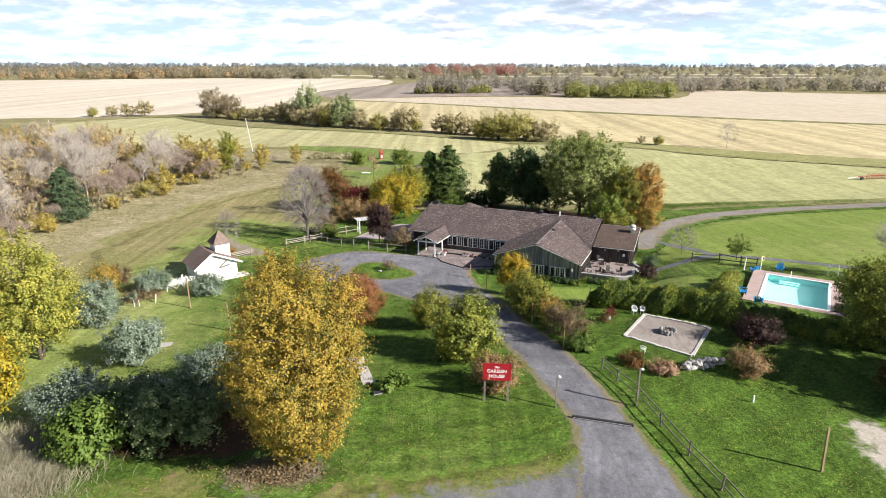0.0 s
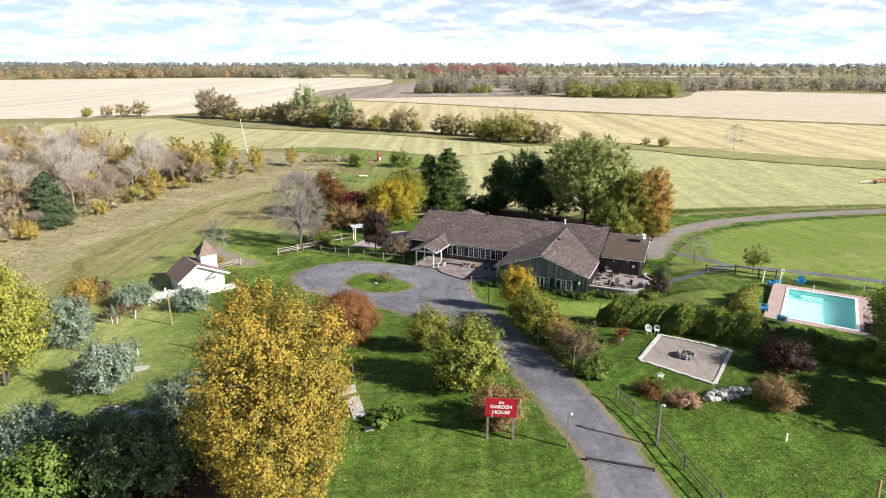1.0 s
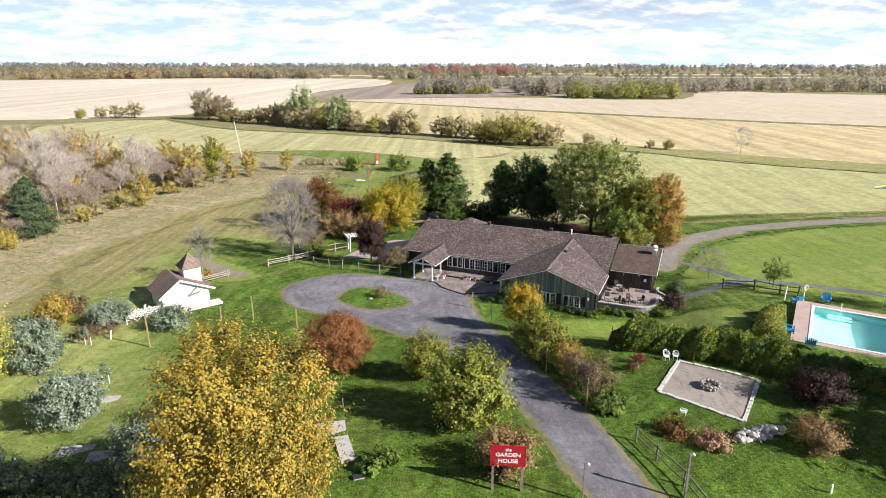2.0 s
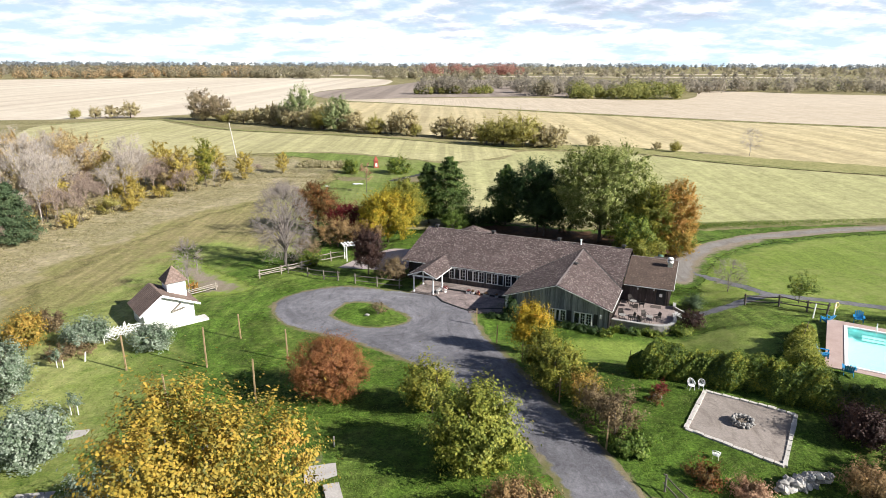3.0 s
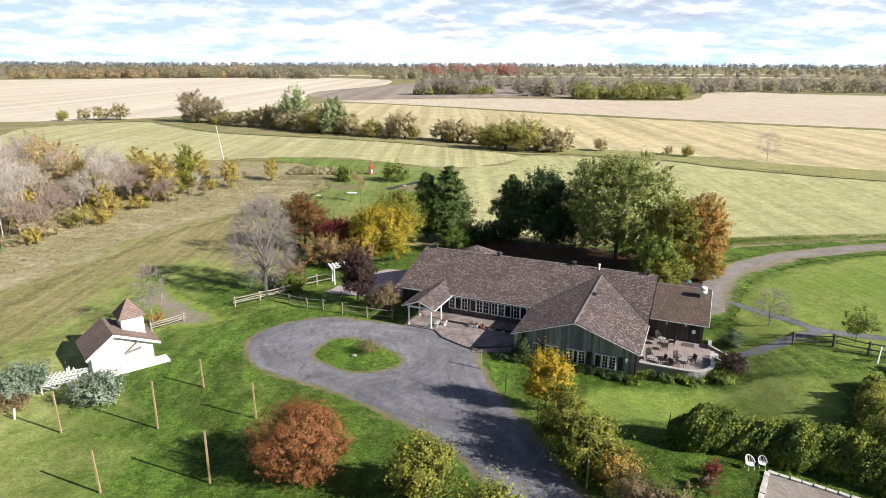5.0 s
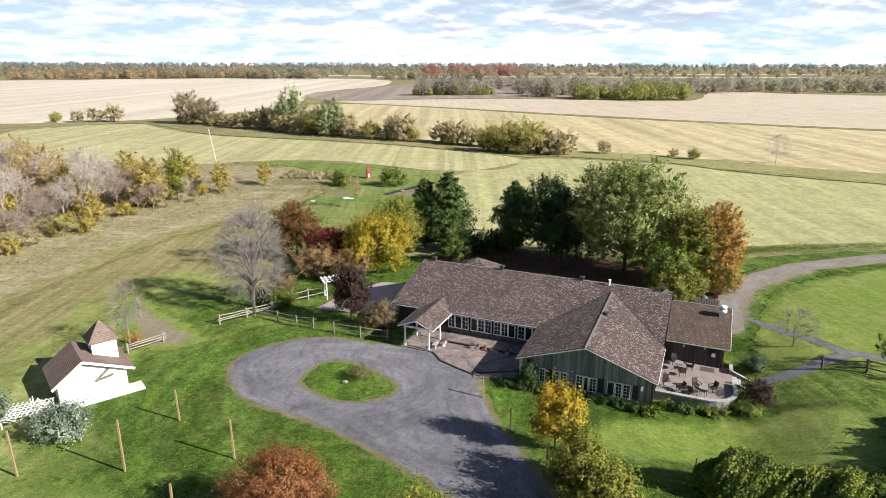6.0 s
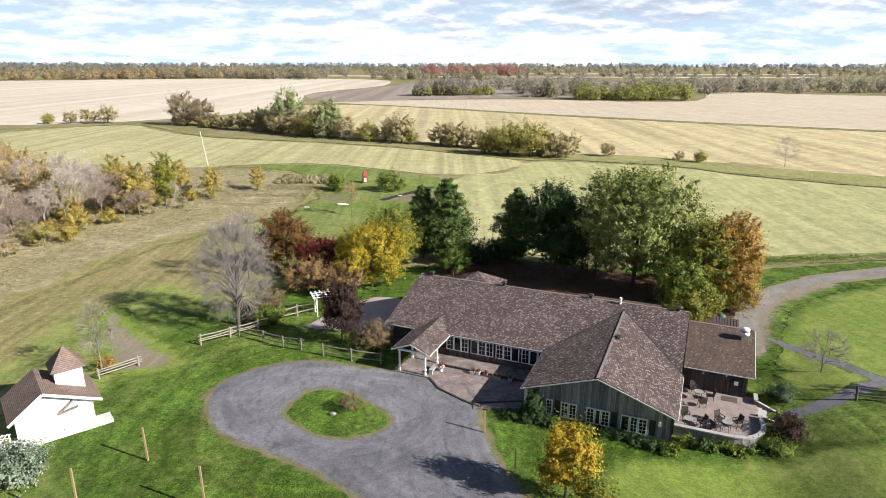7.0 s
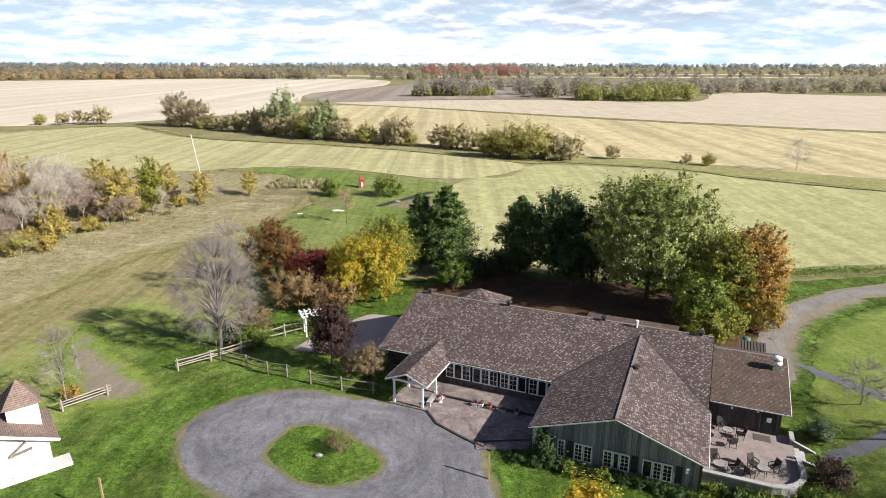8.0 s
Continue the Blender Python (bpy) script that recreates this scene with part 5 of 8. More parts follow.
def patio_table(m):
    ob = thing("patio_table", m, "round glass-topped garden table on the terrace", "table", "terrace tables")
    part("tabletop", Geo().tube([(0, 0, 0.69), (0, 0, 0.72)], [0.42, 0.42], 20), M_rock, ob)
    part("rim", Geo().tube([(0.43 * math.cos(a), 0.43 * math.sin(a), 0.7) for a in np.linspace(0, 6.2832, 21)], [0.02] * 21, 5), M_dark, ob)
    for a in (0.4, 1.97, 3.54, 5.11):
        part("leg", Geo().tube([(0.36 * math.cos(a), 0.36 * math.sin(a), 0), (0.22 * math.cos(a), 0.22 * math.sin(a), 0.69)], [0.02, 0.02], 6), M_dark, ob)
    return ob


def patio_chair(m):
    ob = thing("patio_chair", m, "black wicker garden armchair on the terrace", "chair", "terrace chairs")
    part("seat", Geo().box(-0.28, 0.28, -0.28, 0.28, 0.38, 0.45), M_wicker, ob)
    part("backrest", Geo().hexa([(-0.28, 0.24, 0.42), (0.28, 0.24, 0.42), (0.28, 0.3, 0.42), (-0.28, 0.3, 0.42), (-0.26, 0.38, 0.95), (0.26, 0.38, 0.95), (0.26, 0.43, 0.95), (-0.26, 0.43, 0.95)]), M_wicker, ob)
    for s in (-1, 1):
        part("armrest", Geo().box(s * 0.3 - 0.03, s * 0.3 + 0.03, -0.28, 0.3, 0.62, 0.66), M_wicker, ob)
        for w in (-0.25, 0.25):
            part("leg", Geo().box(s * 0.27 - 0.02, s * 0.27 + 0.02, w - 0.02, w + 0.02, 0, 0.64 if w < 0 else 0.42), M_wicker, ob)
    return ob


t1, c1 = patio_table(hpose(28.4, -8.9, 0.56) @ Matrix.Diagonal((0.88, 0.88, 1, 1))), patio_chair(hpose(28.0, -7.9, 0.56, 20) @ Matrix.Diagonal((0.88, 0.88, 0.95, 1)))
copy_thing(t1, hpose(27.85, -13.35, 0.56)), copy_thing(t1, hpose(30.45, -12.75, 0.56))
for u, w, a in ((29.25, -8.6, -80), (28.7, -9.9, 200), (27.6, -12.4, 15), (28.75, -12.9, -60), (29.7, -13.1, 140), (31.15, -11.9, -50), (29.95, -11.9, 40)):
    copy_thing(c1, hpose(u, w, 0.56, a))
# flat dark brown rectangle on the paving near the kitchen door
patch_ob = tagged(new("terrace_patch", Geo().box(-0.55, 0.55, -0.4, 0.4, 0, 0.02).mesh("terrace_patch", M_boardbrown)), "dark brown patch on the terrace before the door", "mat")
patch_ob.matrix_world = hpose(30.7, -7.9, 0.558)
tank = thing("water_tank", hpose(29.9, 5.6, 0), "dull green plastic tank behind the kitchen", "tank")
part("drum", Geo().tube([(0, 0, 0), (0, 0, 2.1), (0, 0, 2.45), (0, 0, 2.55)], [0.42, 0.42, 0.34, 0.18], 14), M_green, tank, smooth=True)
lean = thing("lean_to", hpose(30.2, 3.9, 0), "small lean-to with a dark slatted roof", "shed")
part("roof", slab([(-0.95, -0.9, 2.2), (1.2, -0.9, 2.2), (1.2, 1.0, 2.45), (-0.95, 1.0, 2.45)], 0.05), M_dark, lean)
for i in range(9):
    part("slat", Geo().beam((-0.9 + 0.25 * i, -0.95, 2.235), (-0.9 + 0.25 * i, 1.02, 2.49), 0.17, 0.05), M_boardbrown, lean)
for u, w in ((-0.8, -0.8), (1.1, -0.8), (-0.8, 0.9), (1.1, 0.9)):
    part("post", Geo().box(u - 0.05, u + 0.05, w - 0.05, w + 0.05, 0, 2.3), M_railwood, lean)

# ---- the white shed ----
SHED_AX = Vector((0.77, 0.635, 0)).normalized()
shed = thing("shed", at(-30.1, 70.5, 0, math.degrees(math.atan2(SHED_AX.y, SHED_AX.x))), "white garden shed with a brown shingle roof and a pyramid cupola", "shed")
D = 4.2
front = [(0, 0.3), (5.0, 0.3), (5.0, 1.95), (1.9, 3.35), (0, 1.95)]
g = Geo().poly([(x, 0, z) for x, z in front]).poly([(x, D, z) for x, z in front][::-1])
for (a, b), (c, d) in zip(front, front[1:] + front[:1]):
    g.poly([(a, 0, b), (a, D, b), (c, D, d), (c, 0, d)])
part("wall", g, M_white, shed)
part("roof", slab([(-0.45, D + 0.3, 1.75), (-0.45, -0.4, 1.75), (1.9, -0.4, 3.5), (1.9, D + 0.3, 3.5)], 0.1), M_shedroof, shed)
part("roof", slab([(5.6, -0.4, 1.82), (5.6, D + 0.3, 1.82), (1.9, D + 0.3, 3.5), (1.9, -0.4, 3.5)], 0.1), M_shedroof, shed)
part("bargeboard", Geo().beam((-0.45, -0.43, 1.68), (1.9, -0.43, 3.42), 0.05, 0.2), M_white, shed)
part("bargeboard", Geo().beam((1.9, -0.43, 3.42), (5.6, -0.43, 1.74), 0.05, 0.2), M_white, shed)
part("platform", Geo().box(-0.5, 6.0, -1.3, 0.0, -0.3, 0.3).box(0, 5.0, 0, D, -0.3, 0.3), M_concrete, shed, "white concrete platform")
cup = part("cupola", Geo().box(3.0, 4.9, 1.7, 3.6, 2.0, 4.0), M_white, shed, "white square cupola")
apex = (3.95, 2.65, 5.55)
g = Geo()
for a, b in (((2.75, 1.45), (5.15, 1.45)), ((5.15, 1.45), (5.15, 3.85)), ((5.15, 3.85), (2.75, 3.85)), ((2.75, 3.85), (2.75, 1.45))):
    g.poly([(*a, 3.95), (*b, 3.95), apex], [(50, 50), (52.4, 50), (51.2, 51.9)])
g.poly([(2.75, 3.85, 3.95), (5.15, 3.85, 3.95), (5.15, 1.45, 3.95), (2.75, 1.45, 3.95)])
part("cupola_roof", g, M_shedroof, cup, "brown pyramid roof")
for a, b in (((2.7, -0.12, 1.45), (3.7, -0.12, 2.2)), ((2.75, -0.12, 1.4), (4.0, -0.12, 1.62))):
    part("wall_bracket", Geo().beam(a, b, 0.22, 0.11), M_railwood, shed)
rack = thing("white_trellis", at(-31.4, 68.6, 0, 20) @ Matrix.Diagonal((1.25, 1.25, 1.3, 1)), "heap of white garden trellis beside the shed", "trellis")
for i in range(9):
    part("slat", Geo().beam((0.25 * i - 1.2, -0.8, 0.55 + 0.05 * (i % 3)), (0.25 * i - 0.9, 0.9, 0.75), 0.05, 0.03), M_white, rack)
for i in range(6):
    part("slat", Geo().beam((-1.3, 0.3 * i - 0.8, 0.6), (1.3, 0.3 * i - 0.7, 0.72 + 0.05 * (i % 2)), 0.05, 0.03), M_white, rack)
rq = random.Random(33)
for i in range(12):
    a_, b_ = rq.uniform(-1.2, 1.2), rq.uniform(-0.8, 0.8)
    part("slat", Geo().beam((a_, b_, 0.1), (a_ + rq.uniform(-0.9, 0.9), b_ + rq.uniform(-0.8, 0.8), rq.uniform(0.6, 1.05)), 0.06, 0.03), M_white, rack)
for u, w in ((-1.2, -0.8), (1.2, -0.8), (-1.2, 0.8), (1.2, 0.8)):
    part("leg", Geo().beam((u, w, 0), (u, w, 0.7), 0.06, 0.06), M_white, rack)

# ---- sign, posts and fences ----
sign = thing("sign", at(4.05, 37.55, 0, -4), "red sign board with white lettering on two posts", "sign")
for x in (-0.82, 0.82):
    part("post", Geo().box(x - 0.07, x + 0.07, 0.0, 0.13, -0.1, 2.9), M_railwood, sign, "weathered grey post")
board = part("board", Geo().box(-0.95, 0.95, -0.06, 0.0, 1.75, 2.95), M_red, sign, "red painted board")
part("board_edge", Geo().box(-0.98, 0.98, -0.07, 0.01, 2.95, 2.99).box(-0.98, 0.98, -0.07, 0.01, 1.71, 1.75).box(-0.98, -0.95, -0.07, 0.01, 1.75, 2.95).box(0.95, 0.98, -0.07, 0.01, 1.75, 2.95), M_red, board)
for text, size, z, slant in (("the", 0.26, 2.66, 0.25), ("GARDEN", 0.345, 2.31, 0.0), ("HOUSE", 0.345, 1.92, 0.0)):
    fc = bpy.data.curves.new("lettering", "FONT")
    fc.body, fc.size, fc.align_x, fc.extrude, fc.shear, fc.offset = text, size, "CENTER", 0.004, slant, 0.005
    tmp = bpy.data.objects.new("lettering", fc)
    scene.collection.objects.link(tmp)
    bpy.context.view_layer.update()
    me = bpy.data.meshes.new_from_object(tmp.evaluated_get(bpy.context.evaluated_depsgraph_get()))
    bpy.data.objects.remove(tmp)
    me.materials.clear()
    me.materials.append(M_white)
    lt = part("lettering", me, M_white, board, "white letters")
    lt.matrix_local = Matrix.Translation((0, -0.068, z)) @ Matrix.Rotation(radians(90), 4, "X") @ Matrix.Diagonal((1.13 if size > 0.35 else 1.0, 1, 1, 1))


def post(x, y, h, w, mat, label, lean=(0, 0), cap=False):
    ob = thing("post", at(x, y), label, "post", "posts")
    g = Geo().hexa([(-w, -w, -0.2), (w, -w, -0.2), (w, w, -0.2), (-w, w, -0.2), (lean[0] - w * 0.9, lean[1] - w * 0.9, h), (lean[0] + w * 0.9, lean[1] - w * 0.9, h), (lean[0] + w * 0.9, lean[1] + w * 0.9, h), (lean[0] - w * 0.9, lean[1] + w * 0.9, h)])
    part("shaft", g, mat, ob)
    if cap:
        part("lamp", Geo().tube([(lean[0], lean[1], h - 0.1), (lean[0] + 0.12, lean[1], h - 0.05), (lean[0] + 0.2, lean[1], h - 0.12)], [0.05, 0.09, 0.1], 8), M_metal, ob, "small floodlight")
    return ob


PALE, GREY = "pale square wooden post standing in the grass", "weathered grey post with a small floodlight"
for x, y, h in ((-14.15, 54.83, 3.7), (-20.5, 61.65, 3.85), (-27.4, 61.3, 3.4), (-20.6, 54.1, 3.0), (-13.7, 62.9, 3.0), (-19.6, 68.1, 2.6)):
    post(x, y, h, 0.055, M_palewood, PALE, (random.uniform(-0.18, 0.05), 0.05))
for x, y, h in ((3.55, 71.6, 1.9), (5.2, 66.4, 1.9), (6.9, 60.7, 1.9), (8.65, 52.9, 2.0), (10.5, 46.6, 2.4)):
    post(x, y, h, 0.05, M_palewood, "pale wooden marker post beside the driveway")
post(8.15, 36.7, 2.5, 0.05, M_railwood, GREY, (0, 0), True), post(13.85, 36.9, 3.0, 0.055, M_railwood, GREY, (0, 0), True)
post(22.64, 29.7, 3.0, 0.06, M_palewood, PALE, (-0.1, 0)), post(22.3, 37.5, 0.6, 0.05, M_white, "short white marker stake in the grass")
gate = thing("barrier_pole", at(10.96, 34.85, 0.12, math.degrees(math.atan2(-1.06, 3.82))), "dark timber barrier lying across the driveway", "barrier")
part("timber", Geo().box(-2.0, 2.0, -0.08, 0.08, -0.04, 0.14), M_dark, gate)
part("board", Geo().box(-1.9, 1.9, -0.1, -0.08, 0.0, 0.04), M_cap, gate, "pale lower edge")


def rail_fence(pts, rails=2, h=1.0, label="weathered split-rail wooden fence beside the driveway", skip=(), seed=4, thick=1.0, mat=None):
    r = random.Random(seed)
    ob = thing("fence", Matrix(), label, "fence", "rail fences")
    tops = []
    for x, y in pts:
        z = float(land(x, y))
        lx, ly = r.uniform(-0.08, 0.08), r.uniform(-0.08, 0.08)
        part("post", Geo().tube([(x, y, z - 0.2), (x + lx, y + ly, z + h * 1.12)], [0.09 * thick, 0.075 * thick], 7), mat or M_railwood, ob)
        tops.append((x, y, z))
    for i, (a, b) in enumerate(zip(tops, tops[1:])):
        if i in skip:
            continue
        for j in range(rails):
            f = h * (0.42 + 0.5 * j / max(1, rails - 1))
            p, q = Vector(a) + Vector((0.05, 0.06, f + r.uniform(-0.07, 0.07))), Vector(b) + Vector((0.05, 0.06, f + r.uniform(-0.07, 0.07)))
            d = (q - p).normalized() * 0.25
            mid = (p + q) / 2 + Vector((r.uniform(-0.04, 0.04), r.uniform(-0.04, 0.04), r.uniform(-0.06, 0.02)))
            part("rail", Geo().tube([p - d, mid, q + d], [0.05 * thick, 0.065 * thick, 0.05 * thick], 6), mat or M_railwood, ob)
    return ob


rail_fence([(12.75, 42.4), (13.4, 40.4), (14.2, 38.0), (14.75, 34.5), (15.35, 31.2), (16.0, 28.0), (16.6, 24.5)], seed=5, thick=0.72)
rail_fence([(-23.4, 87.45), (-21.1, 89.3), (-18.9, 91.2), (-17.2, 92.8)], 3, 1.1, "pale split-rail fence on the lawn by the bare tree", (), 10, 1.0, M_palerail)
rail_fence([(-20.3, 89.6), (-17.4, 88.1), (-14.95, 86.4), (-13.05, 85.5), (-10.7, 84.1), (-7.9, 83.0), (-5.2, 82.3)], 2, 1.15, "weathered split-rail fence round the lawn", (3,), 6)
rail_fence([(-29.6, 80.4), (-27.4, 83.0)], 3, 1.0, "short split-rail fence beside the bare tree", (), 7, 1.0, M_palerail)
rail_fence([(31.9, 73.9), (34.85, 72.8), (36.6, 70.8), (37.95, 69.8)], 2, 1.15, "dark weathered rail fence beside the footpath", (), 8, 1.1, M_boardbrown)
rail_fence([(-17.5, 93.4), (-15.6, 94.9), (-13.9, 96.2)], 2, 1.3, "pale rail fence leading to the pergola", (), 9, 1.0, M_palerail)

perg = thing("pergola", at(-12.6, 95.8, 0, 22), "small white garden pergola with lattice sides", "pergola")
for u in (-1.1, 1.1):
    for w in (-0.7, 0.7):
        part("post", Geo().box(u - 0.05, u + 0.05, w - 0.05, w + 0.05, 0, 2.2), M_white, perg)
    for i in range(4):
        part("lattice", Geo().box(u - 0.02, u + 0.02, -0.65, 0.65, 0.4 + 0.45 * i, 0.44 + 0.45 * i), M_white, perg)
for w in (-0.75, 0.0, 0.75):
    part("beam", Geo().box(-1.6, 1.6, w - 0.05, w + 0.05, 2.2, 2.3), M_white, perg)
for i in range(7):
    part("slat", Geo().box(-1.52 + 0.48 * i, -1.36 + 0.48 * i, -1.1, 1.1, 2.3, 2.36), M_white, perg)

# ---- fire pit ----
pit = thing("fire_pit_border", Matrix(), "square border of pale limestone blocks round the sand", "border")
r = random.Random(12)
for (ax, ay), (bx, by) in zip(PIT, PIT[1:] + PIT[:1]):
    L = math.hypot(bx - ax, by - ay)
    n = round(L / 0.62)
    for i in range(n):
        f0, f1 = (i + 0.03) / n, (i + 0.97) / n
        cx, cy = ax + (bx - ax) * (f0 + f1) / 2, ay + (by - ay) * (f0 + f1) / 2
        z = float(land(cx, cy))
        w, h, l = r.uniform(0.13, 0.18), r.uniform(0.07, 0.13), L * (f1 - f0) / 2
        g = Geo().hexa([(-l, -w, -0.15), (l, -w, -0.15), (l, w, -0.15), (-l, w, -0.15), (-l * 0.94, -w * 0.85, h), (l * 0.94, -w * 0.85, h + r.uniform(-0.03, 0.03)), (l * 0.95, w * 0.88, h), (-l * 0.95, w * 0.85, h)])
        b = part("stone_block", g, M_stone, pit)
        b.matrix_local = pose(cx, cy, z + 0.03, 0, 0, math.degrees(math.atan2(by - ay, bx - ax)) + r.uniform(-3, 3))


def rock_geo(seed, s=1.0):
    r = random.Random(seed)
    bm = bmesh.new()
    bmesh.ops.create_icosphere(bm, subdivisions=1, radius=0.5)
    for v in bm.verts:
        v.co = Vector((v.co.x * 1.2, v.co.y, v.co.z * 0.75)) * r.uniform(0.75, 1.2) * s
    me = bpy.data.meshes.new("stone")
    bm.to_mesh(me)
    bm.free()
    return me


ROCKS = []
for i in range(6):
    me = rock_geo(40 + i)
    me.materials.append(M_rock if i % 2 else M_stone)
    ROCKS.append(me)
ring = thing("fire_ring", at(20.3, 49.4, 0.05), "ring of rough fieldstones with ash inside", "fire ring")
for i in range(24):
    a = 6.283 * i / 13
    b = part("stone", ROCKS[1 + 2 * (i % 3)], None, ring)
    b.matrix_local = pose(0.62 * math.cos(a), 0.6 * math.sin(a), 0.12 + 0.2 * (i // 13), 0, 0, r.uniform(0, 360)) @ Matrix.Diagonal((0.36, 0.28, 0.36, 1))
part("ash", Geo().tube([(0, 0, 0), (0, 0, 0.06)], [0.55, 0.45], 14), M_cap, ring, "grey ash")
for i in range(5):
    part("log", Geo().tube([(r.uniform(-0.5, 0.5), r.uniform(-0.5, 0.5), 0.12), (r.uniform(-0.5, 0.5), r.uniform(-0.5, 0.5), 0.2)], [0.06, 0.05], 6), M_bark, ring)
sw = thing("dry_stone_wall", Matrix(), "low tumbled wall of fieldstones beside the fire pit", "wall")
for i in range(44):
    f = (i % 22) / 21
    x, y = 19.2 + 3.2 * f + r.uniform(-0.2, 0.2), 42.4 + 1.1 * f + r.uniform(-0.35, 0.35)
    b = part("stone", ROCKS[1 + 2 * (i % 3)] if i % 4 else ROCKS[0], None, sw)
    b.matrix_local = pose(x, y, 0.12 + 0.3 * (i // 22) + r.uniform(0, 0.1), 0, 0, r.uniform(0, 360)) @ Matrix.Diagonal((0.65, 0.5, 0.5, 1))


def wicker_chair(m):
    ob = thing("garden_chair", m, "white round-backed wicker garden chair on the lawn", "chair", "white garden chairs")
    part("seat", Geo().tube([(0, 0, 0.38), (0, 0, 0.44)], [0.27, 0.29], 14), M_white, ob)
    g = Geo()
    for i, a in enumerate(np.linspace(-0.35, 3.49, 11)):
        h = 0.62 + 0.32 * max(0, math.sin(a))
        g.tube([(0.28 * math.cos(a), 0.26 * math.sin(a), 0.42), (0.33 * math.cos(a), 0.33 * math.sin(a), h)], [0.018, 0.016], 5)
    part("back_spindles", g, M_white, ob)
    part("back_rail", Geo().tube([(0.33 * math.cos(a), 0.33 * math.sin(a), 0.62 + 0.32 * max(0, math.sin(a))) for a in np.linspace(-0.35, 3.49, 13)], [0.028] * 13, 6), M_white, ob)
    for x, y in ((-0.2, -0.2), (0.2, -0.2), (-0.2, 0.2), (0.2, 0.2)):
        part("leg", Geo().tube([(x * 1.15, y * 1.15, 0), (x, y, 0.38)], [0.02, 0.022], 6), M_white, ob)
    return ob


SMALL = Matrix.Diagonal((0.86, 0.86, 0.86, 1))
wc = wicker_chair(at(18.8, 54.5, 0.03, 10) @ SMALL)
copy_thing(wc, at(19.6, 54.6, 0.03, -15) @ SMALL), copy_thing(wc, at(16.9, 45.5, 0.03, 150) @ SMALL)

# ---- swimming pool ----
PX, PY = Vector((4.95, -3.0, 0)).normalized(), Vector((5.1, 7.45, 0)).normalized()
pool = thing("swimming_pool", pose(32.64, 57.87, -0.06, 0, 0, math.degrees(math.atan2(PX.y, PX.x))), "rectangular swimming pool of turquoise water with white coping", "swimming pool")
PL, PW = 5.9, 9.0
g = Geo().poly([(0, 0, -1.2), (PL, 0, -1.2), (PL, PW, -1.6), (0, PW, -1.6)])
for a, b, za, zb in (((0, 0), (PL, 0), -1.2, -1.2), ((PL, 0), (PL, PW), -1.2, -1.6), ((PL, PW), (0, PW), -1.6, -1.6), ((0, PW), (0, 0), -1.6, -1.2)):
    g.poly([(*b, zb), (*a, za), (*a, 0.08), (*b, 0.08)])
part("basin", g, M_poolfloor, pool)
wt = part("water", Geo().poly([(0, 0, -0.06), (PL, 0, -0.06), (PL, PW, -0.06), (0, PW, -0.06)]), M_water, pool, "clear turquoise water")
wt.visible_shadow = False
c = 0.26
for x0, x1, y0, y1 in ((-c, PL + c, -c, 0), (-c, PL + c, PW, PW + c), (-c, 0, 0, PW), (PL, PL + c, 0, PW)):
    part("coping", Geo().box(x0, x1, y0, y1, 0.0, 0.14), M_white, pool, "white coping")
part("steps", Geo().box(1.2, 3.2, PW - 0.7, PW, -1.55, -0.95).box(1.2, 3.2, PW - 1.2, PW - 0.7, -1.55, -1.2), M_poolfloor, pool)
rail = part("handrail", Geo().tube([(2.2, PW + 0.35, 0.1), (2.2, PW + 0.35, 0.8), (2.2, PW - 0.1, 0.85), (2.2, PW - 0.6, 0.1)], [0.03] * 4, 6), M_metal, pool)
deck = thing("pool_deck", pool.matrix_world.copy(), "pinkish concrete paving round the pool", "paving", kind="structure")
for x0, x1, y0, y1 in ((-1.6, PL + 1.4, -1.0, -c), (-1.6, PL + 1.4, PW + c, PW + 1.3), (-1.6, -c, -c, PW + c), (PL + c, PL + 1.4, -c, PW + c)):
    part("paving_slab", Geo().box(x0, x1, y0, y1, -0.6, 0.09), M_deckpink, deck)


def adirondack(m):
    ob = thing("adirondack_chair", m, "bright blue adirondack chair beside the pool", "chair", "blue pool chairs")
    for i in range(5):
        part("seat_slat", Geo().beam((-0.3, -0.35 + 0.14 * i, 0.38 - 0.03 * i), (0.3, -0.35 + 0.14 * i, 0.38 - 0.03 * i), 0.12, 0.025), M_blue, ob)
        part("back_slat", Geo().beam((-0.24 + 0.12 * i, 0.22, 0.25), (-0.3 + 0.15 * i, 0.6, 1.0 - 0.05 * abs(i - 2)), 0.115, 0.025), M_blue, ob)
    for s in (-1, 1):
        part("armrest", Geo().box(s * 0.4 - 0.08, s * 0.4 + 0.08, -0.42, 0.38, 0.56, 0.59), M_blue, ob)
        part("front_leg", Geo().box(s * 0.37 - 0.03, s * 0.37 + 0.03, -0.4, -0.3, 0, 0.56), M_blue, ob)
        part("side_rail", Geo().beam((s * 0.32, -0.4, 0.34), (s * 0.32, 0.65, 0.06), 0.03, 0.12), M_blue, ob)
    return ob


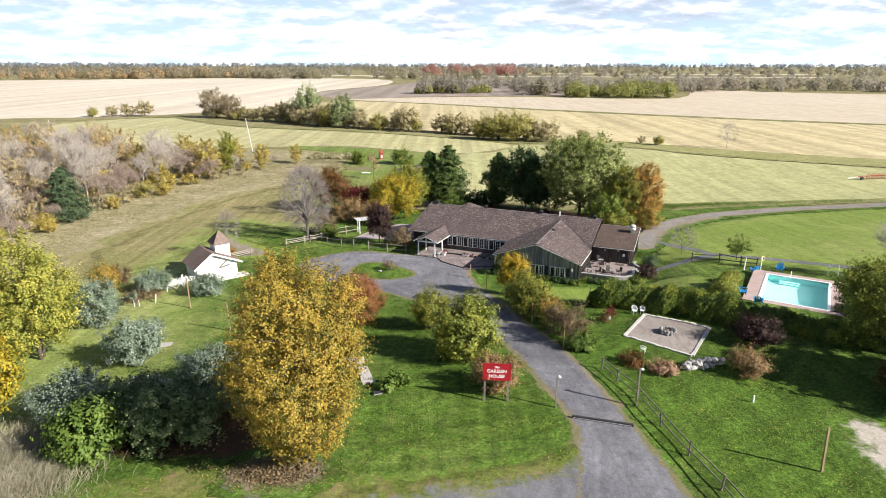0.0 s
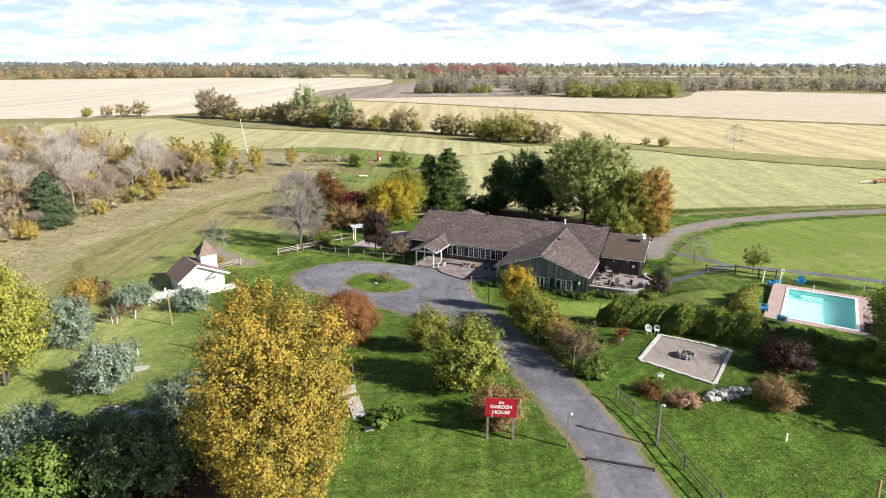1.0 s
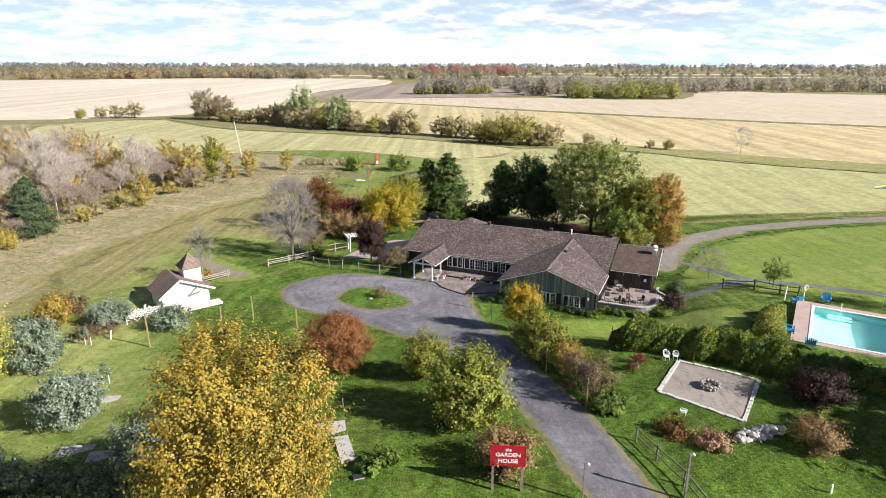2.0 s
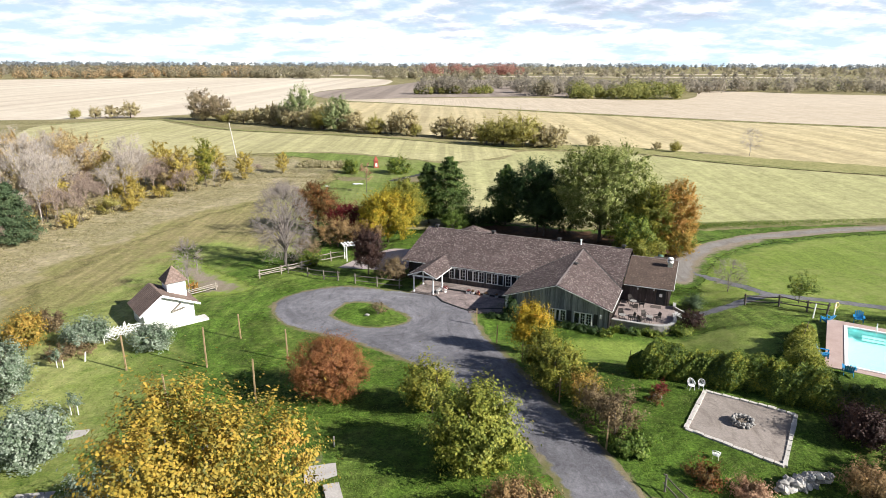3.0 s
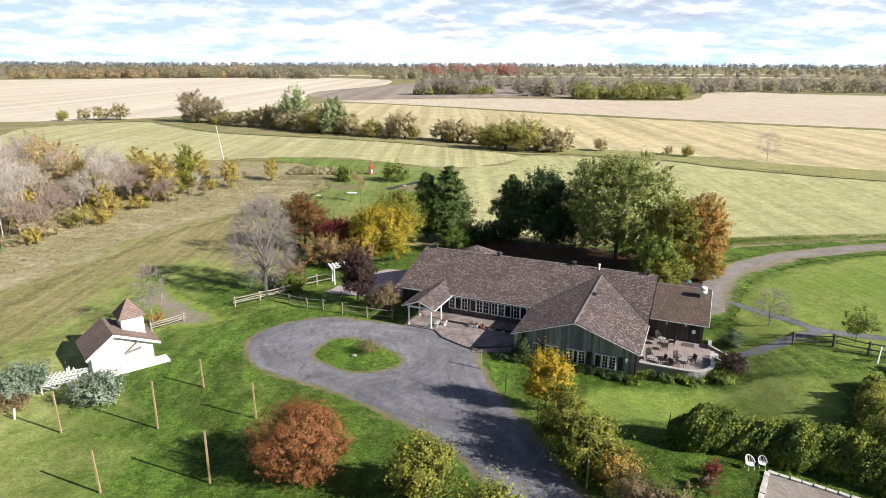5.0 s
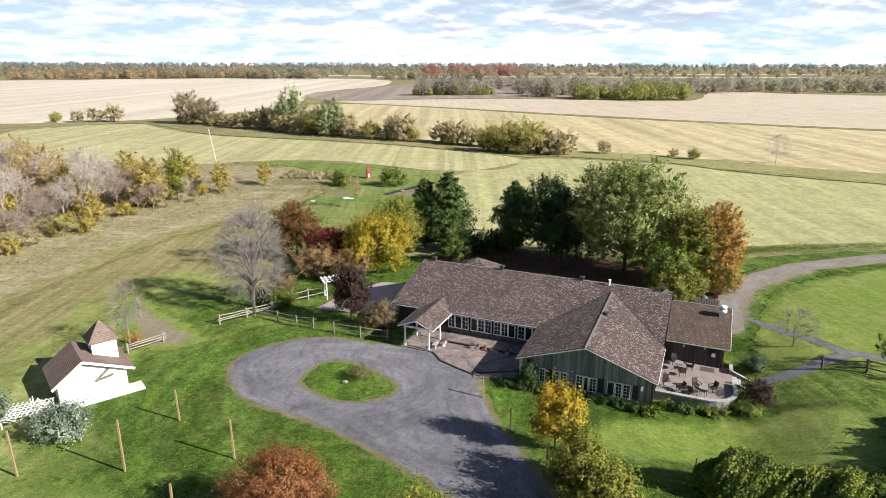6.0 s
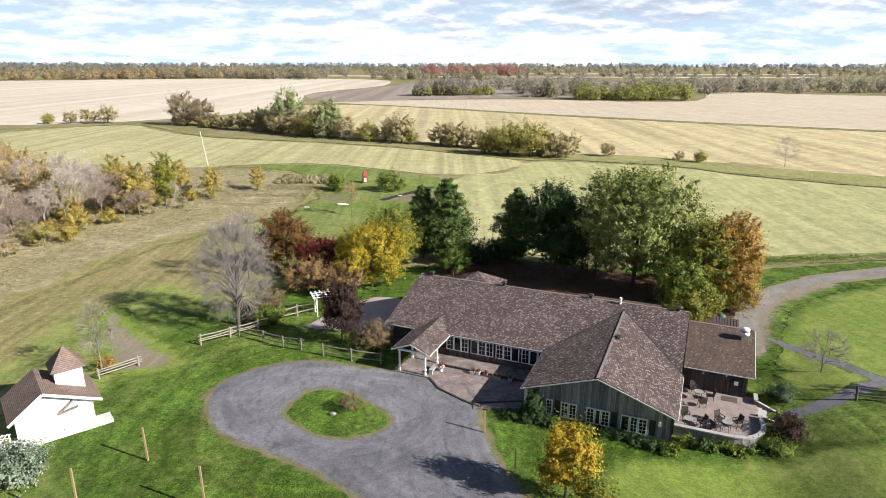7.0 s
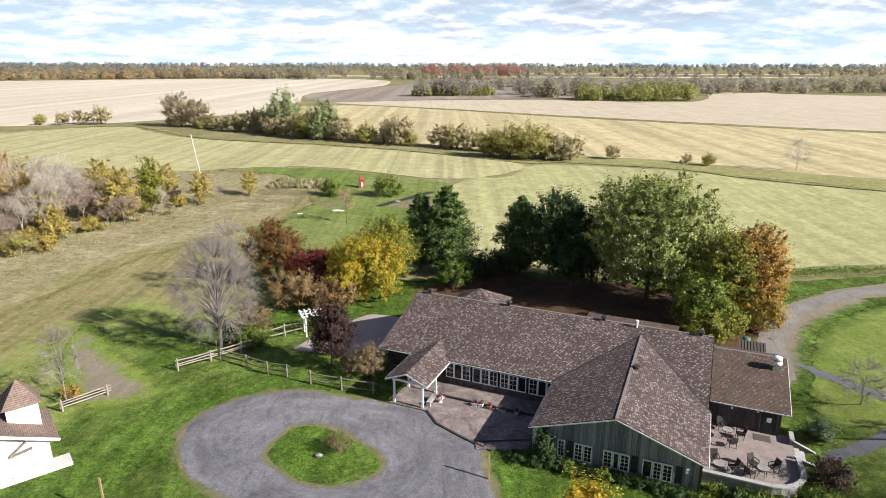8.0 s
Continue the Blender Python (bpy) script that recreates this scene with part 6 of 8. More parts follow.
ad = adirondack(at(36.6, 67.5, 0.08, 200))
copy_thing(ad, at(39.5, 67.4, 0.08, -30)), copy_thing(ad, at(31.6, 59.6, 0.08, 60)), copy_thing(ad, at(31.7, 56.4, 0.12, 150))
post(36.1, 68.9, 1.5, 0.05, M_white, "white pole standing beside the pool", (0.15, 0.1))
buoy = thing("life_ring", at(37.9, 68.6, 0, 20), "faded yellow life ring on a white post", "life ring")
part("post", Geo().box(-0.04, 0.04, -0.04, 0.04, 0, 1.7), M_white, buoy)
part("ring", Geo().tube([(0.28 * math.cos(a), -0.08, 1.45 + 0.28 * math.sin(a)) for a in np.linspace(0, 6.2832, 17)], [0.06] * 17, 8, False), M_yellow, buoy)
lad = thing("pool_ladder_frame", at(44.5, 65.4, 0.05, -30), "white tubular frame beside the pool", "frame")
for x in (-0.5, 0.5):
    part("upright", Geo().tube([(x, 0, 0), (x, 0, 1.3)], [0.035, 0.035], 6), M_white, lad)
for z in (0.5, 1.0, 1.28):
    part("bar", Geo().tube([(-0.5, 0, z), (0.5, 0, z)], [0.03, 0.03], 6), M_white, lad)

# ---- back garden and far poles ----
pole = thing("utility_pole", at(-54.9, 176.4), "pale leaning utility pole at the field edge", "pole")
part("shaft", Geo().tube([(0, 0, -0.3), (-1.3, 0, 9.4)], [0.14, 0.1], 8), M_stone, pole)
toy = thing("garden_tower", at(-16.9, 164.6, 0, 15) @ Matrix.Diagonal((0.75, 0.75, 0.8, 1)), "small red wooden play tower on the back lawn", "tower")
part("roof", Geo().poly([(-0.8, -0.8, 2.0), (0.8, -0.8, 2.0), (0, 0, 3.6)]).poly([(0.8, -0.8, 2.0), (0.8, 0.8, 2.0), (0, 0, 3.6)]).poly([(0.8, 0.8, 2.0), (-0.8, 0.8, 2.0), (0, 0, 3.6)]).poly([(-0.8, 0.8, 2.0), (-0.8, -0.8, 2.0), (0, 0, 3.6)]), M_rust, toy)
part("body", Geo().hexa([(-0.8, -0.8, 0), (0.8, -0.8, 0), (0.8, 0.8, 0), (-0.8, 0.8, 0), (-0.55, -0.55, 2.0), (0.55, -0.55, 2.0), (0.55, 0.55, 2.0), (-0.55, 0.55, 2.0)]), M_rust, toy)
part("opening", Geo().box(-0.3, 0.3, -0.84, -0.7, 0.4, 1.4), M_white, toy)

# concrete strip and culvert on the front lawn
STRIP = "cracked concrete slab lying in the lawn"


def strip_slab(x, y, lx, ly, turn, label):
    g = Geo().hexa([(-lx, -ly, -0.3), (lx, -ly, -0.3), (lx, ly, -0.3), (-lx, ly, -0.3), (-lx * 0.98, -ly * 0.985, 0.08), (lx * 0.97, -ly * 0.98, 0.09), (lx * 0.98, ly * 0.98, 0.07), (-lx * 0.97, ly * 0.985, 0.09)])
    o = tagged(new("concrete_slab", g.mesh("concrete_slab", M_slab)), label, "slab", "concrete slabs")
    o.matrix_world = at(x, y, 0, turn)
    return o


strip_slab(-7.15, 44.6, 1.0, 0.98, 14, STRIP), strip_slab(-5.6, 41.35, 0.48, 2.2, 19, STRIP)
for x, y, lx, ly, turn in ((-26.0, 50.6, 1.1, 0.6, 8), (-23.8, 43.1, 1.1, 0.6, 10), (-21.4, 42.3, 1.1, 0.6, 12), (-16.5, 43.6, 1.6, 0.5, 12)):
    strip_slab(x, y, lx, ly, turn, "pale concrete slab among the silver shrubs")
lay("bare_soil", M_wornlawn, area([(-10.2, 46.2), (-8.6, 47.6), (-6.9, 47.2), (-6.4, 45.6), (-8.6, 44.6)], 0.2, 1.6, 52, 0.5), (-14, 40, -2, 52), 0.3, 0.05, "bare brown soil beside the concrete slab", "bare ground")
for x, y in ((-6.9, 47.9),):
    post(x, y, 0.8, 0.04, M_rock, "short grey stake in the lawn")
culv = thing("culvert_box", at(-4.5, 38.9, 0, 20) @ Matrix.Diagonal((0.6, 0.6, 0.6, 1)), "dark wooden box over a drain in the lawn", "box")
part("lid", Geo().box(-0.6, 0.6, -0.35, 0.35, 0.25, 0.32), M_dark, culv)
part("side", Geo().box(-0.55, 0.55, -0.3, 0.3, -0.2, 0.25), M_rock, culv)

# hay rake left standing in the field
rake = thing("hay_rake", at(98.5, 138.0, 0, 8), "red wheeled hay rake standing in the field", "farm machine")
part("beam", Geo().beam((-5.5, 0, 0.9), (4.5, 0.6, 0.9), 0.16, 0.16), M_rust, rake)
part("drawbar", Geo().beam((-5.5, 0, 0.8), (-8.0, 0, 0.5), 0.12, 0.12), M_white, rake, "pale drawbar")
for i in range(6):
    x = -2.6 + 1.25 * i
    wheel = part("rake_wheel", Geo().tube([(x + 0.65 * math.cos(a), 0.3 + 0.2 * math.cos(a), 0.8 + 0.65 * math.sin(a)) for a in np.linspace(0, 6.2832, 15)], [0.05] * 15, 5, False), M_rust, rake)
    for a in (0.2, 1.25, 2.3):
        part("spoke", Geo().beam((x - 0.65 * math.cos(a), 0.3 - 0.2 * math.cos(a), 0.8 - 0.65 * math.sin(a)), (x + 0.65 * math.cos(a), 0.3 + 0.2 * math.cos(a), 0.8 + 0.65 * math.sin(a)), 0.05, 0.05), M_rust, wheel)
for x in (-4.4, 4.2):
    part("tyre", Geo().tube([(x, -0.15, 0.38), (x, 0.15, 0.38)], [0.38, 0.38], 14), M_dark, rake, "black rubber tyre")
cart = thing("garden_cart", at(-52.3, 155.7, 0, 25), "dark blue cart parked in the weeds", "cart")
part("tub", Geo().hexa([(-1.1, -0.6, 0.5), (1.1, -0.6, 0.5), (1.1, 0.6, 0.5), (-1.1, 0.6, 0.5), (-1.3, -0.75, 1.2), (1.3, -0.75, 1.2), (1.3, 0.75, 1.2), (-1.3, 0.75, 1.2)]), M_dark, cart)
for w in (-0.72, 0.72):
    part("wheel", Geo().tube([(0, w - 0.08, 0.4), (0, w + 0.08, 0.4)], [0.4, 0.4], 14), M_dark, cart)
part("handle", Geo().beam((-1.2, 0, 0.6), (-2.2, 0, 0.9), 0.06, 0.06), M_white, cart)
lay("plastic_mulch", M_dark, ribbon([(-11.5, 149.5), (-7, 154.5), (-2.5, 160)], 0.8, 0.15, 2, 43), (-16, 144, 2, 164), 0.5, 0.10, "strip of black plastic over a garden bed", "plastic sheet")
for x, y, s_ in ((-25.1, 143.6, 0.5), (-8.5, 152.6, 0.45), (-4.5, 157.4, 0.45)):
    o = tagged(new("tarp_scrap", ROCKS[2].copy()), "crumpled white plastic scrap on the grass", "tarp")
    o.data.materials.clear(), o.data.materials.append(M_white)
    o.matrix_world = at(x, y, 0.1) @ Matrix.Diagonal((s_ * 2.4, s_ * 1.4, s_ * 0.7, 1))
fl = tagged(new("garden_stone", ROCKS[3].copy()), "pale stone between the flower clumps", "stone")
fl.matrix_world = at(15.75, 53.2, 0.2) @ Matrix.Diagonal((0.9, 0.7, 0.8, 1))
st = tagged(new("marker_stone", ROCKS[4].copy()), "pale stone beside the silver shrub", "stone")
st.matrix_world = at(-28.9, 47.0, 0.15) @ Matrix.Diagonal((0.5, 0.4, 0.7, 1))
post(-32.2, 63.3, 1.0, 0.05, M_white, "short white stake beside the garden bed", (0.2, 0))

# ---- plants ----


def leaf_mesh(name, centers, normals, sizes, mat, rs, shape=1.5, loose=0.75):
    """Many small folded leaves, each its own island: four corners round each centre."""
    n = len(centers)
    nn = normals + rs.normal(0, loose, (n, 3))
    nn /= np.linalg.norm(nn, axis=1, keepdims=True) + 1e-9
    a = np.cross(nn, rs.normal(0, 1, (n, 3)))
    a /= np.linalg.norm(a, axis=1, keepdims=True) + 1e-9
    b = np.cross(nn, a)
    s = sizes[:, None]
    v = np.stack([centers - a * s * 0.5 * shape, centers - b * s * 0.5 + nn * s * 0.1, centers + a * s * 0.5 * shape, centers + b * s * 0.5 + nn * s * 0.1], 1).reshape(-1, 3)
    m = bpy.data.meshes.new(name)
    m.vertices.add(4 * n), m.loops.add(4 * n), m.polygons.add(n)
    m.vertices.foreach_set("co", v.astype(np.float32).ravel())
    m.loops.foreach_set("vertex_index", np.arange(4 * n, dtype=np.int32))
    m.polygons.foreach_set("loop_start", np.arange(0, 4 * n, 4, dtype=np.int32))
    m.materials.append(mat)
    m.update(calc_edges=True)
    return m


def crown_points(rs, n, rx, ry, rz, cz, clump, rough=0.3, low=-1.0, hollow=0.45, per=60):
    """Leaf centres and normals in clumps over a crown of several lobes."""
    k = max(8, n // per)
    axes = np.array([rx, ry, rz])
    lobes = 9 + int(min(rx, 7) * 1.9)
    g = (np.arange(lobes) + 0.5) / lobes
    az, lz = np.arange(lobes) * 2.4 + rs.rand() * 6.28, 1 - (1 - low * 0.8) * g
    ring = np.sqrt(np.maximum(0, 1 - lz ** 2))
    cen = np.stack([np.cos(az) * ring, np.sin(az) * ring, lz], 1) * (0.50 + rough * rs.uniform(-0.4, 0.5, lobes))[:, None]
    rad = rs.uniform(0.38, 0.58, lobes)
    which = rs.randint(0, lobes, k)
    d = rs.normal(0, 1, (k, 3)) + cen[which] * 1.3
    d /= np.linalg.norm(d, axis=1, keepdims=True)
    r = (hollow + (1 - hollow) * rs.rand(k) ** 0.45) * rad[which] * (1 + rough * rs.uniform(-0.5, 0.35, k))
    c = (cen[which] + d * r[:, None]) * axes + np.array([0, 0, cz])
    tips = rs.rand(k) < 0.12
    c[tips] += d[tips] * axes * rs.uniform(0.03, 0.11, tips.sum())[:, None]
    i = rs.randint(0, k, n)
    size = np.where(tips, 0.5, 1.0) * clump * (0.5 + rs.rand(k))
    run = d * np.array([1, 1, 0.6]) + np.array([0, 0, 0.45]) + rs.normal(0, 0.35, (k, 3))
    run /= np.linalg.norm(run, axis=1, keepdims=True)
    q = c[i] + run[i] * (rs.normal(0, 0.85, n) * size[i])[:, None] + rs.normal(0, 1, (n, 3)) * size[i][:, None] * 0.27
    nrm = d[i] * 0.8 + (q - c[i]) * 0.5 / clump
    nrm[:, 2] += 0.3
    q[:, 2] = np.maximum(q[:, 2], 0.08 + 0.2 * rs.rand(n))
    return q, nrm, c


def limbs(rs, h, rad, targets, fork=0.3, stems=1):
    """A tapered trunk and limbs that reach out to the clumps."""
    g = Geo()
    for s in range(stems):
        off = np.array([0, 0, 0]) if stems == 1 else np.append(rs.normal(0, 0.25, 2), 0)
        bend = rs.normal(0, 0.03 * h, (4, 3)) * np.array([1, 1, 0.2])
        line = [off + np.array([0, 0, -0.2])] + [off * (1 + f) + np.array([0, 0, h * f]) + bend[i] * f for i, f in enumerate((0.2, 0.45, 0.7, 0.92))]
        g.tube(line, [rad, rad * 0.8, rad * 0.55, rad * 0.32, rad * 0.08], 7)
        for t in targets[s::stems]:
            f = min(0.85, max(fork * 0.6, (t[2] / h) * rs.uniform(0.45, 0.75)))
            j = f * 4.3
            a = np.array(line[min(4, int(j) + 0)])
            b = np.array(line[min(4, int(j) + 1)])
            st = a + (b - a) * (j - int(j))
            mid = st * 0.45 + t * 0.55 + np.array([0, 0, 0.06 * h]) * rs.uniform(-0.5, 1)
            r0 = rad * (0.42 - 0.3 * f)
            g.tube([st, mid, t], [r0, r0 * 0.6, r0 * 0.15], 5, False)
    return g


def broadleaf(name, x, y, h, w, mat, label, n=5000, leaf=0.22, clump=0.55, base=0.12, trunk=0.16, seed=1, category="tree", group="", rough=0.3, deep=None, stems=1, bark=None, hollow=0.45, low=-1.0, taper=0.0):
    """A tree or shrub: trunk with limbs, and a crown of many leaves."""
    rs = np.random.RandomState(seed)
    n, leaf = (int(n * 2.3), leaf * 0.5) if y < 75 and n < 13000 else (int(n * 2.0), leaf * 0.55) if y < 130 else (int(n * 1.3), leaf * 0.65)
    ob = thing(name, at(x, y), label, category, group)
    z0 = base * h
    rz, cz = (h - z0) / 2 * 0.93, z0 + (h - z0) / 2
    if stems > 1:
        rz, cz = rz * 1.08, cz - 0.04 * h
    q, nrm, c = crown_points(rs, n, w / 2 * 0.93, (deep or w) / 2 * 0.93, rz, cz, clump, rough, low, hollow)
    for pts in (q, c):
        pts[:, :2] *= (1 - taper * np.clip(1 - pts[:, 2] / (0.5 * h), 0, 1) ** 1.3)[:, None]
    pick = c[rs.permutation(len(c))[:min(26, len(c))]]
    part("trunk", limbs(rs, h * 0.9, trunk, pick, 0.25, stems), bark or M_bark, ob, smooth=True)
    part("crown", leaf_mesh("crown", q, nrm, leaf * (0.6 + 0.8 * rs.rand(n)), mat, rs, 1.5, 0.45), mat, ob)
    return ob


def conifer(name, x, y, h, w, mat, label, seed=1, n=5200, leaf=0.34, droop=0.18, full=0.75, gaps=0.1):
    """Whorls of branches, each a flat spray of needle tufts, that thin out to a tip; a pine's branches rise, a spruce's hang."""
    rs = np.random.RandomState(seed)
    ob = thing(name, at(x, y), label, "tree", "conifers")
    g = Geo().tube([(0, 0, -0.2), (0, 0, h * 0.5), (0, 0, h * 0.98)], [0.17, 0.1, 0.02], 7)
    pts, nr = [], []
    n, leaf = int(n * 3.2), leaf * 0.42
    lev = int(h * 2.6)
    per = n // (lev * 9)
    for i in range(lev):
        f = (i + 0.5) / lev
        L = w / 2 * (1 - f) ** full * min(1.0, 0.55 + 2.2 * f) * rs.uniform(0.8, 1.15) + 0.22
        for j in range(9):
            if rs.rand() < gaps:
                continue
            a = 6.283 * j / 9 + i * 0.7 + rs.uniform(-0.3, 0.3)
            l = L * rs.uniform(0.55, 1.2)
            z = h * (0.06 + 0.90 * f) + rs.uniform(-0.2, 0.2)
            root = np.array([0, 0, z])
            tip = np.array([l * math.cos(a), l * math.sin(a), z - droop * l * (1 - 0.8 * f)])
            if j % 2 == 0:
                g.tube([root, tip], [0.035, 0.01], 4, False)
            k = max(3, int(2 + l * 2.6))
            hub = 0.25 + 0.78 * rs.rand(k) ** 0.7
            side = np.array([-math.sin(a), math.cos(a), 0])
            hubs = root + (tip - root) * hub[:, None] + side * (rs.normal(0, 0.26, k) * l * (0.35 + 0.4 * hub))[:, None] + np.array([0, 0, 0.06]) * rs.normal(0, 1, (k, 1))
            which = rs.randint(0, k, per)
            p = hubs[which] + rs.normal(0, 1, (per, 3)) * np.array([0.15, 0.15, 0.11]) * (0.6 + 0.3 * min(l, 2.5))
            pts.append(p)
            nr.append(np.tile([math.cos(a) * 0.5, math.sin(a) * 0.5, 0.9], (per, 1)))
    pts, nr = np.concatenate(pts), np.concatenate(nr)
    part("trunk", g, M_bark, ob, smooth=True)
    part("crown", leaf_mesh("crown", pts, nr, leaf * (0.6 + 0.8 * rs.rand(len(pts))), mat, rs, 2.2, 0.5), mat, ob)
    return ob


def bare_meshes(h, spread_, seed, depth=5, twig=0.012, trunk=0.14, bole=0.34, up=0.12):
    """Trunk with limbs, and the fine twigs, of a leafless tree."""
    r = random.Random(seed)
    big, fine = Geo(), Geo()

    def grow(p, d, length, rad, level):
        bend = Vector((r.uniform(-1, 1), r.uniform(-1, 1), r.uniform(-0.2, 0.6))) * 0.22
        mid = p + d * length * 0.5 + bend * length * 0.2
        q = p + d * length + bend * length * 0.35
        g = big if level >= depth - 1 else fine
        g.tube([p, mid, q], [rad, rad * 0.8, max(twig, rad * 0.62)], 6 if level >= depth - 1 else 3, False)
        if level == 0:
            return
        k = (6 if bole < 0.3 else 4) if level == depth else r.choice((3, 4)) if level > 1 else r.choice((3, 4, 5))
        for i in range(k):
            az = 6.283 * (i + r.random() * 0.7) / k
            side = d.cross(Vector((math.cos(az), math.sin(az), 0.1)))
            nd = (d * r.uniform(0.55, 1.0) + side.normalized() * r.uniform(0.35, 0.75) * spread_ * (1.5 if level == depth and bole < 0.3 else 1.0) + Vector((0, 0, up))).normalized()
            t = r.uniform(0.45, 1.0)
            grow(p.lerp(q, t), nd, length * (r.uniform(0.55, 0.8) if level < depth or bole > 0.3 else r.uniform(1.5, 2.0)), max(twig, rad * 0.55 * r.uniform(0.8, 1.1)), level - 1)

    grow(Vector((0, 0, -0.2)), Vector((0, 0, 1)), h * bole, trunk, depth)
    return big, fine


def bare_tree(x, y, h, spread_, label, seed, depth=5, mat=None, group="", trunk=0.14, twig=0.012, name="bare_tree", haze=1, fine=0.045, bole=0.34, up=0.12, haze_mat=None):
    ob = thing(name, at(x, y), label, "tree", group)
    a, b = bare_meshes(h, spread_, seed, depth, twig, trunk, bole, up)
    part("trunk", a, mat or M_twig, ob, smooth=True)
    tagged(part("branch_work", b, mat or M_twig, ob), kind="stuff")
    ends = np.array(b.v[::9])
    rs = np.random.RandomState(seed)
    n = len(ends) * haze
    if not n:
        return ob
    q = np.repeat(ends, haze, 0) + rs.normal(0, 0.028 * h, (n, 3))
    q[:, 2] = np.maximum(q[:, 2], 0.2)
    up = rs.normal(0, 1, (n, 3)) * np.array([1, 1, 0.35])
    part("twig_crown", leaf_mesh("twig_crown", q, up, fine * (0.6 + 0.8 * rs.rand(n)), haze_mat or (L_twigred if mat is M_twigred else L_twig), rs, 9.0), M_twig, ob)
    return ob


def round_bare_tree(x, y, h, w, label, seed, mat, haze_mat, base=0.14, trunk=0.2, boughs=60, sprays=520, twigs=5):
    """A leafless tree with a rounded crown: boughs to inner points, sprays from those to the rim, fine twigs at the rim."""
    rs = np.random.RandomState(seed)
    ob = thing("bare_tree", at(x, y), label, "tree")
    axes, cen = np.array([w / 2, w / 2, h * (1 - base) / 2]), np.array([0, 0, h * (1 + base) / 2])

    def ball(n, r0, r1):
        d = rs.normal(0, 1, (n, 3))
        d /= np.linalg.norm(d, axis=1, keepdims=True)
        d[:, 2] = np.where(d[:, 2] < -0.8, -d[:, 2], d[:, 2])
        return d, cen + d * axes * rs.uniform(r0, r1, n)[:, None]

    _, inner = ball(boughs, 0.35, 0.75)
    part("trunk", limbs(rs, h * 0.8, trunk, inner, 0.2), mat, ob, smooth=True)
    d, rim = ball(sprays, 0.7, 1.0)
    g = Geo()
    for q, out in zip(rim, d):
        near = inner[np.argmin(((inner - q) ** 2).sum(1) + 0.6 * np.maximum(0, inner[:, 2] - q[2]))]
        mid = near * 0.5 + q * 0.5 + rs.normal(0, 0.05 * w / 4, 3)
        g.tube([near, mid, q], [0.022, 0.014, 0.008], 3, False)
        for _ in range(twigs):
            st = mid + (q - mid) * rs.uniform(0.2, 1.0)
            run = out * 0.7 + rs.normal(0, 0.5, 3) + np.array([0, 0, 0.35])
            g.tube([st, st + run / np.linalg.norm(run) * rs.uniform(0.3, 0.8) * (w / 8) ** 0.5], [0.009, 0.005], 3, False)
    tagged(part("branch_work", g, mat, ob), kind="stuff")
    n = sprays * 3
    i = rs.randint(0, sprays, n)
    q = rim[i] + rs.normal(0, 0.035 * w, (n, 3))
    part("twig_crown", leaf_mesh("twig_crown", q, np.cross(d[i], rs.normal(0, 1, (n, 3))), 0.022 * (0.6 + 0.8 * rs.rand(n)), haze_mat, rs, 14.0), haze_mat, ob)
    return ob


def again(ob, x, y, s=1.0, turn=0.0, label="", wide=None):
    """Another of the same tree elsewhere, turned and sized."""
    c = copy_thing(ob, at(x, y, 0, turn))
    c.scale = ((wide or s), (wide or s), s)
    return tagged(c, label)


# front garden
broadleaf("maple_tree", -8.1, 30.4, 14.2, 9.4, L_yellow, "big yellow autumn tree on the front lawn", 56000, 0.145, 0.5, 0.0, 0.22, 3, rough=0.2, hollow=0.55, taper=0.5, stems=2)
broadleaf("round_shrub", -8.6, 55.4, 5.4, 6.2, L_rust, "round rust-red autumn shrub on the lawn", 26000, 0.115, 0.42, 0.0, 0.1, 4, "shrub", stems=5, rough=0.04, hollow=0.6)
broadleaf("shrub", -1.0, 52.6, 3.9, 4.0, L_olive, "green shrub beside the driveway", 5500, 0.2, 0.5, 0.02, 0.08, 5, "shrub", stems=3, rough=0.2)
broadleaf("shrub", 2.2, 45.2, 5.2, 5.8, L_pool, "large green and yellow shrub beside the driveway", 12000, 0.23, 0.55, 0.02, 0.1, 6, "shrub", stems=3, rough=0.25)
broadleaf("maple_tree", 7.9, 63.4, 5.0, 3.5, L_maple, "small golden maple beside the driveway", 6000, 0.2, 0.45, 0.06, 0.09, 7)
broadleaf("shrub", 8.3, 58.6, 3.6, 4.0, L_olive, "olive shrub in the driveway border", 5000, 0.2, 0.45, 0.02, 0.08, 8, "shrub", stems=3)
broadleaf("shrub", 8.9, 55.0, 3.8, 4.6, L_olive, "leafy yellow-green shrub in the driveway border", 6500, 0.2, 0.5, 0.02, 0.08, 9, "shrub", stems=3)
broadleaf("shrub", 10.3, 52.6, 2.9, 2.7, L_bronze, "orange-leaved shrub in the driveway border", 2600, 0.16, 0.4, 0.02, 0.06, 10, "shrub", stems=3)
broadleaf("shrub", 10.9, 50.0, 2.8, 3.2, L_tan, "dry tan shrub in the driveway border", 3500, 0.15, 0.4, 0.02, 0.06, 11, "shrub", stems=3)
broadleaf("shrub", 11.6, 47.6, 3.6, 2.8, L_tan, "brown half-bare shrub in the driveway border", 1900, 0.16, 0.4, 0.02, 0.06, 12, "shrub", stems=3)
broadleaf("shrub", 11.8, 46.4, 1.2, 2.4, L_fresh, "low leafy plant at the driveway edge", 1500, 0.24, 0.35, 0.0, 0.03, 13, "shrub", stems=2)
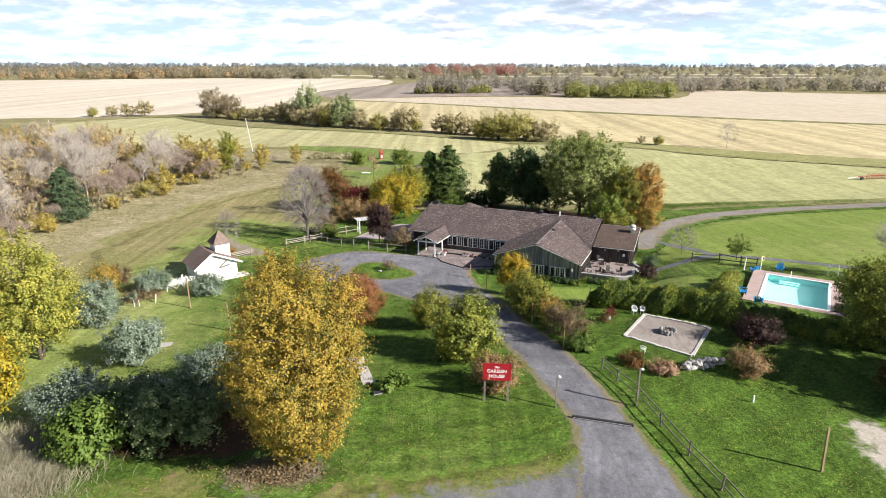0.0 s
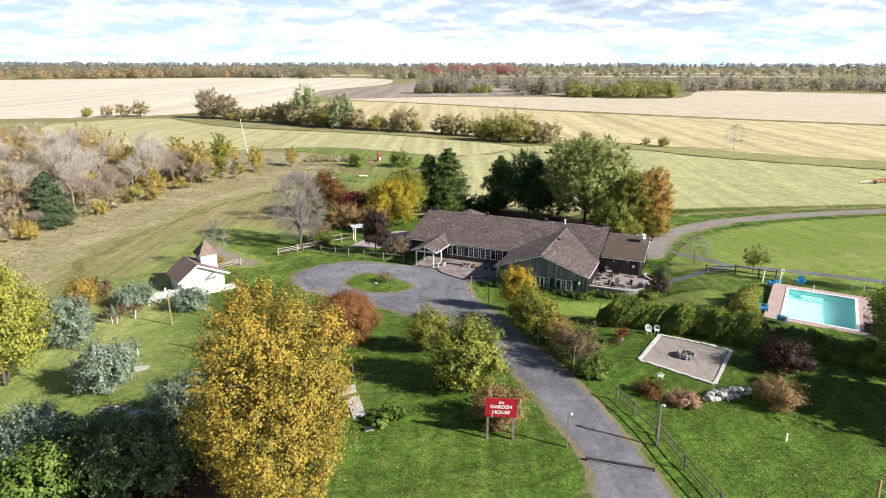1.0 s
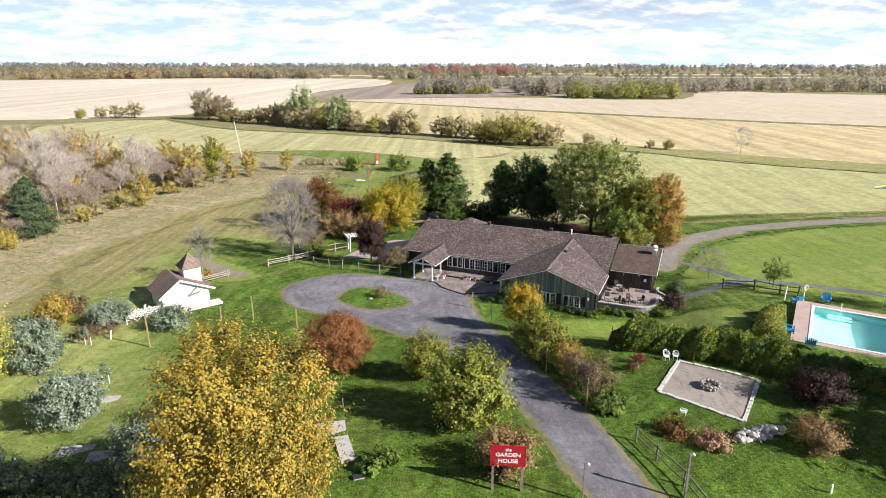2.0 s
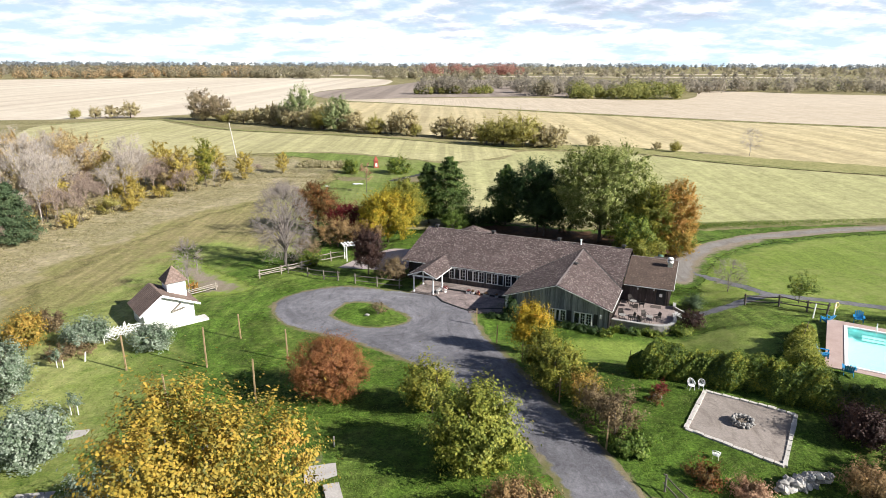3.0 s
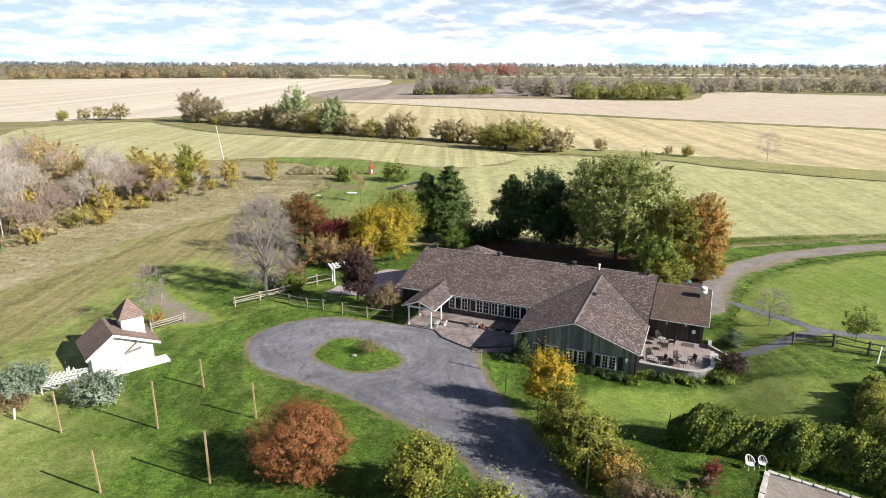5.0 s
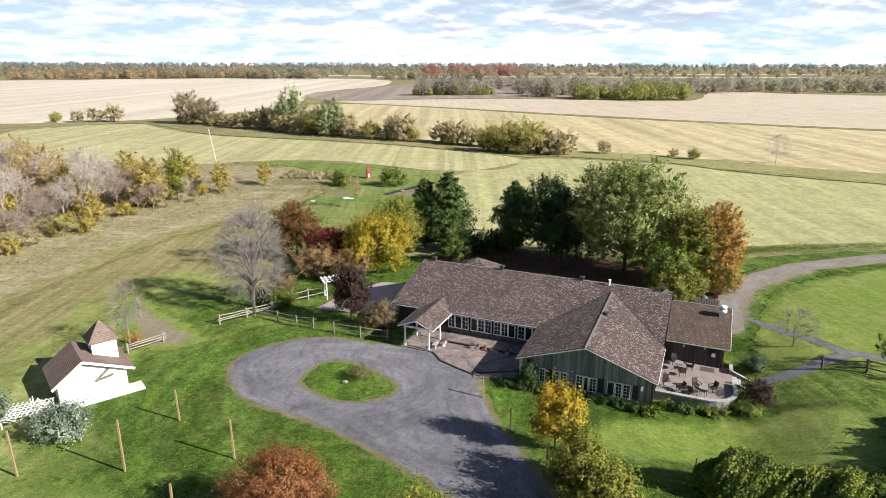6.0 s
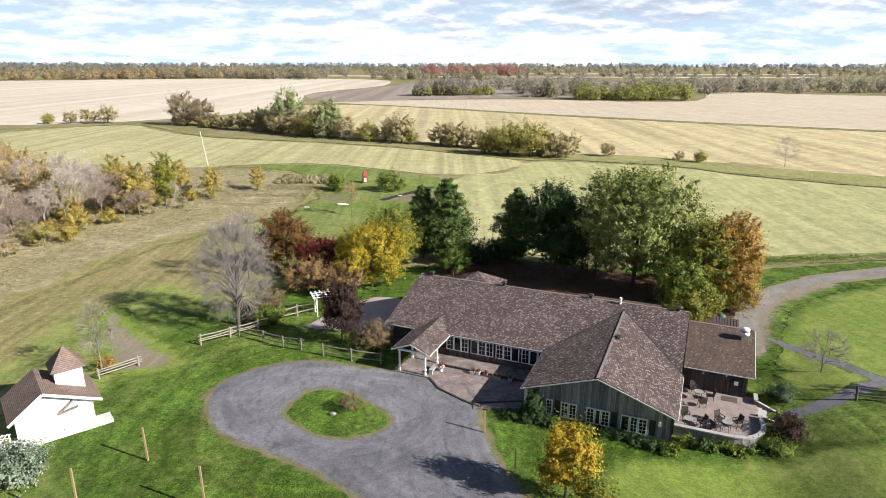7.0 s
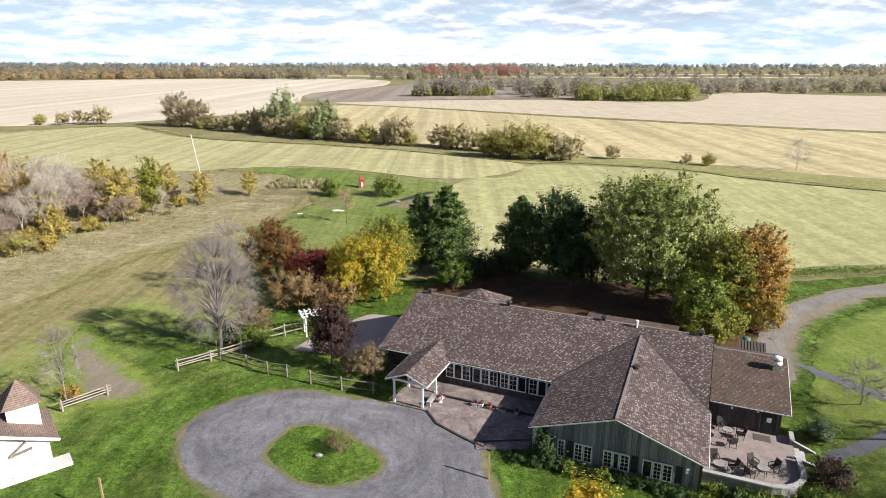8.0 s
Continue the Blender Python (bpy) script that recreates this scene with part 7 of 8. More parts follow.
broadleaf("shrub", 4.1, 39.7, 2.7, 3.9, L_brown, "reddish brown bush behind the sign", 5200, 0.17, 0.4, 0.0, 0.06, 14, "shrub", stems=3)

# silver shrubs and orchard
SILVER = "silver-green bushy shrub on the garden lawn"
for i, (x, y, h, w, mt, n) in enumerate(((-26.3, 47.2, 4.1, 5.4, L_blue, 9000), (-34.2, 67.2, 2.5, 4.4, L_blue, 6000), (-27.2, 66.0, 2.5, 3.7, L_blue, 4500), (-34.7, 56.6, 5.2, 4.6, L_blue, 7000),
                                        (-25.2, 36.2, 3.8, 5.6, L_blue, 8000), (-16.6, 33.4, 4.5, 6.6, L_bluedark, 12500), (-20.6, 35.0, 3.9, 5.0, L_bluedark, 8000), (-17.4, 40.8, 3.4, 5.4, L_blue, 7000), (-13.5, 37.5, 3.3, 4.6, L_blue, 7000))):
    broadleaf("shrub", x, y, h, w, mt, SILVER if mt is L_blue else "dull grey-green bush in the shaded border", n, 0.2, 0.45, 0.0, 0.08, 30 + i, "shrub", "silver shrubs", 0.3, stems=4)
broadleaf("sumac_shrub", -21.4, 31.2, 3.9, 4.6, L_fresh, "bright green leafy shrub at the border", 5200, 0.3, 0.5, 0.0, 0.07, 45, "shrub", stems=3)
broadleaf("tree", -36.0, 48.6, 11.5, 9.0, L_yelgreen, "tall yellow-green autumn tree at the garden edge", 22000, 0.22, 0.7, 0.0, 0.2, 46, stems=2)
broadleaf("tree", -31.0, 36.0, 7.0, 5.0, L_gold, "orange-yellow young tree at the garden edge", 7000, 0.24, 0.5, 0.03, 0.12, 47)
broadleaf("shrub", -39.6, 66.5, 3.4, 3.8, L_bronze, "golden brown bush behind the garden", 4500, 0.22, 0.5, 0.02, 0.08, 48, "shrub", stems=3)
broadleaf("shrub", -40.3, 70.3, 2.2, 4.0, L_tan, "orange-brown low bush by the orchard", 3200, 0.2, 0.45, 0.0, 0.06, 49, "shrub", stems=3)
broadleaf("shrub", -34.5, 64.6, 1.0, 4.2, L_tan, "low dry plants in a garden bed", 1600, 0.18, 0.4, 0.0, 0.03, 50, "shrub", stems=3)
broadleaf("shrub", -19.5, 46.4, 2.0, 2.3, L_bluedark, "small bush with dull leaves on the lawn", 1600, 0.16, 0.35, 0.0, 0.04, 51, "shrub", stems=3)

broadleaf("shrub", 33.2, 38.0, 2.6, 3.4, L_redgreen, "reddish bronze bush at the lawn's edge", 5000, 0.2, 0.45, 0.0, 0.06, 54, "shrub", stems=4)
# trees beyond the eastern edge, whose shade falls on the lawn
broadleaf("tree", 45.5, 34.0, 13.0, 11.0, L_hedge, "tall green tree beyond the lawn", 6000, 1.0, 0.9, 0.06, 0.25, 55)
broadleaf("tree", 55.5, 31.5, 13.0, 11.0, L_hedge, "tall green tree beyond the lawn", 6000, 1.0, 0.9, 0.06, 0.25, 56)

def sapling(x, y, seed):
    ob = broadleaf("sapling", x, y, 1.9, 1.3, L_blue, "staked young fruit tree in the orchard lawn", 260, 0.16, 0.3, 0.3, 0.03, seed, "tree", "orchard saplings")
    for dx in (-0.3, 0.25):
        part("stake", Geo().box(dx - 0.025, dx + 0.025, -0.02, 0.03, -0.1, 0.8), M_white, ob, "pale wooden stake")
    return ob


for i, (x, y) in enumerate(((-27.4, 53.6), (-33.6, 62.0))):
    sapling(x, y, 57 + i)
for i, (x, y, w) in enumerate(((-3.1, 40.3, 1.5), (-3.9, 39.8, 1.2))):
    broadleaf("hosta", x, y, 0.8, w, L_fresh, "leafy green plant beside the drain box", 420, 0.3, 0.3, 0.0, 0.02, 60 + i, "plant", stems=2)

# pool hedge and right side
rs = np.random.RandomState(61)


def hedge(line, w, h, n, mat, label, seed, leaf=0.09, end=1.0):
    """A clipped but lumpy hedge along a line."""
    rs = np.random.RandomState(seed)
    c = curve_line(line, 10)
    ob = thing("hedge", Matrix(), label, "hedge", "hedges")
    t = rs.rand(n) * (len(c) - 1.001)
    i = t.astype(int)
    p = c[i] + (c[i + 1] - c[i]) * (t - i)[:, None]
    d = c[np.minimum(i + 1, len(c) - 1)] - c[i]
    d /= np.linalg.norm(d, axis=1, keepdims=True) + 1e-9
    a = rs.rand(n) * math.pi * 1.3 - 0.15 * math.pi
    bump = 1 + 0.30 * ripple(p[:, 0] + 0.6 * a, p[:, 1], 4.5, seed) + 0.2 * ripple(p[:, 0] + a, p[:, 1], 1.6, seed + 1)
    run = t / (len(c) - 1)
    bump *= (1 + (end - 1) * run) * np.minimum(1, 0.45 + 6 * np.minimum(run, 1 - run))
    rad = (0.6 + 0.4 * rs.rand(n) ** 0.6) * bump
    off = np.cos(a) * w / 2 * rad
    z = np.maximum(0.05, (0.3 * h + np.sin(a) * h * 0.7 * rad) * np.minimum(1.0, 0.4 + 0.6 * bump))
    x, y = p[:, 0] - d[:, 1] * off, p[:, 1] + d[:, 0] * off
    q = np.stack([x, y, land(x, y) + z], 1)
    nrm = np.stack([-d[:, 1] * np.cos(a), d[:, 0] * np.cos(a), np.sin(a) + 0.2], 1)
    part("foliage", leaf_mesh("foliage", q, nrm, leaf * (0.6 + 0.8 * rs.rand(n)), mat, rs, 1.5, 0.6), mat, ob)
    for k in range(0, len(c) - 1, 5):
        z0 = float(land(*c[k]))
        part("stem", Geo().tube([(c[k][0], c[k][1], z0 - 0.1), (c[k][0] + 0.1, c[k][1], z0 + h * 0.7)], [0.05, 0.03], 5), M_bark, ob)
    return ob


hedge([(15.3, 58.7), (18.4, 57.0), (22, 55.7), (25.5, 53.3), (28.2, 51.0)], 3.0, 2.5, 70000, L_hedge, "thick green hedge between the lawn and the pool", 62)
hedge([(27.6, 50.9), (31.2, 50.0), (35.2, 47.8), (40, 45)], 2.8, 1.9, 36000, L_hedge, "thick green hedge between the lawn and the pool", 63)
hedge([(26.6, 53.6), (28.6, 57.6), (30.8, 61.4), (33.4, 65.0)], 3.0, 2.7, 30000, L_pool, "vine-covered pool fence with yellowing leaves", 64, end=0.45)
broadleaf("tree", 38.0, 47.2, 8.4, 9.6, L_pool, "yellow-green spreading tree beside the pool", 22000, 0.22, 0.6, 0.0, 0.2, 65, rough=0.38)
broadleaf("tree", 48.5, 50.0, 6.8, 8.6, L_hedge, "green spreading tree beside the pool", 9000, 0.26, 0.65, 0.05, 0.2, 66)
broadleaf("shrub", 27.0, 47.2, 2.7, 4.0, L_purple, "dark purple-leaved bush by the hedge", 5500, 0.16, 0.45, 0.0, 0.07, 67, "shrub", stems=4)
broadleaf("shrub", 23.8, 41.6, 2.3, 3.0, L_brown, "brown twiggy bush by the stone wall", 3600, 0.14, 0.4, 0.0, 0.05, 68, "shrub", stems=4)
broadleaf("shrub", 15.4, 43.4, 0.8, 2.2, L_redgreen, "low reddish plants below the fire pit", 1400, 0.15, 0.35, 0.0, 0.03, 69, "shrub", stems=3)
broadleaf("shrub", 17.4, 42.0, 0.9, 2.2, L_pinkbrown, "dry brown grasses below the fire pit", 1800, 0.14, 0.35, 0.0, 0.03, 70, "shrub", stems=3)
broadleaf("shrub", 15.55, 52.4, 1.0, 1.3, L_redgreen, "small dry flower clump on the lawn", 700, 0.1, 0.25, 0.0, 0.02, 71, "shrub", stems=2)
broadleaf("shrub", 16.3, 53.9, 0.9, 1.1, L_red, "small dark red flower clump on the lawn", 700, 0.1, 0.25, 0.0, 0.02, 72, "shrub", stems=2)
broadleaf("young_tree", 37.3, 73.6, 3.5, 3.0, L_hedge, "thin young green tree by the footpath", 1500, 0.16, 0.4, 0.12, 0.05, 73)
round_bare_tree(32.6, 79.6, 3.9, 4.2, "small leafless tree on the lawn", 74, M_twigdark, L_twig, 0.1, 0.06, 24, 130, 4)

bare_tree(50.5, 64.0, 8.5, 0.8, "leafless grey tree beyond the pool", 75, 5, None, "", 0.12, 0.014)

# round the house
rsb = random.Random(80)
for i, (u, w) in enumerate([(15.2, -16.6), (16.6, -16.4)] + [(17.6 + 1.15 * k, -16.2 - 0.25 * math.sin(k)) for k in range(9)] + [(27.6 + 1.0 * k, -14.9 + 0.06 * k * k * 0.5) for k in range(5)]):
    p = HM @ Vector((u, w, 0))
    broadleaf("border_plant", p.x, p.y, rsb.uniform(0.32, 0.6), 1.25, rsb.choice((L_hedge, L_deep, L_fresh, L_deep)), "low leafy plant in the bed under the wall", 700, 0.17, 0.28, 0.0, 0.02, 100 + i, "plant", "flower bed plants", stems=2)
for i, (u, w, h, ww, mt, lb) in enumerate(((34.4, -11.6, 1.7, 2.9, L_purple, "dark purple bush beside the steps"), (33.6, -13.3, 0.6, 2.2, L_hedge, "low shrub at the terrace wall"), (34.4, -5.9, 1.3, 1.9, L_spruce, "small dark yucca-like bush by the kitchen"),
                                          (16.75, -15.75, 2.5, 1.9, L_deep, "dark climber on the wall"),
                                          )):
    p = HM @ Vector((u, w, 0))
    broadleaf("shrub", p.x, p.y, h, ww, mt, lb, 2200, 0.15, 0.35, 0.0, 0.04, 130 + i, "shrub", stems=3)
broadleaf("purple_plum_tree", -9.5, 87.6, 6.8, 4.4, L_purple, "dark purple-leaved plum tree by the house", 11000, 0.18, 0.45, 0.0, 0.12, 140)
broadleaf("shrub", -6.3, 85.4, 3.2, 4.2, L_tan, "brown half-bare bush by the porch", 3800, 0.14, 0.4, 0.0, 0.06, 141, "shrub", stems=4)
broadleaf("shrub", -6.8, 74.7, 1.5, 1.9, L_tan, "small leafless bush on the island", 900, 0.1, 0.3, 0.0, 0.03, 142, "shrub", stems=4)
tagged(new("island_stone", ROCKS[1]), "pale stone on the grass island", "stone").matrix_world = at(-8.0, 73.9, 0.14) @ Matrix.Diagonal((0.5, 0.4, 0.5, 1))
round_bare_tree(-21.4, 92.6, 11.8, 8.4, "big leafless grey tree beside the fence", 150, M_twigdark, L_twigred, 0.0, 0.24, 90, 900, 6)
round_bare_tree(-30.0, 81.6, 7.2, 3.8, "slender leafless tree beside the short fence", 151, M_twigdark, L_twigred, 0.12, 0.08, 26, 150, 4)
broadleaf("shrub", -29.8, 81.9, 1.8, 1.8, L_orange, "yellow leaves at the foot of the bare tree", 500, 0.16, 0.35, 0.0, 0.03, 152, "shrub", stems=2)
round_bare_tree(-24.6, 107, 9.6, 6.4, "leafless grey tree behind the fence", 153, M_twigdark, L_twig, 0.1, 0.12, 40, 260, 4)
broadleaf("shrub", -18.2, 93.2, 2.0, 3.4, L_hedge, "dark bush at the foot of the bare tree", 3500, 0.18, 0.4, 0.0, 0.05, 154, "shrub", stems=3)
broadleaf("shrub", -18.8, 95.8, 3.2, 4.4, L_tan, "yellowing bush at the foot of the bare tree", 2600, 0.18, 0.45, 0.0, 0.05, 155, "shrub", stems=3)
broadleaf("tree", -20.6, 111, 8.4, 8.6, L_redgreen, "bronze-leaved tree behind the yard", 11000, 0.24, 0.6, 0.03, 0.16, 156)
broadleaf("tree", -15.2, 107.5, 6.0, 7.0, L_red, "dark red tree behind the yard", 8000, 0.22, 0.55, 0.03, 0.14, 157)
broadleaf("tree", -15.8, 102, 5.0, 7.5, L_brown, "tan half-bare tree behind the yard", 6000, 0.18, 0.5, 0.02, 0.12, 158)
broadleaf("tree", -11.2, 101, 4.6, 5.0, L_brown, "yellow-brown small tree behind the yard", 4500, 0.2, 0.5, 0.02, 0.1, 159)
broadleaf("tree", -8.6, 104.6, 8.6, 9.8, L_gold, "golden yellow tree behind the house", 17000, 0.24, 0.6, 0.0, 0.18, 160)
broadleaf("tree", -6.3, 109.5, 9.6, 7.6, L_olive, "yellow-green tree behind the house", 13000, 0.24, 0.6, 0.03, 0.18, 161)
conifer("pine_tree", 0.9, 114.6, 12.0, 9.0, L_needle, "green pine behind the house", 162, 9000, 0.36, -0.36, 0.66, 0.16)
conifer("pine_tree", -2.6, 116.0, 10.6, 7.0, L_needle, "green pine behind the house", 163, 7000, 0.36, -0.36, 0.66, 0.16)
broadleaf("shrub", 1.8, 108.5, 4.2, 4.4, L_fresh, "small green tree behind the house", 3500, 0.2, 0.45, 0.15, 0.08, 164, "shrub", stems=2)
conifer("pine_tree", 10.4, 114.8, 10.6, 7.6, L_needle, "dark green pine behind the house", 165, 8000, 0.36, -0.36, 0.66, 0.14)
broadleaf("tree", 15.2, 110.5, 12.2, 9.8, L_deep, "very dark broad tree behind the house", 17000, 0.28, 0.65, 0.14, 0.22, 166)
broadleaf("tree", 15.8, 107.8, 7.0, 7.0, L_deep, "dark green lower tree behind the house", 9000, 0.28, 0.6, 0.2, 0.16, 159)
broadleaf("poplar_tree", 23.6, 103.8, 16.0, 15.4, L_green, "tall silver-green poplar behind the house", 34000, 0.30, 0.62, 0.04, 0.28, 167, rough=0.18, hollow=0.55)
broadleaf("tree", 29.4, 97.6, 10.4, 7.4, L_olive, "green and yellow tree behind the kitchen", 13000, 0.25, 0.55, 0.03, 0.16, 169)
broadleaf("tree", 32.6, 98.0, 11.4, 7.2, L_autumn, "orange autumn tree behind the kitchen", 12000, 0.26, 0.5, 0.0, 0.16, 170)
broadleaf("tree", 26.0, 94.6, 6.6, 5.6, L_hedge, "green tree close behind the house", 7000, 0.24, 0.5, 0.06, 0.12, 168)
for i, (x, y, h, w, mt) in enumerate(((25.4, 91.8, 3.6, 4.6, L_olive), (28.5, 94.0, 4.0, 4.6, L_olive), (32.5, 95.0, 4.5, 4.6, L_bronze), (5.0, 114.0, 3.4, 6.0, L_deep), (9.0, 116.0, 3.0, 6.0, L_deep), (19.5, 110.5, 5.0, 7.0, L_deep), (26.5, 105.5, 5.5, 7.0, L_hedge))):
    broadleaf("shrub", x, y, h, w, mt, "dense undergrowth in the shade behind the house", 3600, 0.22, 0.5, 0.0, 0.06, 173 + i, "shrub", stems=3)

# thicket along the western edge
conifer("spruce_tree", -65.5, 103.5, 9.6, 9.0, L_spruce, "dark green spruce at the thicket edge", 180, 8500, 0.34, 0.14, 0.7, 0.2)
ta = bare_tree(-68, 92, 12.0, 0.8, "leafless grey tree in the thicket", 181, 4, None, "thicket trees", 0.1, 0.016, haze=3, fine=0.07)
tb = bare_tree(-74, 98, 14.5, 0.7, "tall leafless grey tree in the thicket", 182, 4, None, "thicket trees", 0.12, 0.016, haze=3, fine=0.07)
tc = bare_tree(-66, 125, 9.5, 0.95, "leafless reddish shrub tree in the thicket", 183, 4, M_twigred, "thicket trees", 0.07, 0.014, haze=4, fine=0.055)
td = broadleaf("tree", -72, 132, 8.0, 7.0, L_thtan, "tan half-bare tree in the thicket", 1300, 0.3, 0.6, 0.02, 0.1, 190, "tree", "thicket trees", stems=3, hollow=0.3)
ya = broadleaf("bush", -54, 139.5, 9.6, 6.4, L_thgold, "golden yellow tree at the thicket edge", 4200, 0.32, 0.6, 0.02, 0.12, 184, "bush", "thicket bushes")
yb = broadleaf("bush", -50.5, 142.5, 11.0, 5.0, L_olive, "yellow-green young tree at the thicket edge", 5000, 0.26, 0.6, 0.02, 0.1, 185, "bush", "thicket bushes")
yc = broadleaf("bush", -58.5, 128.5, 3.8, 4.2, L_thgold, "low yellow bush at the thicket edge", 1200, 0.3, 0.5, 0.0, 0.06, 186, "bush", "thicket bushes", stems=3)
yd = broadleaf("bush", -62, 116, 4.4, 4.6, L_hrow, "dry tan bush in the thicket", 800, 0.28, 0.5, 0.0, 0.06, 187, "bush", "thicket bushes", stems=3)
ye = broadleaf("bush", -60, 121, 3.6, 4.4, L_hrowyellow, "yellow-green bramble in the thicket", 1100, 0.26, 0.5, 0.0, 0.06, 189, "bush", "thicket bushes", stems=3)
yo = broadleaf("tree", -77, 143, 12.5, 13, L_thorange, "pale orange tree in the thicket", 6500, 0.28, 0.7, 0.05, 0.14, 188, hollow=0.3)
rt = random.Random(19)
EDGE = curve_line([(-66, 84), (-67, 100), (-66, 112), (-63, 124), (-56, 136), (-47, 148), (-38, 154), (-33, 160)], 8)
for i in range(170):
    e = EDGE[rt.randrange(37)]
    d = 52 * rt.random() ** 1.5
    again(rt.choice((ta, tb, tc, tc, tc, td, td)), e[0] - d, e[1] + 0.45 * d + rt.uniform(-3, 3), rt.uniform(0.65, 1.1), rt.uniform(0, 360))
for i in range(96):
    e = EDGE[rt.randrange(41)]
    d = 34 * rt.random() ** 1.6 - 3
    again(rt.choice((yd, yd, yd, ye, yc)) if i % 4 else tc, e[0] - d, e[1] + 0.4 * d, rt.uniform(0.35, 0.9), rt.uniform(0, 360))
for x, y, s in ((-44.5, 150, 0.7), (-38, 157, 0.55), (-62, 132, 0.75), (-68, 138, 0.9), (-59, 146, 0.8), (-72, 126, 0.7), (-84, 138, 0.9), (-52, 152, 0.8), (-76, 112, 0.6), (-64, 152, 0.9), (-76, 130, 0.6), (-94, 146, 0.8), (-78, 150, 0.7), (-70, 118, 0.5)):
    again(ya, x, y, s, rt.uniform(0, 360), "yellow-leaved young tree at the thicket edge")
for x, y, s in ((-43, 155, 0.45), (-47, 158, 0.4), (-49, 143, 0.6)):
    again(rt.choice((ta, tc)), x, y, s, rt.uniform(0, 360))
for x, y, s in ((-57, 123, 0.8), (-56, 132.6, 0.8), (-48, 148, 0.7), (-62, 112, 0.7), (-66, 97, 0.8)):
    again(yc, x, y, s, rt.uniform(0, 360))
again(yo, -96, 148, 0.95, 80), again(yo, -112, 160, 0.8, 200), again(yo, -88, 154, 0.9, 300)
for x, y, h in ((-98, 160, 13), (-90, 143, 12)):
    bare_tree(x, y, h, 0.45, "tall dead pale tree standing over the thicket", int(h) + 400, 3, M_stone, "thicket trees", 0.15, 0.02, haze=0)

# dry grass tussocks
rs = np.random.RandomState(200)
n = 70000
e = EDGE[rs.randint(0, len(EDGE), n)]
d = 34 * rs.rand(n) ** 1.4 - 11
x, y = e[:, 0] - d + rs.normal(0, 1.5, n), e[:, 1] + 0.4 * d + rs.normal(0, 2, n)
keep = ripple(x, y, 7.0, 95) + 0.7 * ripple(x, y, 1.7, 96) > 0.0
x, y = x[keep], y[keep]
n = len(x)
tall = 0.10 + 0.5 * np.clip(ripple(x, y, 5.0, 97), 0, 1) * rs.rand(n)
q = np.stack([x, y, land(x, y) + tall], 1)
nrm = np.stack([rs.normal(0, 1, n), rs.normal(0, 1, n), 0.4 + 0 * x], 1)
mesh = leaf_mesh("dry_grass", q, nrm, 0.10 * (0.6 + 0.8 * rs.rand(n)), L_dry, rs, 2.6)
tagged(new("dry_grass", mesh), "tall dry grass and weeds along the thicket", "grass", kind="stuff")
n = 16000
x = np.concatenate([16 + 26 * rs.rand(n // 2), -20 + 36 * rs.rand(n // 2)])
y = np.concatenate([24 + 20 * rs.rand(n // 2), 22 + 14 * rs.rand(n // 2)])
q = np.stack([x, y, land(x, y) + 0.06], 1)
keep = ripple(x, y, 5.0, 91) + 0.5 * ripple(x, y, 1.2, 92) > 0.15
x, y, q = x[keep], y[keep], q[keep]
mesh = leaf_mesh("fallen_leaves", q, np.tile([0, 0, 3.0], (len(x), 1)), 0.055 * (0.6 + 0.8 * rs.rand(len(x))), L_thgold, rs, 1.2)
tagged(new("fallen_leaves", mesh), "yellow leaves fallen on the lawn", "leaves", kind="stuff")

n = 5200
x, y = -9.6 + rs.normal(0, 1.3, n), 29.4 + rs.normal(0, 0.7, n)
pile = 0.42 * np.exp(-((x + 9.6) / 1.4) ** 2 - ((y - 29.4) / 0.8) ** 2)
mesh = leaf_mesh("leaf_pile", np.stack([x, y, land(x, y) + 0.06 + pile * (0.3 + 0.7 * rs.rand(n))], 1), np.tile([0, 0, 1.2], (n, 1)), 0.1 * (0.6 + 0.8 * rs.rand(n)), L_tan, rs, 1.3)
tagged(new("leaf_pile", mesh), "heap of raked brown leaves under the yellow tree", "leaves", kind="stuff")


def blades(name, x, y, h, wide, mat, rs, label):
    """Tall thin blades that stand up and lean."""
    n = len(x)
    lean = rs.normal(0, 0.5, (n, 2)) * h[:, None] + np.array([0.25, 0.1]) * h[:, None]
    a = rs.rand(n) * 6.283
    s = np.stack([np.cos(a), np.sin(a), np.zeros(n)], 1) * wide
    p = np.stack([x, y, land(x, y)], 1)
    tip = p + np.stack([lean[:, 0], lean[:, 1], h], 1)
    mid = p + np.stack([lean[:, 0] * 0.35, lean[:, 1] * 0.35, h * 0.55], 1)
    v = np.stack([p, mid + s, tip, mid - s], 1).reshape(-1, 3)
    m = bpy.data.meshes.new(name)
    m.from_pydata(v.tolist(), [], np.arange(4 * n).reshape(-1, 4).tolist())
    m.materials.append(mat)
    return tagged(new(name, m), label, "grass", kind="stuff")


n = 15000
x, y = np.concatenate([-27 + rs.normal(0, 2.6, n // 2), -24.5 + rs.normal(0, 1.8, n - n // 2)]), np.concatenate([31.5 + rs.normal(0, 2.0, n // 2), 28 + rs.normal(0, 1.6, n - n // 2)])
blades("tall_grass", x, y, 0.45 + 0.75 * rs.rand(n), 0.014, L_reed, rs, "tall pale dry grass at the garden corner")

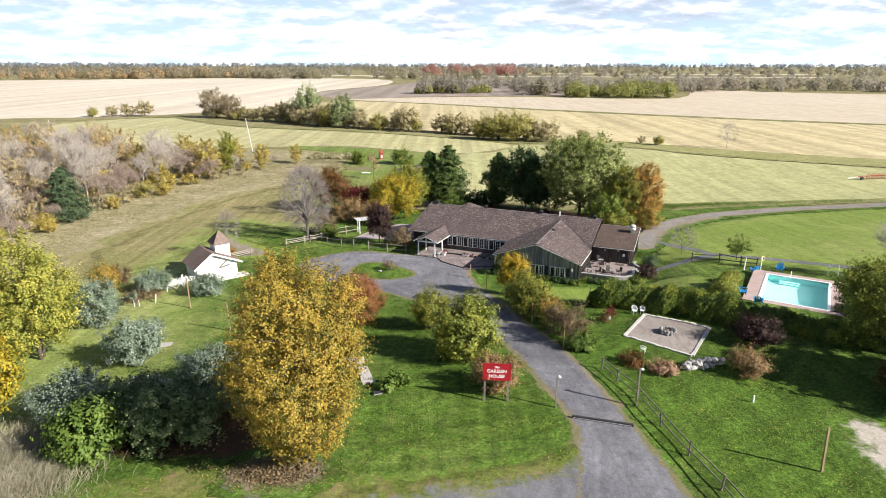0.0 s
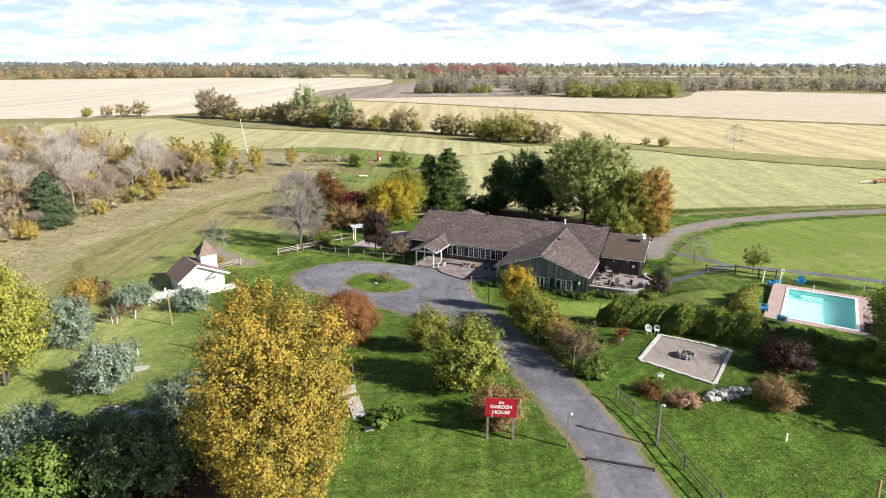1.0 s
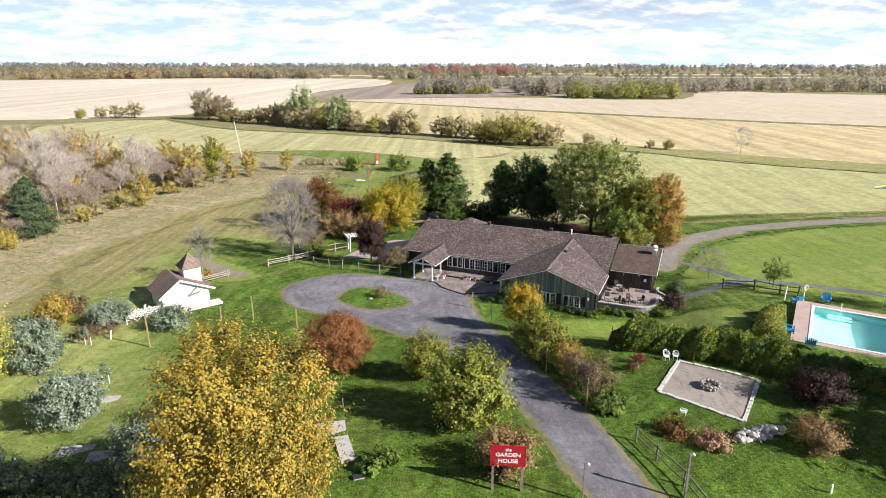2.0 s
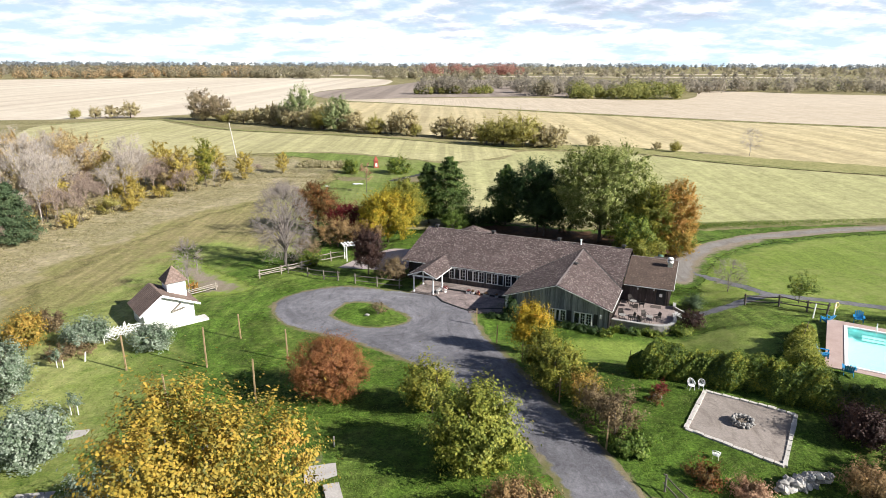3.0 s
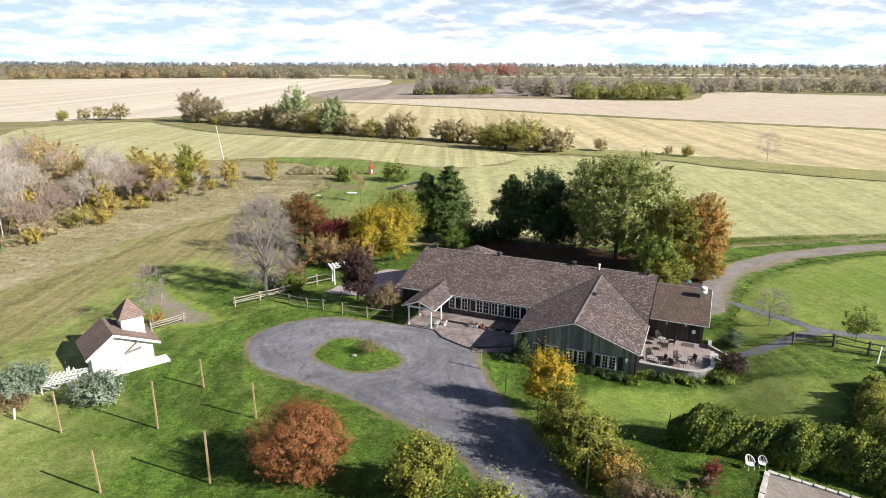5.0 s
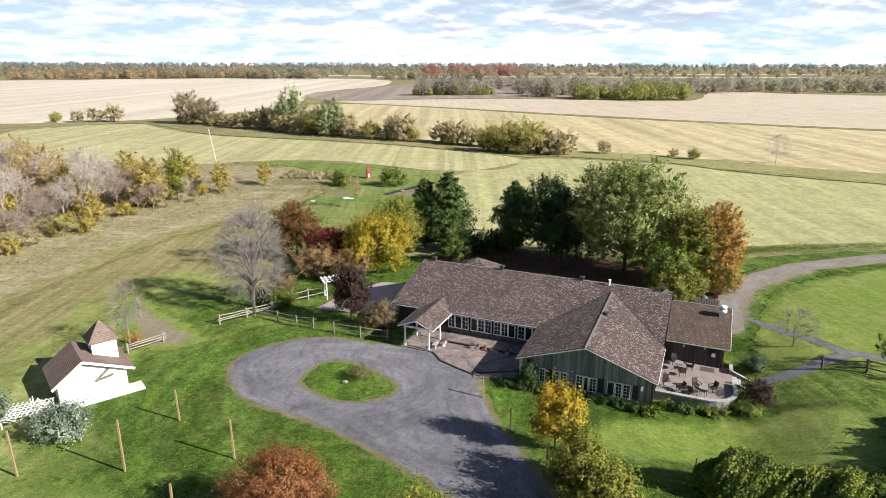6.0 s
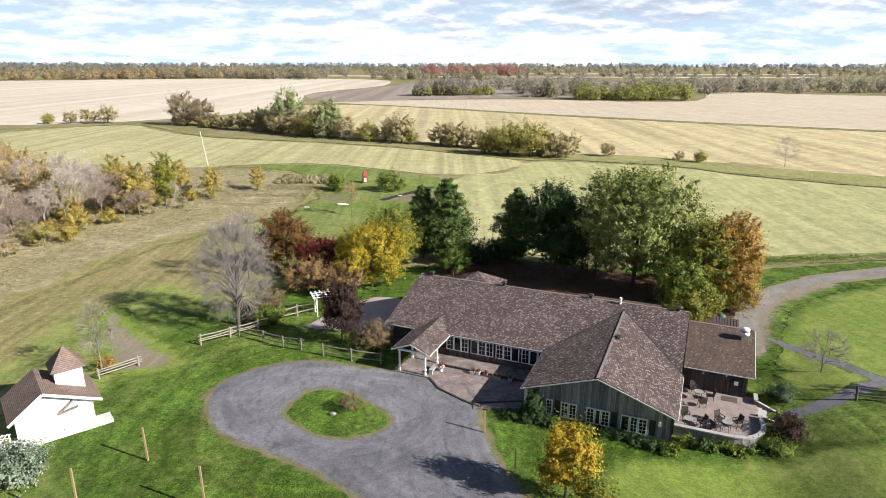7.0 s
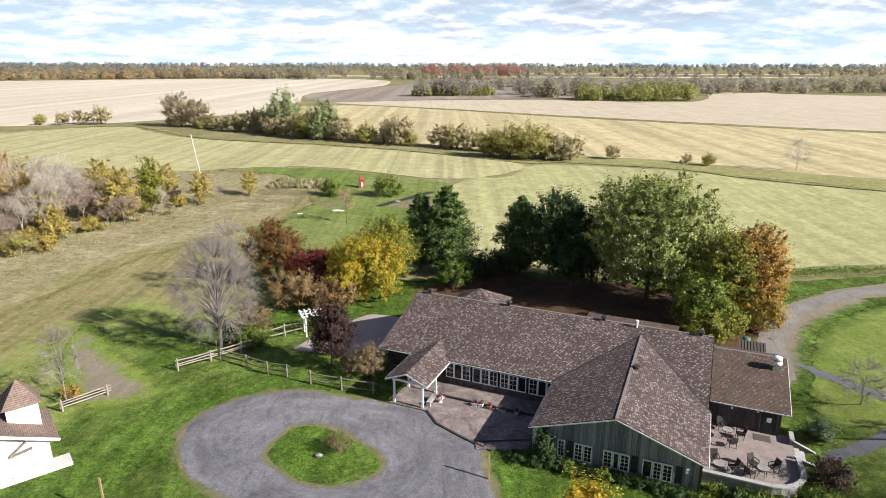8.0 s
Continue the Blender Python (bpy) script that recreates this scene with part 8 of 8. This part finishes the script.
# grass blades over the lawn
n = 100000
x, y = -34 + 84 * rs.rand(n), 22 + 44 * rs.rand(n)
keep = (f_drive(x, y) > 0.15) & (square(PIT)(x, y) > 0.25) & ~((x > 30) & (y > 52) & (x - y < -8))
keep &= ~((x > -1) & (y > 69)) | (x > 26)
keep &= ripple(x, y, 4.0, 77) + 0.6 * ripple(x, y, 0.9, 78) > -0.25
x, y = x[keep], y[keep]
n = len(x)
q = np.stack([x, y, land(x, y) + 0.045], 1)
nrm = np.stack([rs.normal(0, 1, n), rs.normal(0, 1, n), 2.6 + 0 * x], 1)
tagged(new("grass", leaf_mesh("grass", q, nrm, 0.06 * (0.5 + rs.rand(n)), L_grass, rs, 1.8, 0.5)), "tufts of green grass on the lawn", "grass", kind="stuff")

# hedgerow between the fields
HROW = "hedgerow trees between the fields"
ha = broadleaf("hedgerow_tree", -106, 290, 13.5, 15, L_hrowdark, "dark bronze tree in the hedgerow", 7000, 0.5, 1.2, 0.0, 0.25, 210, group=HROW, rough=0.16, stems=3, hollow=0.3)
hb = broadleaf("hedgerow_tree", -57, 262, 17, 12, L_hrowgreen, "tall grey-green tree in the hedgerow", 6500, 0.5, 1.1, 0.0, 0.25, 211, group=HROW, rough=0.16, stems=3, hollow=0.3)
hc = broadleaf("hedgerow_tree", -40, 246, 13.5, 11.5, L_hrowgreen, "green tree in the hedgerow", 6000, 0.5, 1.1, 0.0, 0.22, 212, group=HROW, rough=0.16, stems=3, hollow=0.3)
hd = broadleaf("hedgerow_tree", -13.5, 233, 9.2, 11, L_hrow, "brown half-bare bush in the hedgerow", 2600, 0.6, 1.0, 0.0, 0.15, 213, group=HROW, rough=0.16, stems=3, hollow=0.3)
he = broadleaf("hedgerow_tree", 18, 205, 10, 10.5, L_hrowyellow, "yellow-green tree in the hedgerow", 5500, 0.45, 1.0, 0.0, 0.2, 214, group=HROW, rough=0.16, stems=3, hollow=0.3)
hf = broadleaf("hedgerow_tree", -70, 268, 9, 11, L_hrow, "brown bush in the hedgerow", 2600, 0.62, 1.0, 0.0, 0.15, 215, group=HROW, rough=0.16, stems=3, hollow=0.3)
for i in range(46):
    f = rt.random()
    if 0.62 < f < 0.68:
        continue
    e = curve_line([(-112, 290), (-82, 274), (-50, 254), (-20, 236), (8, 220), (34, 200)], 10)
    p = e[int(f * (len(e) - 1))]
    again(rt.choice((hd, hf, hd, he)), p[0] + rt.uniform(-2, 2), p[1] + rt.uniform(-1, 4), rt.uniform(0.28, 0.62), rt.uniform(0, 360))
for o, x, y, s in ((ha, -97, 286, 0.8), (hf, -88, 279, 0.6), (hf, -78, 271, 0.8), (hd, -64, 266, 0.9), (hb, -66, 272, 0.6), (hf, -52, 255, 1.0), (he, -46, 250, 1.0), (hd, -60, 258, 0.8), (hd, -33, 242, 0.7), (he, -25, 237, 0.7), (hf, -34, 246, 0.9),
                   (hd, -17, 238, 0.9), (hd, 4, 224, 0.85), (hf, -1, 228, 0.8), (hd, 8, 222, 0.7), (he, 24, 202, 1.05), (hf, 29, 201, 0.8), (he, 13, 208, 0.85), (hd, 33, 200, 0.8), (hd, -142, 297, 0.85), (hf, -150, 296, 0.7), (hd, -156, 294, 0.6), (he, -164, 292, 0.5),
                   (hd, 45, 203, 0.45), (hf, 62, 196, 0.3), (he, 66, 192, 0.35)):
    again(o, x, y, s, rt.uniform(0, 360))
round_bare_tree(84, 184.8, 8.2, 6.6, "pale half-bare lone tree in the field", 219, M_twig, L_hrow, 0.08, 0.1, 30, 220, 4)
gb = broadleaf("garden_bush", -21.8, 157, 3.2, 4.6, L_hedge, "round green bush in the vegetable garden", 2600, 0.25, 0.6, 0.0, 0.06, 216, "shrub", stems=3)
again(gb, -10.7, 157, 1.2, 70, "round green bush in the vegetable garden")
yng = broadleaf("young_tree", -16, 138, 7.0, 3.0, L_pinkbrown, "thin half-bare tree on the back lawn", 700, 0.2, 0.5, 0.15, 0.06, 217)
corn = np.stack([-36 + 11 * rs.rand(1500), 163 + 7 * rs.rand(1500), np.zeros(1500)], 1)
corn[:, 2] = land(corn[:, 0], corn[:, 1]) + 0.7 * rs.rand(1500)
tagged(new("dry_corn", leaf_mesh("dry_corn", corn, rs.normal(0, 1, (1500, 3)) * np.array([1, 1, 0.1]), 0.28 + 0.2 * rs.rand(1500), L_dry, rs, 3.0)), "withered corn rows in the vegetable garden", "crop", kind="stuff")
tarp = tagged(new("tarp_heap", ROCKS[2].copy()), "white tarp heap lying on the back lawn", "tarp")
tarp.data.materials.clear(), tarp.data.materials.append(M_white)
tarp.matrix_world = at(-18.75, 145.5, 0.15) @ Matrix.Diagonal((2.6, 1.2, 0.6, 1))


def far_wood(name, spots, mat, label, h, per, leaf, seed):
    """Distant woods: many loose crowns in one mesh."""
    per, leaf = int(per * 1.45), leaf * 0.68
    rs = np.random.RandomState(seed)
    k = len(spots)
    i = np.repeat(np.arange(k), per)
    n = len(i)
    hs = h * (0.55 + 0.75 * rs.rand(k))
    d = rs.normal(0, 1, (n, 3))
    d /= np.linalg.norm(d, axis=1, keepdims=True)
    d *= (0.5 + 0.5 * rs.rand(n))[:, None]
    c = np.stack([spots[i, 0] + d[:, 0] * hs[i] * 0.5, spots[i, 1] + d[:, 1] * hs[i] * 0.5, -1.2 + hs[i] * 0.5 + d[:, 2] * hs[i] * 0.5], 1)
    nrm = d.copy()
    nrm[:, 2] += 0.3
    return tagged(new(name, leaf_mesh(name, c, nrm, leaf * (0.6 + 0.8 * rs.rand(n)), mat, rs, 1.2, 0.35)), label, "woods", kind="stuff")


def strip(rs, a, b, wide, n):
    t = rs.rand(n)
    a, b = np.array(a, float), np.array(b, float)
    p = a + (b - a) * t[:, None]
    return p + rs.normal(0, 1, (n, 2)) * np.array([wide * 0.25, wide])


rs = np.random.RandomState(300)
FAR = "mixed autumn woods on the plain"
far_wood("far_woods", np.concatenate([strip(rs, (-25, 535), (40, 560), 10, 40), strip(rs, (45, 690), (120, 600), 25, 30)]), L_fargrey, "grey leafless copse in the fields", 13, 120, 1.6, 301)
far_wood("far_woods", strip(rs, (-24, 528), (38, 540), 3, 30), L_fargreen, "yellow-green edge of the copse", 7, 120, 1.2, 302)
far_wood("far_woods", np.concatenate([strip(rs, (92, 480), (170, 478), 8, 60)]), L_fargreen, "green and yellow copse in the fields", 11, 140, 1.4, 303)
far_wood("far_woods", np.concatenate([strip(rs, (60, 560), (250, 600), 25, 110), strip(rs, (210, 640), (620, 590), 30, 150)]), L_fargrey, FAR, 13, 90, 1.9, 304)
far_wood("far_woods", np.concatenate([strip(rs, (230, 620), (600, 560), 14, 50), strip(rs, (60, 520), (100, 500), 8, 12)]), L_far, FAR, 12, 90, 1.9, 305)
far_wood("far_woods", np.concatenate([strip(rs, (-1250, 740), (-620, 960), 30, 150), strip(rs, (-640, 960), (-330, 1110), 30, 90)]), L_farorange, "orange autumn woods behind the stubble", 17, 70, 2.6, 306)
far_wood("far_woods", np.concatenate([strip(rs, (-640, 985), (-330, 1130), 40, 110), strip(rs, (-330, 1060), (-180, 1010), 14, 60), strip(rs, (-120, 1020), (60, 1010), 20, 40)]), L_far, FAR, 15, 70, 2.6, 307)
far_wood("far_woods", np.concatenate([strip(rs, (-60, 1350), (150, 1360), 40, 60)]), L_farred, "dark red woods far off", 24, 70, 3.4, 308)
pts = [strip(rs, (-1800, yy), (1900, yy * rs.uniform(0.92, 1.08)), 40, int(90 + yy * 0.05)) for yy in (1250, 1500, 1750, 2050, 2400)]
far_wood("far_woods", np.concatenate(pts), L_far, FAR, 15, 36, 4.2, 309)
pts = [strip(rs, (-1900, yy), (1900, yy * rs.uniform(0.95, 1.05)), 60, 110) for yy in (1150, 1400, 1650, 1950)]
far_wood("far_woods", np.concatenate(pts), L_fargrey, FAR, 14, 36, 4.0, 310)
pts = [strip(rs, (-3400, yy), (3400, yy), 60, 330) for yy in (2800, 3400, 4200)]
far_wood("far_woods", np.concatenate(pts), L_farhaze, "hazy blue wooded horizon", 24, 30, 8.0, 311)
for i, (a, b, c, d, mt) in enumerate(((-160, 1180, 700, 1230, M_cream), (80, 820, 330, 880, M_pink), (-700, 1250, -150, 1330, M_cream), (250, 1500, 900, 1560, M_cream), (-100, 1600, 400, 1660, M_tan), (380, 760, 1000, 800, M_backlawn))):
    lay("far_field", mt, square([(a, b), (c, b * 0.98), (c, d), (a, d * 1.02)]), (a - 10, b - 40, c + 10, d + 60), 40.0, 0.3, "distant pale field between the woods", "field")

# rough weeds along the farm road and the field's edge
rs = np.random.RandomState(400)
c = curve_line([(38, 111.5), (43, 113.2), (50, 114), (60, 114.6), (80, 114.8)], 12)
t = rs.rand(4200) ** 1.5 * (len(c) - 1.01)
i = t.astype(int)
p = c[i] + (c[i + 1] - c[i]) * (t - i)[:, None] + rs.normal(0, 0.9, (4200, 2)) * np.array([0.5, 1.0])
q = np.stack([p[:, 0], p[:, 1], land(p[:, 0], p[:, 1]) + 0.1 + 0.18 * rs.rand(4200)], 1)
tagged(new("weeds", leaf_mesh("weeds", q, rs.normal(0, 1, (4200, 3)) + np.array([0, 0, 0.5]), 0.11 * (0.6 + 0.8 * rs.rand(4200)), L_grass, rs, 2.2)), "rough green weeds along the field's edge", "weeds", kind="stuff")
